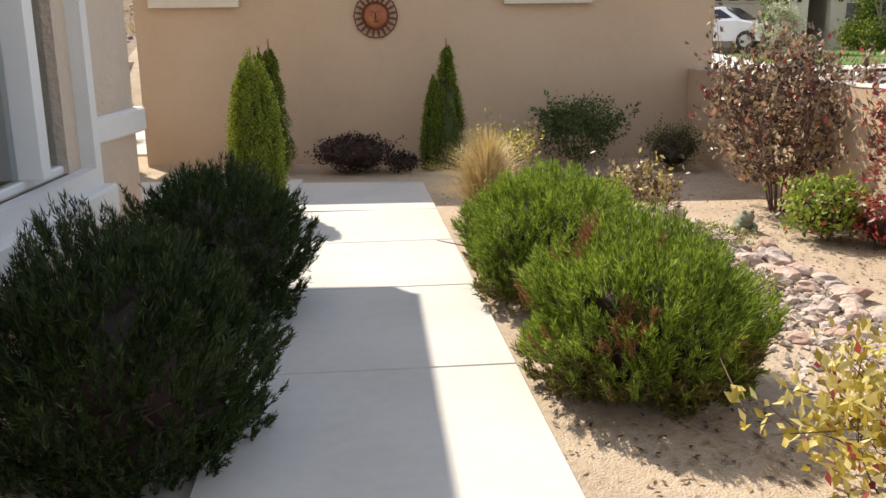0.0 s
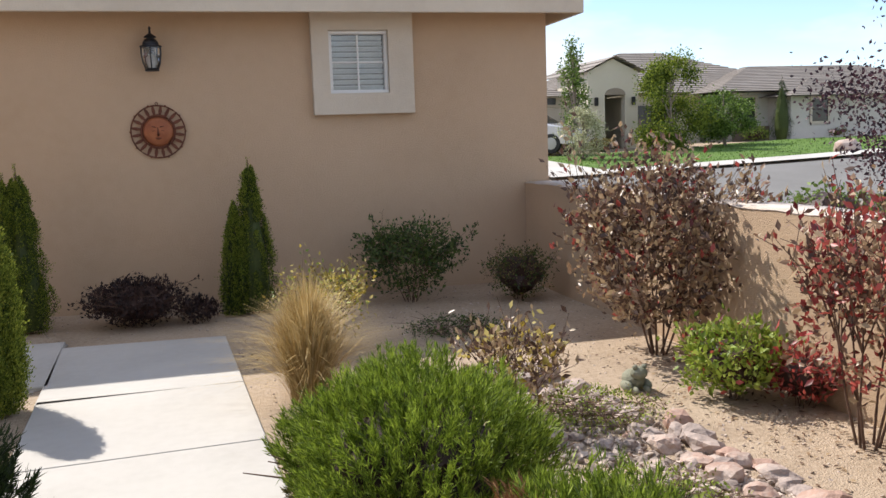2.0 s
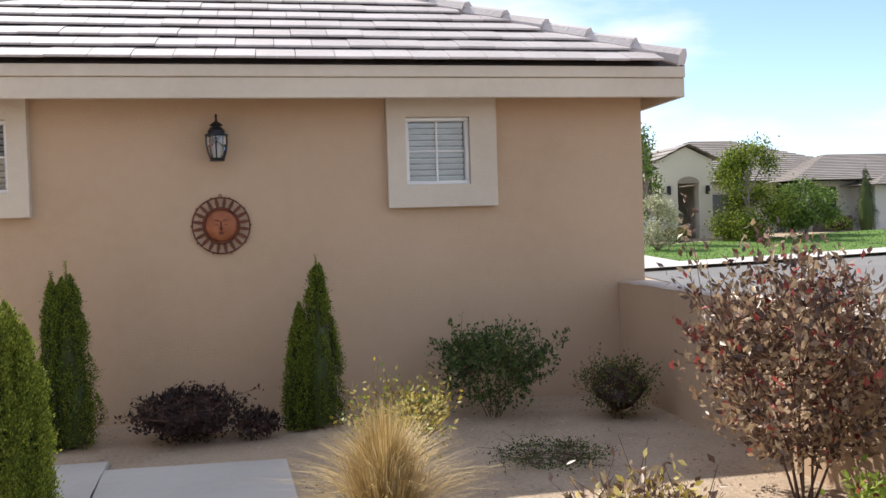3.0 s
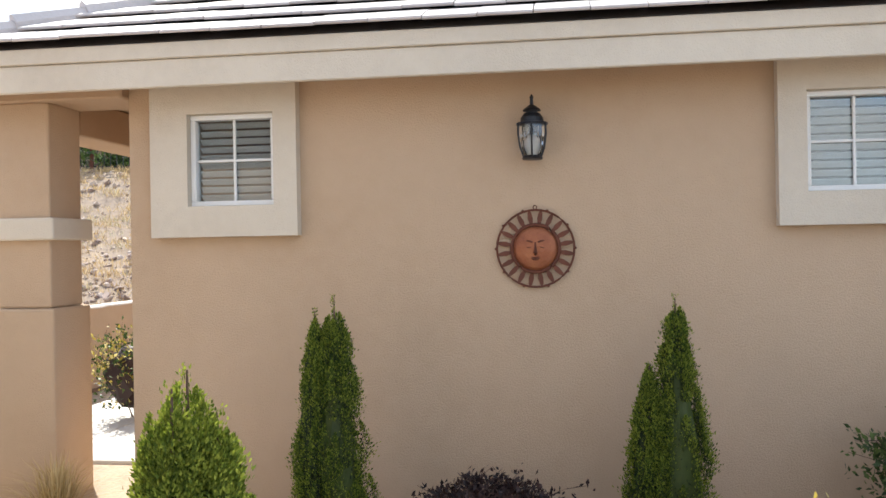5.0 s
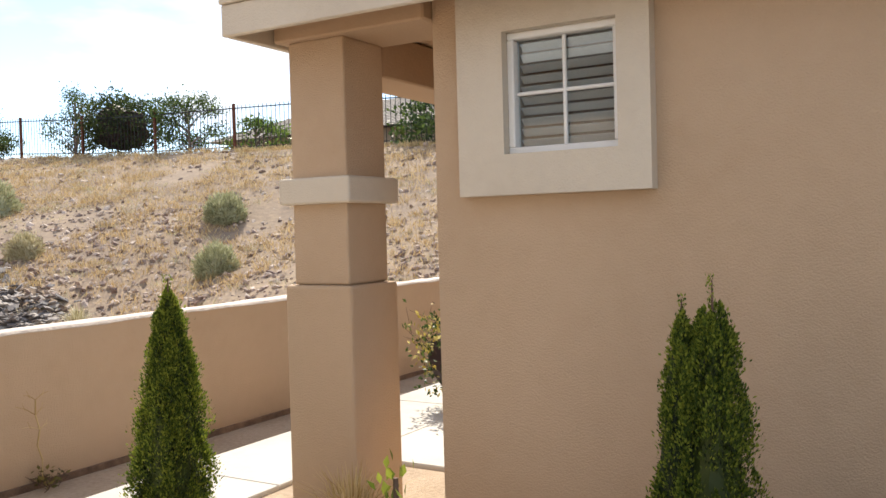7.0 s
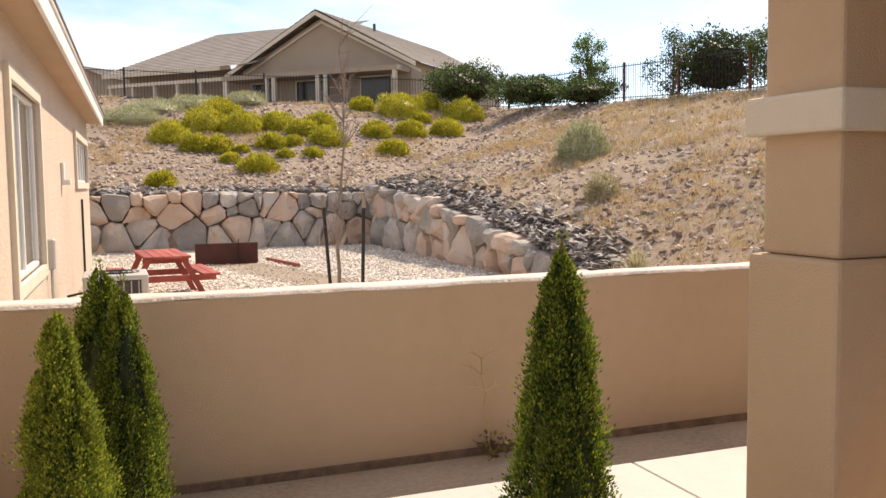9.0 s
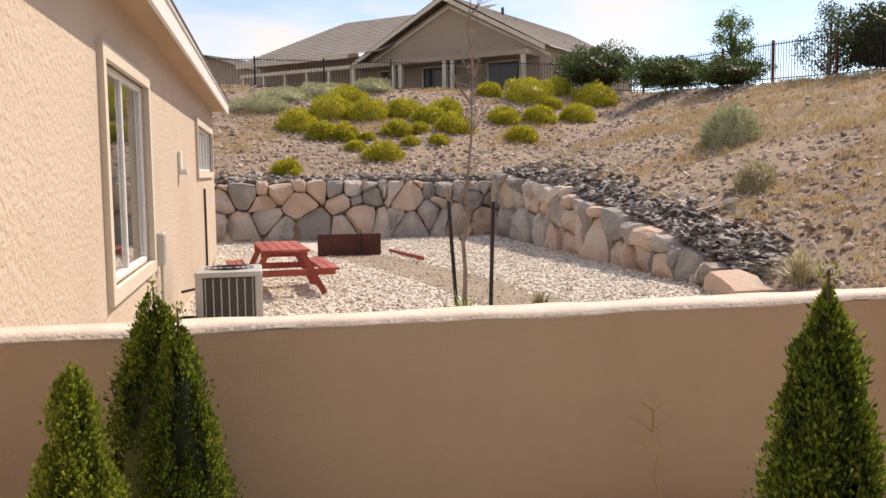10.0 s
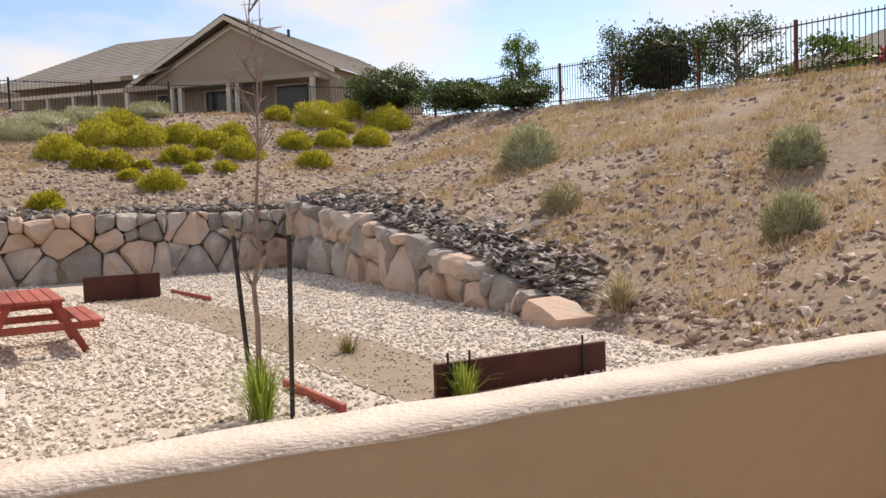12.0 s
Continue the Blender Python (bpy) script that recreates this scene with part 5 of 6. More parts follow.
part("coil", boxes((-0.35, -0.33, 0.09, 0.35, 0.33, 0.66)), AC_DARK, ac)
for x in (-0.37, 0.37):
    for y in (-0.35, 0.35):
        part("corner_post", boxes((x - 0.045, y - 0.045, 0.05, x + 0.045, y + 0.045, 0.70), bevel=0.012), AC_METAL, ac)
part("base_pan", boxes((-0.41, -0.39, 0.05, 0.41, 0.39, 0.12), bevel=0.01), AC_METAL, ac)
bm = boxes((-0.42, -0.40, 0.672, 0.42, 0.40, 0.74), bevel=0.02, seg=2)
part("top_cover", bm, AC_METAL, ac)
bm = bmesh.new()
for rad in (0.08, 0.15, 0.22, 0.29):
    tube(bm, [(math.cos(k * math.tau / 24) * rad, math.sin(k * math.tau / 24) * rad, 0.752) for k in range(25)], 0.006, 4)
part("fan_grille", bm, IRON, ac, "black wire fan grille")
for k in range(7):
    y = -0.28 + k * 0.093
    part("louvre_bar", boxes((0.352, y - 0.008, 0.12, 0.372, y + 0.008, 0.66), bevel=0.003), AC_METAL, ac)
for k in range(7):
    x = -0.28 + k * 0.093
    part("louvre_bar", boxes((x - 0.008, 0.332, 0.12, x + 0.008, 0.352, 0.66), bevel=0.003), AC_METAL, ac)
bm = tube(bmesh.new(), [(-0.36, -0.2, 0.3), (-0.45, -0.4, 0.45), (-0.5, -0.62, 0.4)], 0.018, 6)
part("refrigerant_line", bm, IRON, ac)
leafy_shrub("dry_weeds", -11.2, 7.25, 0.35, 0.7, 51, [(L_HILLGRASS, 0.6, "dry_leaves"), (L_OLIVE, 0.4, "leaves")], 260, 0.05, "dry brown weeds and twigs beside the house wall", "weeds", z=-0.29)

# things by the house wall
bib = root("hose_bib", pose(-9.2, 6.93, 0.32), "small brass garden tap on the house wall", "tap")
part("spout", tube(bmesh.new(), [(0, 0, 0), (0, 0.07, 0), (0, 0.1, -0.02), (0, 0.105, -0.06)], 0.013, 7), AC_METAL, bib)
part("handle", tube(bmesh.new(), [(-0.035, 0.06, 0.045), (0.035, 0.06, 0.045)], 0.01, 6), AC_METAL, bib)
part("riser", tube(bmesh.new(), [(0, 0.012, 0), (0, 0.012, -0.6)], 0.012, 6), AC_METAL, bib)
TARP = material("blue_plastic_bag", [(0.05, 0.22, 0.42), (0.10, 0.36, 0.60), (0.30, 0.52, 0.68)], 7, 0.4, 0.6, 25)
bm = bmesh.new()
bmesh.ops.create_icosphere(bm, subdivisions=4, radius=1)
for v in bm.verts:
    q = v.co.copy()
    v.co = Vector((q.x * 0.2, q.y * 0.17, max(-0.22, q.z * 0.34))) * (1 + 0.28 * noise.noise(q * 2.1) + 0.14 * noise.noise(q * 6.3))
bag = root("plastic_bag", (-6.6, 7.22, -0.06), "crumpled blue plastic bag leaning by the house wall", "bag")
part("bag_body", bm, TARP, bag, smooth=True)
for k, (x, y, s_, a_) in enumerate(((-11.55, 7.2, 0.16, 20), (-11.8, 7.26, 0.22, -35), (-11.35, 7.3, 0.13, 60))):
    pot = root("plant_pot", pose(x, y, -0.27, 0 if k == 1 else 70, 0, a_), "empty dark plastic nursery pot lying by the house wall", "pot", "nursery pots by the wall")
    part("pot_body", lathe(bmesh.new(), [(s_ * 0.36, 0), (s_ * 0.5, s_ * 1.0), (s_ * 0.54, s_ * 1.0), (s_ * 0.54, s_ * 1.12), (s_ * 0.47, s_ * 1.12), (s_ * 0.34, s_ * 0.06)], 16), RUBBER, pot)

# boards and edging
def board(name, x0, y0, x1, y1, h, t, label, stakes=()):
    d = Vector((x1 - x0, y1 - y0, 0))
    r = root(name, pose(x0, y0, -0.30, 0, 0, math.degrees(math.atan2(d.y, d.x))), label, "board")
    part("board", boxes((0, -t / 2, 0, d.length, t / 2, h), bevel=0.006), STEEL_BOX if h > 0.2 else REDWOOD, r)
    for s in stakes:
        part("stake", tube(bmesh.new(), [(s, -t, 0), (s, -t, h + 0.1)], 0.012, 6), IRON, r)
    return r


board("edging_board", -21.5, 9.48, -21.4, 10.93, 0.52, 0.05, "dark red upright board at the end of the dirt path", (1.0,))
board("edging_board", -10.17, 11.77, -10.22, 13.73, 0.33, 0.05, "dark red edging board held by metal stakes", (0.12, 0.35, 1.65))
board("edging_strip", -22.0, 11.24, -19.85, 11.62, 0.10, 0.05, "low red-brown timber edging strip in gravel")
board("edging_strip", -11.5, 10.72, -10.1, 10.86, 0.10, 0.05, "low red-brown timber edging strip in gravel")

# staked bare sapling
sapling = root("bare_sapling", (-10.36, 10.25, -0.30), "leafless young tree held between two stakes", "tree")
bm = bmesh.new()
rs = np.random.default_rng(61)
pts = [Vector((0, 0, 0))]
for k in range(12):
    pts.append(pts[-1] + Vector((rs.normal() * 0.025, rs.normal() * 0.025, 0.29)))
tube(bm, pts, [0.03 - 0.0022 * k for k in range(13)], 7)
part("trunk", bm, BARK, sapling)
bm = bmesh.new()
for k in range(44):
    base = pts[rs.integers(4, 13)] if k % 3 else pts[rs.integers(8, 13)]
    a = rs.uniform(0, math.tau)
    ln = rs.uniform(0.15, 0.45)
    e = base + Vector((math.cos(a) * ln * 0.55, math.sin(a) * ln * 0.55, ln * 0.8))
    tube(bm, [base, base.lerp(e, 0.5) + Vector((0, 0, -0.02)), e], [0.008, 0.006, 0.003], 4, cap=False)
    for _ in range(2):
        s = base.lerp(e, rs.uniform(0.4, 0.9))
        tube(bm, [s, s + Vector((rs.normal() * 0.09, rs.normal() * 0.09, abs(rs.normal()) * 0.12))], [0.004, 0.002], 3, cap=False)
part("branch", bm, BARK, sapling, "fine bare twigs")
for x, y, lean in ((-10.62, 10.20, 0.07), (-10.23, 10.43, -0.03)):
    st = root("tree_stake", (x, y, -0.30), "thin dark tree stake", "stake", "tree stakes")
    part("post", tube(bmesh.new(), [(0, 0, -0.05), (lean * -0.5, lean * -1.5, 1.62)], 0.022, 7), IRON, st)
    part("tip", tube(bmesh.new(), [(lean * -0.5, lean * -1.5, 1.60), (lean * -0.55, lean * -1.6, 1.75)], 0.024, 7), DIRT_PATH, st, "pale weathered wood tip")
grass_clump(-10.36, 10.2, 0.62, 0.6, 62, L_LIME, 300, "green weeds round the sapling's foot", "weeds", z=-0.29, category="weeds", width=0.006)
grass_clump(-12.9, 11.9, 0.25, 0.5, 63, L_OLIVE, 120, "small weed clump on the dirt path", "weeds", z=-0.28, category="weeds")
grass_clump(-10.0, 12.0, 0.4, 0.3, 64, L_LIME, 150, "green weed beside the edging board", "weeds", z=-0.29, category="weeds", width=0.006)

# ---- hillside ----
nr = np.random.default_rng(77)


def hill_points(n):
    """Places on the open hillside."""
    out = []
    while len(out) < n:
        x, y = nr.uniform(-46, -5.4), nr.uniform(4, 27)
        if not (y > 15.9 or x < -27.4):
            continue
        out.append((x, y, ground_z(x, y)))
    return np.array(out)


at = hill_points(17000)
size = 0.05 + 0.18 * nr.uniform(0, 1, len(at)) ** 2.6
low_part = (at[:, 1] < 19 + 3 * np.sin(at[:, 0] * 0.7)) | (at[:, 0] < -27)
extra = np.stack([nr.uniform(-26, -5.4, 11000), 15.9 + 5.5 * nr.uniform(0, 1, 11000) ** 1.4, np.zeros(11000)], 1)
extra[:900] = np.stack([nr.uniform(-13.6, -5.4, 900), nr.uniform(15.05, 16.2, 900), np.zeros(900)], 1)
extra[900:6900] = np.stack([-27.1 - 15 * nr.uniform(0, 1, 6000) ** 1.4, nr.uniform(4, 20, 6000), np.zeros(6000)], 1)
extra[:, 2] = [ground_z(p[0], p[1]) for p in extra]
at, size, low_part = np.concatenate([at, extra]), np.concatenate([size, 0.04 + 0.16 * nr.uniform(0, 1, 11000) ** 2.2]), np.concatenate([low_part, np.ones(11000, bool)])
keep = low_part | (nr.uniform(0, 1, len(at)) < 0.3)
tagged(scatter_stones("hill_rocks", at[keep] + [0, 0, 0.0], size[keep], 0.65, HILLROCK), "loose brown and grey rocks over the dry hillside", "rocks", kind="stuff")

tufts = hill_points(13000)
patch = np.array([noise.noise(Vector((p[0] * 0.3, p[1] * 0.3, 9))) for p in tufts])
right = tufts[:, 0] > -29
tufts = tufts[(patch + 0.09 * (tufts[:, 1] - 19) * right - 0.3 * ~right > -0.12)]
m = 16
base = np.repeat(tufts, m, 0) + np.concatenate([nr.normal(0, 0.11, (len(tufts) * m, 2)), np.zeros((len(tufts) * m, 1))], 1)
way = np.stack([nr.normal(0, 0.5, len(base)), nr.normal(0, 0.5, len(base)), np.ones(len(base))], 1)
ln = np.repeat(nr.uniform(0.08, 0.25, len(tufts)), m) * nr.uniform(0.6, 1.1, len(base))
tagged(link_mesh("hill_grass", leaf_mesh("hill_grass", base - [0, 0, 0.02], way, ln, ln * 0.075), L_HILLGRASS), "dry golden grass tufts over the hillside", "dry grass", kind="stuff")
patch2 = hill_points(900)
patch2 = patch2[patch2[:, 0] > -29][:520]
m = 26
base = np.repeat(patch2, m, 0) + np.concatenate([nr.normal(0, 0.16, (len(patch2) * m, 2)), np.zeros((len(patch2) * m, 1))], 1)
way = np.stack([nr.normal(0, 0.6, len(base)), nr.normal(0, 0.6, len(base)), np.ones(len(base))], 1)
tagged(link_mesh("hill_brush", leaf_mesh("hill_brush", base - [0, 0, 0.02], way, nr.uniform(0.08, 0.24, len(base)), 0.012), L_SAGE_DRY), "pale dry brush tufts on the slope", "dry brush", kind="stuff")

# rabbitbrush: x, y, width
rabbit = [(-28.1, 9.1, 0.91), (-34.3, 9.8, 1.65), (-32.9, 10.6, 1.19), (-32.9, 11.3, 1.19), (-36.5, 11.3, 1.99), (-36.0, 12.7, 1.75), (-39.1, 12.3, 1.67)]
rabbit += [(-33.4, 13.4, 1.12), (-29.8, 12.3, 1.25), (-32.8, 12.2, 0.59), (-31.9, 13.6, 0.68), (-33.5, 14.2, 0.82), (-35.1, 14.9, 1.29), (-33.6, 15.6, 1.45)]
rabbit += [(-36.8, 16.0, 1.37), (-36.4, 14.1, 1.56), (-35.4, 18.1, 1.33), (-35.5, 19.6, 1.36), (-32.3, 17.8, 1.21), (-39.7, 20.5, 2.29), (-36.0, 21.4, 1.52)]
for k, (x, y, w) in enumerate(rabbit + [(-39.3, 23.5, 2.07), (-41.2, 22.4, 1.61), (-38.4, 21.1, 0.99), (-40.6, 18.9, 1.29), (-31.8, 14.6, 0.77), (-31.3, 11.6, 0.75)]):
    dome_bush("rabbitbrush", x, y, ground_z(x, y) - 0.03, w, w * 0.52, 100 + k, L_RABBIT, int(2200 + 1800 * w), "rounded yellow-green rabbitbrush on the rocky slope", "bush", "rabbitbrush on the slope")
for k, (x, y, w, lf, lab) in enumerate(((-21.4, 19.85, 1.5, L_SAGE, "large round grey-green sagebrush"), (-16.9, 17.75, 0.75, L_SAGE_DRY, "small round pale dry sagebrush"), (-14.25, 21.0, 0.95, L_SAGE, "round grey-green sagebrush on dry grass"), (-12.35, 18.8, 0.85, L_SAGE, "round grey-green sagebrush low on the slope"))):
    dome_bush("sagebrush", x, y, ground_z(x, y) - 0.03, w, w * 0.78, 140 + k, lf, int(2200 + 2000 * w), lab, "bush", "sagebrush on the slope")
grass_clump(-12.7, 15.85, 0.6, 0.8, 150, L_SAGE_DRY, 300, "pale yellow weed clump at the foot of the slope", "weeds", z=ground_z(-12.7, 15.85), category="weeds", width=0.01)
for k, (x, y, w) in enumerate(((-37.6, 8.5, 2.6), (-39.6, 9.6, 2.6), (-40.6, 11.2, 2.4), (-41.5, 13.6, 2.0))):
    dome_bush("sagebrush", x, y, ground_z(x, y) - 0.03, w, 0.6, 160 + k, L_SAGE, 3200, "long grey-green brush below the terrace", "bush", "brush below the terrace")

# ---- iron fence along the crest ----
fence = root("iron_fence", (0, 0, 0), "black iron picket fence along the crest of the hill", "fence")
line = [(-8.0, 26.9), (-12.0, 26.9), (-15.7, 26.9), (-19.4, 26.8), (-23.0, 26.8), (-26.6, 26.7), (-30.15, 26.7), (-33.6, 26.7), (-37.0, 26.7), (-40.4, 26.5), (-43.2, 24.5), (-43.4, 21.2), (-43.4, 18.0), (-43.4, 14.8), (-43.4, 11.6), (-43.4, 8.4), (-43.4, 5.2)]
for k, (x, y) in enumerate(line):
    z = ground_z(x, y)
    part("post", boxes((x - 0.045, y - 0.045, z - 0.1, x + 0.045, y + 0.045, z + 1.55), bevel=0.012), RUST_DARK if k < 9 else IRON, fence)
    if k:
        x0, y0 = line[k - 1]
        z0 = ground_z(x0, y0)
        for hh in (0.18, 1.4):
            part("rail", tube(bmesh.new(), [(x0, y0, z0 + hh), (x, y, z + hh)], 0.022, 4), IRON, fence)
        bm = bmesh.new()
        cnt = 22
        for j in range(1, cnt):
            t = j / cnt
            px_, py_, pz_ = x0 + (x - x0) * t, y0 + (y - y0) * t, z0 + (z - z0) * t
            tube(bm, [(px_, py_, pz_ + 0.1), (px_, py_, pz_ + 1.5)], 0.011, 4, cap=False)
        ob = part("picket", bm, IRON, fence)
        ob["kind"] = "stuff"


# ---- trees and large shrubs ----
def crown_tree(name, x, y, z, h, w, trunk, seed, leaf, n, leaf_len, label, category="tree", squash=1.0, group="", loose=0.085):
    """A tapered trunk with limbs and a crown of leaf clumps with gaps."""
    rng = np.random.default_rng(seed)
    r = root(name, (x, y, z), label, category, group)
    bm = bmesh.new()
    top = Vector((rng.normal() * 0.1, rng.normal() * 0.1, h * 0.85))
    tube(bm, [(0, 0, -0.1), (top.x * 0.3, top.y * 0.3, trunk), top], [0.035 + 0.018 * h, 0.025 + 0.012 * h, 0.01], 8)
    clumps = []
    for k in range(26):
        t = rng.uniform(0.0, 1.0)
        a = rng.uniform(0, math.tau)
        zc = trunk + (h - trunk) * (0.05 + 0.9 * t)
        rad = w / 2 * math.sin(math.pi * min(1, 0.2 + 0.75 * t)) ** 0.7 * rng.uniform(0.45, 0.95) * squash
        c = Vector((math.cos(a) * rad, math.sin(a) * rad, zc))
        s = Vector((top.x * 0.5, top.y * 0.5, max(trunk * 0.7, zc - 0.3 * (h - trunk))))
        tube(bm, [s, s.lerp(c, 0.55) + Vector((0, 0, 0.05 * h)), c], [0.02 + 0.004 * h, 0.015, 0.006], 5, cap=False)
        clumps.append(c)
    part("trunk", bm, BARK, r)
    idx = rng.integers(0, len(clumps), n)
    at = np.array(clumps)[idx] + rng.normal(0, 1, (n, 3)) * np.array([w * loose, w * loose, (h - trunk) * loose * 0.8])
    at[:, 2] = np.maximum(at[:, 2], 0.03)
    way = rng.normal(0, 1, (n, 3)) + [0, 0, 0.3]
    ln = leaf_len * rng.uniform(0.7, 1.3, n)
    link_mesh("crown", leaf_mesh("crown", at, way, ln, ln * 0.55), leaf, r)
    return r


crest = lambda x, y: ground_z(x, y) - 0.05
leafy_shrub("crest_shrub", -41.6, 24.6, 2.3, 4.2, 201, [(L_SHADE_GREEN, 1.0, "leaves")], 8000, 0.13, "dense dark green shrub beside the fence", z=crest(-41.6, 24.6), open_=0.05)
leafy_shrub("crest_shrub", -36.9, 26.0, 1.6, 3.8, 202, [(L_SHADE_GREEN, 1.0, "leaves")], 6500, 0.12, "broad green shrub against the iron fence", z=crest(-36.9, 26.0), open_=0.05)
crown_tree("crest_tree", -34.4, 27.6, crest(-34.4, 27.6), 3.3, 1.7, 0.9, 203, L_GREEN, 4000, 0.10, "small upright green tree behind the fence")
leafy_shrub("crest_shrub", -32.0, 26.1, 1.1, 2.8, 204, [(L_SHADE_GREEN, 1.0, "leaves")], 4500, 0.11, "low green shrub under the fence", z=crest(-32.0, 26.1), open_=0.05)
crown_tree("crest_tree", -28.3, 27.6, crest(-28.3, 27.6), 2.7, 1.9, 0.3, 205, L_SHADE_GREEN, 3000, 0.09, "thin dark upright tree behind the fence")
leafy_shrub("crest_tree", -25.8, 27.8, 2.4, 3.0, 206, [(L_TUJA_DARK, 1.0, "leaves")], 7000, 0.12, "dark dense tree behind the fence", "tree", z=crest(-25.8, 27.8), open_=0.1)
crown_tree("crest_tree", -22.4, 27.8, crest(-23.2, 27.8), 2.2, 2.8, 0.3, 207, L_SHADE_GREEN, 5000, 0.09, "dark open tree behind the fence")
crown_tree("crest_shrub", -19.5, 28.0, crest(-19.5, 28), 1.2, 2.2, 0.1, 208, L_GREEN, 1500, 0.12, "green shrub behind the fence", "shrub")
crown_tree("crest_shrub", -17.3, 28.0, crest(-17.3, 28), 0.75, 1.2, 0.1, 209, L_RED, 1100, 0.12, "red flowering shrub behind the fence", "shrub")
crown_tree("crest_shrub", -12.5, 27.9, crest(-12.5, 27.9), 1.6, 3.0, 0.1, 210, L_SHADE_GREEN, 2600, 0.14, "dark green shrub behind the fence", "shrub")
crown_tree("crest_tree", -9.0, 28.3, crest(-9, 28.3), 3.6, 3.0, 0.3, 211, L_TUJA_DARK, 3600, 0.16, "dark green conifer behind the fence")


# ---- roofs and houses further off ----
def course_slope(bm, a, b, c, d, course=0.36, step=0.045):
    """Tile courses between an eave a-b and a ridge d-c, each strip raised at its lower edge."""
    a, b, c, d = map(Vector, (a, b, c, d))
    up = (b - a).cross(d - a).normalized()
    if up.z < 0:
        up = -up
    n = max(2, int(((d - a).length + (c - b).length) / 2 / course))
    for k in range(n):
        l0, l1, r0, r1 = a.lerp(d, k / n), a.lerp(d, (k + 1) / n), b.lerp(c, k / n), b.lerp(c, (k + 1) / n)
        v = [bm.verts.new(p) for p in (l0 + up * 0.012, r0 + up * 0.012, r0 + up * step, r1 + up * 0.012, l1 + up * 0.012, l0 + up * step)]
        bm.faces.new((v[0], v[1], v[2], v[5]))
        if (v[3].co - v[4].co).length > 0.01:
            bm.faces.new((v[5], v[2], v[3], v[4]))
        else:
            bm.faces.new((v[5], v[2], v[3]))
            bm.verts.remove(v[4])
    bmesh.ops.remove_doubles(bm, verts=bm.verts, dist=0.001)
    return bm


def hip_roof(bm, x0, y0, x1, y1, z, rise):
    w, d = x1 - x0, y1 - y0
    if w > d:
        p, q = (x0 + d / 2, (y0 + y1) / 2, z + rise), (x1 - d / 2, (y0 + y1) / 2, z + rise)
        course_slope(bm, (x0, y0, z), (x1, y0, z), q, p)
        course_slope(bm, (x1, y1, z), (x0, y1, z), p, q)
        course_slope(bm, (x0, y1, z), (x0, y0, z), p, p)
        course_slope(bm, (x1, y0, z), (x1, y1, z), q, q)
    else:
        p, q = ((x0 + x1) / 2, y0 + w / 2, z + rise), ((x0 + x1) / 2, y1 - w / 2, z + rise)
        course_slope(bm, (x0, y1, z), (x0, y0, z), p, q)
        course_slope(bm, (x1, y0, z), (x1, y1, z), q, p)
        course_slope(bm, (x0, y0, z), (x1, y0, z), p, p)
        course_slope(bm, (x1, y1, z), (x0, y1, z), q, q)
    return bm


def far_window(parent, x0, y0, z0, x1, y1, z1, normal, name="window"):
    """A framed window or dark door set proud of a far wall; normal '-y' or '+x'."""
    r = new(name)
    r.parent = parent
    t = 0.09
    if normal == "-y":
        part("frame", boxes((x0 - t, y0 - 0.06, z0 - t, x1 + t, y0 + 0.02, z0), (x0 - t, y0 - 0.06, z1, x1 + t, y0 + 0.02, z1 + t), (x0 - t, y0 - 0.06, z0, x0, y0 + 0.02, z1), (x1, y0 - 0.06, z0, x1 + t, y0 + 0.02, z1)), TRIM, r)
        part("pane", boxes((x0, y0 - 0.03, z0, x1, y0 + 0.02, z1)), DARK_PANE, r)
    else:
        part("frame", boxes((x0 - 0.02, y0 - t, z0 - t, x0 + 0.06, y1 + t, z0), (x0 - 0.02, y0 - t, z1, x0 + 0.06, y1 + t, z1 + t), (x0 - 0.02, y0 - t, z0, x0 + 0.06, y0, z1), (x0 - 0.02, y1, z0, x0 + 0.06, y1 + t, z1)), TRIM, r)
        part("pane", boxes((x0 - 0.02, y0, z0, x0 + 0.03, y1, z1)), DARK_PANE, r)
    return r


# house on the terrace above the yard
up_house = root("terrace_house", (0, 0, 0), "taupe stucco house with a grey tile gable roof above the hill", "house")
UX, UZ = -46.0, 5.3
part("wall", boxes((-60, 12.6, UZ, UX, 23.4, 7.75), (-60, 3.4, UZ, UX - 0.8, 12.59, 8.1)), TAUPE_WALL, up_house)
bm = bmesh.new()
tri = [bm.verts.new(p) for p in ((UX, 12.6, 7.75), (UX, 23.4, 7.75), (UX, 18.0, 10.4))]
back = [bm.verts.new((UX - 0.3, v.co.y, v.co.z)) for v in tri]
bm.faces.new(tri)
bm.faces.new(back[::-1])
for k in range(3):
    bm.faces.new((tri[k], tri[(k + 1) % 3], back[(k + 1) % 3], back[k]))
part("gable", bm, TAUPE_WALL, up_house, "plain stucco gable end")
bm = bmesh.new()
PK = 10.72
course_slope(bm, (-62, 12.0, 7.6), (UX + 0.7, 12.0, 7.6), (UX + 0.7, 18.0, PK), (-62, 18.0, PK))
course_slope(bm, (UX + 0.7, 23.9, 7.6), (-62, 23.9, 7.6), (-62, 18.0, PK), (UX + 0.7, 18.0, PK))
part("roof", bm, TILE_FAR, up_house, "grey concrete tile gable roof")
bm = bmesh.new()
course_slope(bm, (UX + 1.0, 3.0, 8.0), (UX + 1.0, 14.0, 8.0), (UX - 6.0, 18.0, 11.25), (UX - 6.0, 6.4, 11.25))
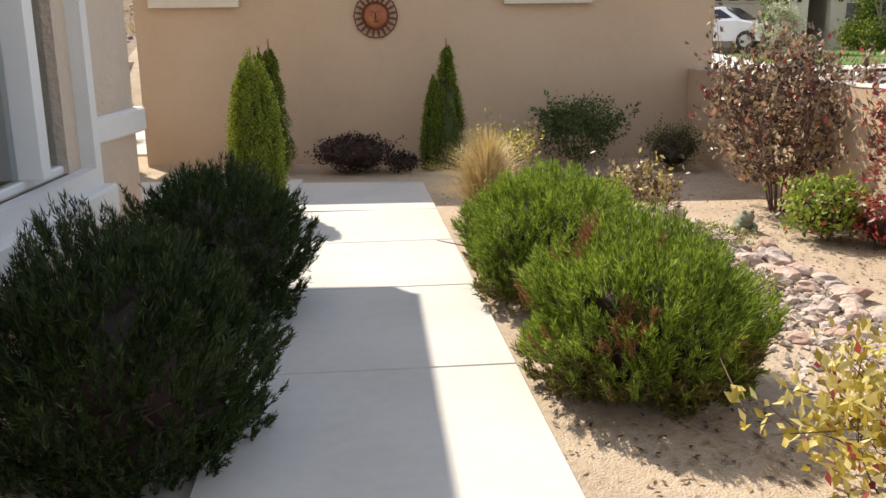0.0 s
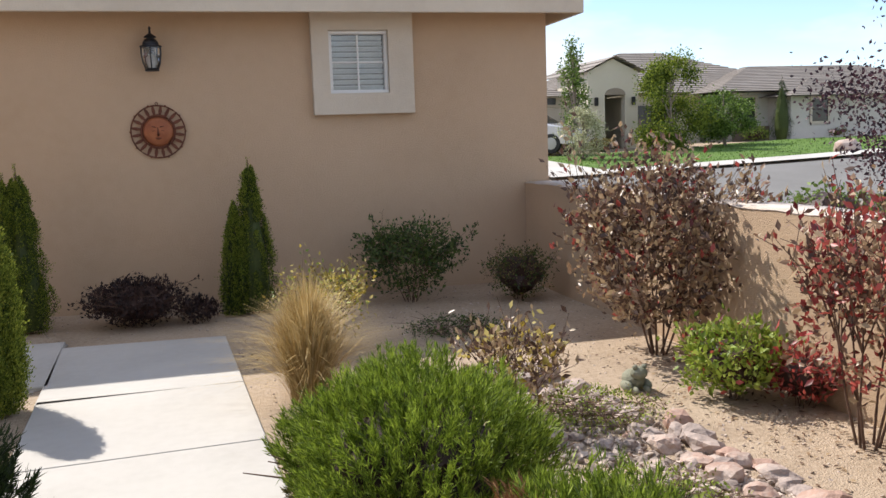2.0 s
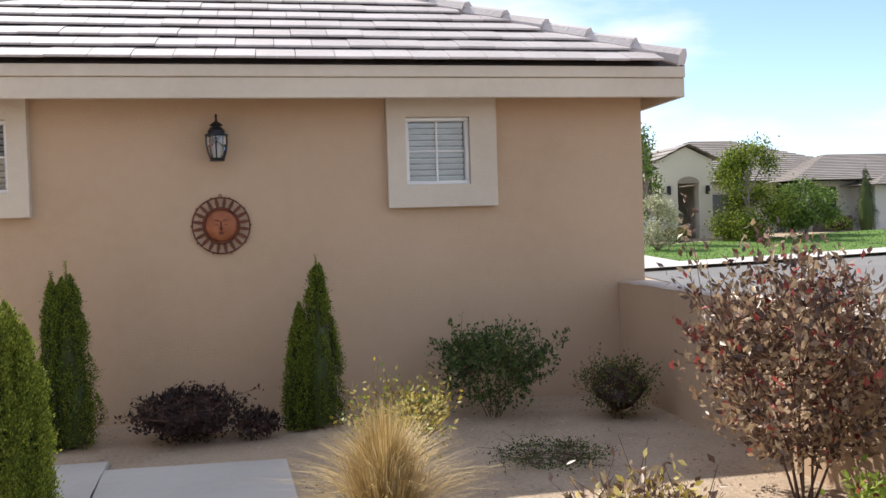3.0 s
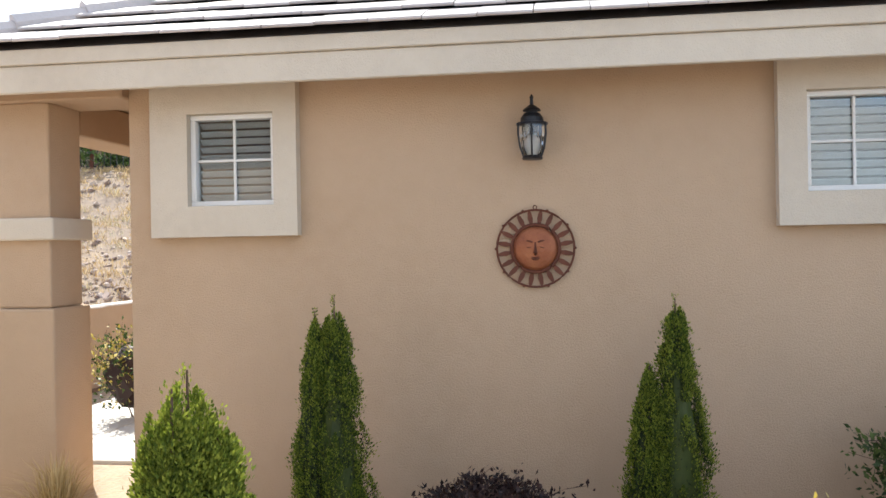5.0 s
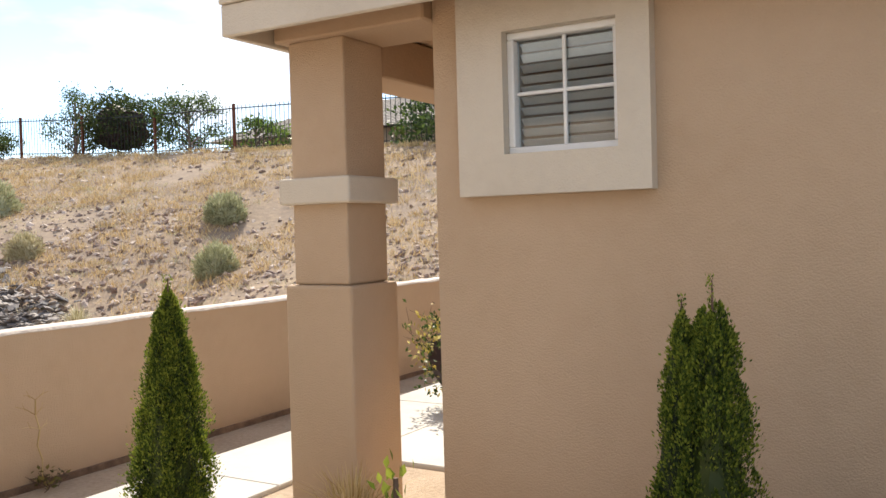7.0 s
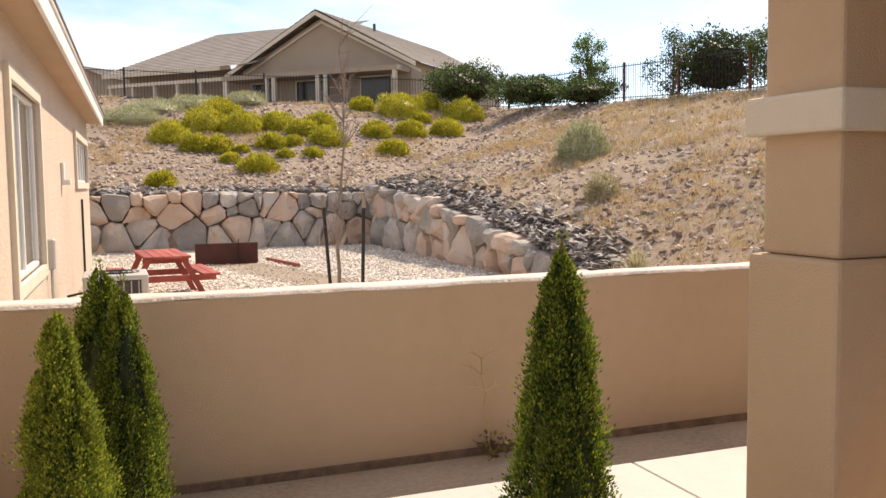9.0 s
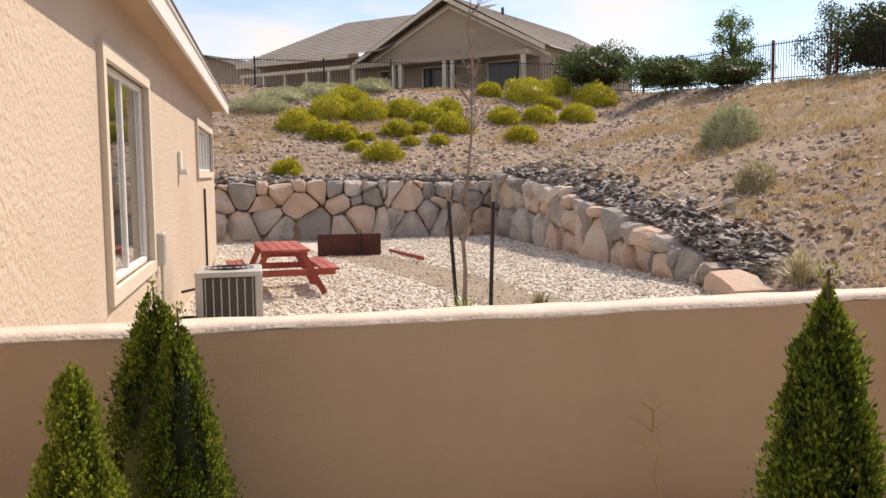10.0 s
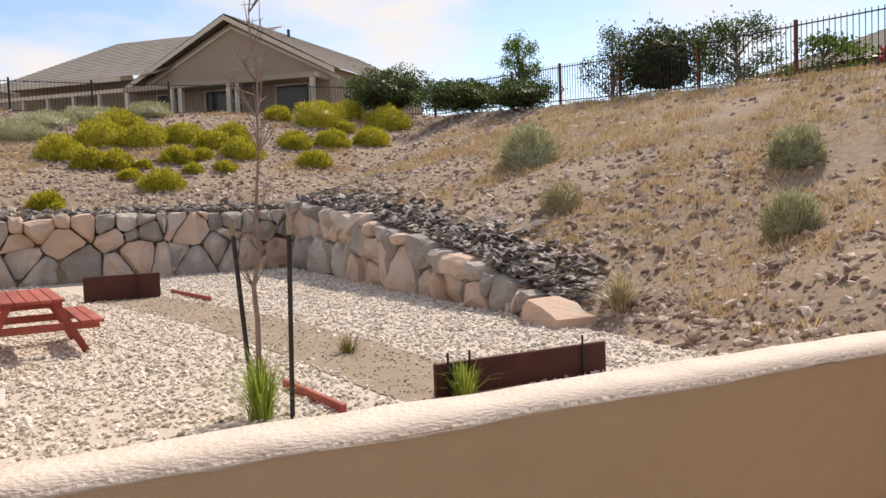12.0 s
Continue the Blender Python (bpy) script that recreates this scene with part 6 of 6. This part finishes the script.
course_slope(bm, (UX - 13.0, 3.0, 8.0), (UX + 1.0, 3.0, 8.0), (UX - 6.0, 6.4, 11.25), (UX - 6.0, 6.4, 11.25))
part("roof", bm, TILE_FAR, up_house, "grey tile hip roof over the long wing")
part("fascia", boxes((UX + 1.0, 3.0, 7.78, UX + 1.08, 11.8, 8.0)), TRIM, up_house)
bm = bmesh.new()
course_slope(bm, (-60, -5.4, 8.1), (UX - 1.4, -5.4, 8.1), (UX - 1.4, -2.6, 9.4), (-60, -2.6, 9.4))
course_slope(bm, (UX - 1.4, 1.6, 8.1), (-60, 3.4, 8.1), (-60, -2.6, 9.4), (UX - 1.4, -2.6, 9.4))
part("roof", bm, TILE_FAR, up_house, "small grey tile gable over the end bay")
bm = bmesh.new()
tri = [bm.verts.new(p) for p in ((UX - 2.0, -4.8, 8.152), (UX - 2.0, 1.2, 8.152), (UX - 2.0, -2.6, 9.3))]
fc = bm.faces.new(tri)
ex = bmesh.ops.extrude_face_region(bm, geom=[fc])
bmesh.ops.translate(bm, vec=(-0.3, 0, 0), verts=[v for v in ex["geom"] if isinstance(v, bmesh.types.BMVert)])
part("gable", bm, TAUPE_WALL, up_house)
part("wall", boxes((-58, -4.8, UZ, UX - 2.0, 3.39, 8.15)), TAUPE_WALL, up_house)
for ya, yb, za, zb in ((11.9, 18.0, 7.53, 10.65), (24.0, 18.0, 7.53, 10.65)):
    for inset, wdt in ((0.72, 0.24), (0.05, 0.14)):
        bm = bmesh.new()
        A, B = Vector((UX + inset, ya, za - (0.0 if inset > 0.5 else 0.35))), Vector((UX + inset, yb, zb - (0.0 if inset > 0.5 else 0.45)))
        q = [bm.verts.new(p) for p in (A, B, B - Vector((0, 0, wdt)), A - Vector((0, 0, wdt)))]
        fc = bm.faces.new(q)
        ex = bmesh.ops.extrude_face_region(bm, geom=[fc])
        bmesh.ops.translate(bm, vec=(0.05, 0, 0), verts=[g for g in ex["geom"] if isinstance(g, bmesh.types.BMVert)])
        part("bargeboard", bm, TRIM, up_house)
part("porch_beam", boxes((UX + 0.1, 12.4, 7.05, UX + 1.7, 23.4, 7.3)), TAUPE_WALL, up_house)
for y in (12.6, 15.3, 15.8, 18.6, 19.1, 23.2):
    part("porch_post", boxes((UX + 1.45, y - 0.11, UZ - 0.2, UX + 1.67, y + 0.11, 7.05), bevel=0.02), TRIM, up_house)
part("porch_beam", boxes((UX + 0.6, 3.2, 7.2, UX + 0.9, 12.2, 7.4)), TRIM, up_house)
for k in range(6):
    y = 3.4 + k * 1.7
    part("porch_post", boxes((UX + 0.64, y - 0.08, UZ - 0.2, UX + 0.86, y + 0.08, 7.2), bevel=0.015), TRIM, up_house)
for ya, yb in ((13.3, 14.9), (16.3, 18.0), (20.4, 22.2)):
    far_window(up_house, UX, ya, UZ + 0.1, UX, yb, 6.95, "+x", "door")
for ya, yb in ((7.2, 8.2), (9.4, 10.4), (4.6, 5.6), (-3.2, -1.8)):
    far_window(up_house, UX - (0.8 if ya > 2.5 else 2.0), ya, UZ + 0.4, UX - 2.4, yb, 6.5, "+x")
for x, y, z, hh in ((-50.0, 6.2, 9.6, 0.6), (-52.0, 11.2, 10.6, 0.6), (-50.5, 18.9, 10.2, 0.5)):
    part("roof_vent", tube(bmesh.new(), [(x, y, z - 0.6), (x, y, z + hh)], 0.09, 8), AC_DARK, up_house, "dark metal vent pipe")

up_house.matrix_world = Matrix.Translation((-48.4, 18.9, 0.4)) @ pose(0, 0, 0, 0, 0, -44) @ Matrix.Translation((46, -18, 0))

# distant house behind the fence, right of the terrace
red_house = root("crest_house", (0, 0, 0), "low house with a red-brown tile roof beyond the fence", "house")
part("wall", boxes((-30.0, 38, 3.8, -11.0, 45, 6.1)), TAUPE_WALL, red_house)
part("roof", hip_roof(bmesh.new(), -31.0, 37, -10.0, 46, 6.05, 1.9), TILE_FAR, red_house)

# ---- street and houses across it ----
def draped(name, x0, y0, x1, y1, mat_, lift, label, n=14):
    """A sheet laid over the land."""
    bm = bmesh.new()
    v = [[bm.verts.new((x0 + (x1 - x0) * i / n, y0 + (y1 - y0) * j / n, ground_z(max(4.8, x0 + (x1 - x0) * i / n), y0 + (y1 - y0) * j / n) + lift)) for i in range(n + 1)] for j in range(n + 1)]
    for j in range(n):
        for i in range(n):
            bm.faces.new((v[j][i], v[j][i + 1], v[j + 1][i + 1], v[j + 1][i]))
    return tagged(part(name, bm, mat_, smooth=True), label, name, kind="structure")


draped("road", 9.0, 13.5, 60.0, 21.5, ASPHALT, 0.02, "grey asphalt residential street")
draped("kerb", 9.0, 21.5, 60.0, 22.6, CONCRETE, 0.10, "pale concrete kerb and pavement across the street")
draped("lawn", 11.0, 22.6, 17.5, 28.5, LAWN, 0.05, "bright green front lawn")
draped("lawn", 17.6, 22.6, 27.0, 29.0, LAWN, 0.05, "bright green front lawn across the street")
draped("driveway", 27.0, 22.6, 33.0, 31.0, CONCRETE, 0.06, "pale concrete driveway")
draped("driveway", 6.0, 22.6, 11.0, 31.0, CONCRETE, 0.06, "pale concrete driveway")
n = 5200
xx, yy = np.random.default_rng(3).uniform([11, 22.7], [27, 28.6], (n, 2)).T
zz = np.array([ground_z(a, b) + 0.05 for a, b in zip(xx, yy)])
gr = np.random.default_rng(4)
tagged(link_mesh("lawn_grass", leaf_mesh("lawn_grass", np.stack([xx, yy, zz], 1), np.stack([gr.normal(0, 0.4, n), gr.normal(0, 0.4, n), np.ones(n)], 1), 0.05, 0.025), L_GRASS), "short mown grass of the lawns", "grass", kind="stuff")

FZ = 0.9
cream = root("cream_house", (0, 0, 0), "cream stucco house with an arched entry and grey tile roof", "house")
part("wall", boxes((8.2, 32.0, FZ - 0.6, 14.0, 40, 2.9), (14.0, 33.4, FZ - 0.6, 20.2, 41, 2.9)), CREAM_WALL, cream)
part("entry_wall", wall_with_openings(bmesh.new(), 1.95, 2.75, 0.35, [(0.65, 0, 1.45, 1.95)], Matrix.Translation((14.05, 30.6, FZ))), CREAM_WALL, cream)
part("entry_wall", boxes((14.05, 30.96, FZ, 14.3, 33.4, FZ + 2.75), (15.75, 30.96, FZ, 16.0, 33.4, FZ + 2.75), (14.3, 33.3, FZ, 15.75, 33.38, FZ + 2.75)), CREAM_WALL, cream)
bm = bmesh.new()
tri = [bm.verts.new(p) for p in ((14.05, 30.6, FZ + 2.752), (16.0, 30.6, FZ + 2.752), (15.02, 30.6, FZ + 3.2))]
fc = bm.faces.new(tri)
ex = bmesh.ops.extrude_face_region(bm, geom=[fc])
bmesh.ops.translate(bm, vec=(0, 0.3, 0), verts=[g for g in ex["geom"] if isinstance(g, bmesh.types.BMVert)])
part("entry_gable", bm, CREAM_WALL, cream)
bm = bmesh.new()
arch = [(0.8 * math.cos(math.pi * k / 10) / 2, 0.24 * math.sin(math.pi * k / 10)) for k in range(11)]
fc = bm.faces.new([bm.verts.new((15.1 + x, 30.56, FZ + 1.93 + z)) for x, z in arch])
ex = bmesh.ops.extrude_face_region(bm, geom=[fc])
bmesh.ops.translate(bm, vec=(0, 0.06, 0), verts=[g for g in ex["geom"] if isinstance(g, bmesh.types.BMVert)])
part("entry_arch", bm, TAUPE_WALL, cream, "arched head of the entry")
bm = bmesh.new()
course_slope(bm, (13.85, 35, FZ + 2.72), (13.85, 30.35, FZ + 2.72), (15.02, 30.35, FZ + 3.27), (15.02, 35, FZ + 3.27))
course_slope(bm, (16.2, 30.35, FZ + 2.72), (16.2, 35, FZ + 2.72), (15.02, 35, FZ + 3.27), (15.02, 30.35, FZ + 3.27))
part("roof", bm, TILE_FAR, cream, "small gable roof over the entry")
part("roof", hip_roof(bmesh.new(), 7.6, 31.4, 14.3, 38.6, 2.85, 1.0), TILE_FAR, cream)
part("roof", hip_roof(bmesh.new(), 13.8, 32.8, 26.0, 43.2, 2.95, 2.05), TILE_FAR, cream, "large grey tile hip roof")
gd = new("garage_door")
gd.parent = cream
for k in range(4):
    part("panel", boxes((9.6, 31.93, FZ + 0.02 + k * 0.52, 13.6, 31.99, FZ + 0.50 + k * 0.52), bevel=0.015), TRIM, gd)
for k in range(6):
    part("pane", boxes((9.9 + k * 0.62, 31.90, FZ + 1.68, 10.25 + k * 0.62, 31.935, FZ + 1.92)), DARK_PANE, gd)
far_window(cream, 17.4, 33.4, 1.5, 18.4, 33.4, 2.5, "-y")
far_window(cream, 14.5, 33.28, FZ + 0.05, 15.5, 33.28, FZ + 1.9, "-y", "door")
for x in (14.35, 15.8):
    part("wall_lamp", boxes((x - 0.06, 30.48, FZ + 1.55, x + 0.06, 30.6, FZ + 1.85), bevel=0.02), IRON, cream)

grey = root("grey_house", (0, 0, 0), "grey stucco house with stone wainscot and grey tile roof", "house")
part("wall", boxes((20.6, 31.6, FZ - 0.6, 34, 40, 2.85), (22.1, 30.2, FZ - 0.6, 34, 31.59, 2.6)), GREY_WALL, grey)
part("wainscot", boxes((20.5, 31.45, FZ - 0.5, 22.09, 31.59, FZ + 0.65), bevel=0.02), STONE_FACE, grey, "brown stone veneer wainscot")
part("roof", hip_roof(bmesh.new(), 19.3, 30.8, 33.0, 39.2, 2.85, 1.25), TILE_FAR, grey)
part("roof", hip_roof(bmesh.new(), 21.7, 29.6, 34.8, 36.0, 2.6, 0.85), TILE_FAR, grey)
far_window(grey, 20.95, 31.6, FZ + 0.75, 21.5, 31.6, FZ + 1.75, "-y")
far_window(grey, 23.0, 30.2, FZ + 0.75, 23.7, 30.2, FZ + 1.6, "-y")
gd = new("garage_door")
gd.parent = grey
for k in range(4):
    part("panel", boxes((27.0, 30.13, FZ + 0.02 + k * 0.52, 31.5, 30.19, FZ + 0.50 + k * 0.52), bevel=0.015), TRIM, gd)

# trees and shrubs across the street
g = lambda x, y: ground_z(x, y) - 0.05
crown_tree("slender_tree", 12.6, 28.6, g(12.6, 28.6), 3.7, 1.0, 0.6, 301, L_GREEN, 3000, 0.09, "slender upright green tree before the cream house")
crown_tree("viburnum", 12.05, 26.6, g(12.05, 26.6), 1.6, 1.5, 0.1, 302, L_SAGE, 3400, 0.07, "grey-green round shrub by the drive", "shrub")
crown_tree("pine_tree", 16.0, 28.2, g(16.0, 28.2), 3.25, 2.3, 0.15, 303, L_TUJA, 15000, 0.09, "bushy green pine before the cream house", squash=1.05)
crown_tree("ash_tree", 18.1, 28.3, g(18.1, 28.3), 2.2, 2.0, 0.4, 304, L_GREEN, 8000, 0.09, "light green round tree on the lawn")
arborvitae(21.35, 29.7, 2.45, 0.85, 305, L_TUJA_DARK, "tall dark green columnar cypress before the grey house", n=6000, z=g(21.35, 29.7))
crown_tree("plum_tree", 7.9, 8.3, g(7.9, 8.3), 3.3, 2.5, 0.9, 306, L_PLUM, 16000, 0.05, "purple-leaved plum tree beyond the low wall")
for k, (x, y, h, w, lf) in enumerate(((6.4, 13.0, 0.75, 1.3, L_GREEN), (9.5, 12.2, 0.7, 1.6, L_GREEN), (11.0, 12.5, 0.5, 1.2, L_OLIVE), (6.2, 15.2, 0.5, 1.0, L_GREEN), (16.0, 29.6, 0.7, 1.2, L_GREEN), (14.2, 29.8, 0.5, 1.0, L_OLIVE), (20.8, 30.4, 0.55, 1.0, L_LIME), (24.2, 30.5, 0.5, 1.2, L_OLIVE), (12.2, 29.6, 0.6, 1.0, L_YELLOW))):
    leafy_shrub("border_shrub", x, y, h, w, 320 + k, [(lf, 1.0, "leaves")], 700, 0.09, "low green border shrub along the street", z=g(x, y), open_=0.2, group="border shrubs across the street")
for k, (x, y) in enumerate(((18.6, 22.9), (22.4, 22.9))):
    ob = link_mesh("lawn_boulder", rock_mesh("lawn_boulder", 60 + k, 0.6, 0.4, 2), CREEK)
    ob.matrix_world = pose(x, y, g(x, y) + 0.22, 0, 0, 40 * k) @ Matrix.Diagonal((0.9, 0.7, 0.8, 1))
    tagged(ob, "grey boulder at the lawn's edge", "boulder")


# parked car
def car(m):
    r = root("parked_car", m, "silver sedan parked on the driveway", "car")
    bm = bmesh.new()
    side = [(-2.2, 0.35), (-2.25, 0.7), (-2.1, 0.95), (-1.45, 1.0), (-0.85, 1.4), (0.5, 1.43), (1.2, 1.0), (2.05, 0.82), (2.22, 0.6), (2.2, 0.32)]
    rings = []
    for y, k in ((-0.88, 0.94), (-0.8, 1.0), (0.8, 1.0), (0.88, 0.94)):
        rings.append([bm.verts.new((x * k, y * (1 if z < 1.02 else 0.8), 0.3 + (z - 0.3) * (1 if abs(y) < 0.85 else 0.96))) for x, z in side])
    for lo, hi in zip(rings, rings[1:]):
        for k in range(len(side)):
            bm.faces.new((lo[k], lo[(k + 1) % len(side)], hi[(k + 1) % len(side)], hi[k]))
    bm.faces.new(rings[0][::-1])
    bm.faces.new(rings[-1])
    part("body", bm, CARPAINT, r, smooth=False)
    for s in (-1, 1):
        bm = bmesh.new()
        q = [bm.verts.new((x, s * (0.72 if z > 1.2 else 0.835), z)) for x, z in ((-1.35, 1.02), (-0.82, 1.33), (0.45, 1.35), (1.0, 1.02))]
        fc = bm.faces.new(q)
        ex = bmesh.ops.extrude_face_region(bm, geom=[fc])
        bmesh.ops.translate(bm, vec=(0, s * 0.02, 0), verts=[v for v in ex["geom"] if isinstance(v, bmesh.types.BMVert)])
        part("side_window", bm, DARK_PANE, r)
    for x, z0, x1, z1 in ((1.16, 1.03, 0.56, 1.4), (-1.43, 1.03, -0.92, 1.37)):
        bm = bmesh.new()
        d = 0.03 if x > 0 else -0.03
        q = [bm.verts.new(p) for p in ((x + d, -0.7, z0), (x + d, 0.7, z0), (x1 + d, 0.62, z1), (x1 + d, -0.62, z1))]
        fc = bm.faces.new(q)
        ex = bmesh.ops.extrude_face_region(bm, geom=[fc])
        bmesh.ops.translate(bm, vec=(d * 0.4, 0, 0.015), verts=[v for v in ex["geom"] if isinstance(v, bmesh.types.BMVert)])
        part("windscreen", bm, DARK_PANE, r)
    for x in (-1.35, 1.4):
        for s in (-1, 1):
            w_ = part("wheel", lathe(bmesh.new(), [(0.2, -0.1), (0.31, -0.1), (0.33, -0.07), (0.33, 0.07), (0.31, 0.1), (0.2, 0.1)], 20, Matrix.Translation((x, s * 0.8, 0.33)) @ pose(0, 0, 0, 90)), RUBBER, r)
            part("rim", lathe(bmesh.new(), [(0.05, -0.115), (0.19, -0.105), (0.2, 0.105), (0.05, 0.115)], 16, Matrix.Translation((x, s * 0.8, 0.33)) @ pose(0, 0, 0, 90)), AC_METAL, w_)
    for s in (-1, 1):
        part("headlight", boxes((2.1, s * 0.62 - 0.14, 0.6, 2.2, s * 0.62 + 0.14, 0.74), bevel=0.03), VINYL, r)
        part("tail_light", boxes((-2.24, s * 0.68 - 0.12, 0.7, -2.16, s * 0.68 + 0.12, 0.86), bevel=0.02), RUST, r)
    return r


car(pose(11.35, 30.3, ground_z(11.35, 30.3) + 0.06, 0, 0, -40))
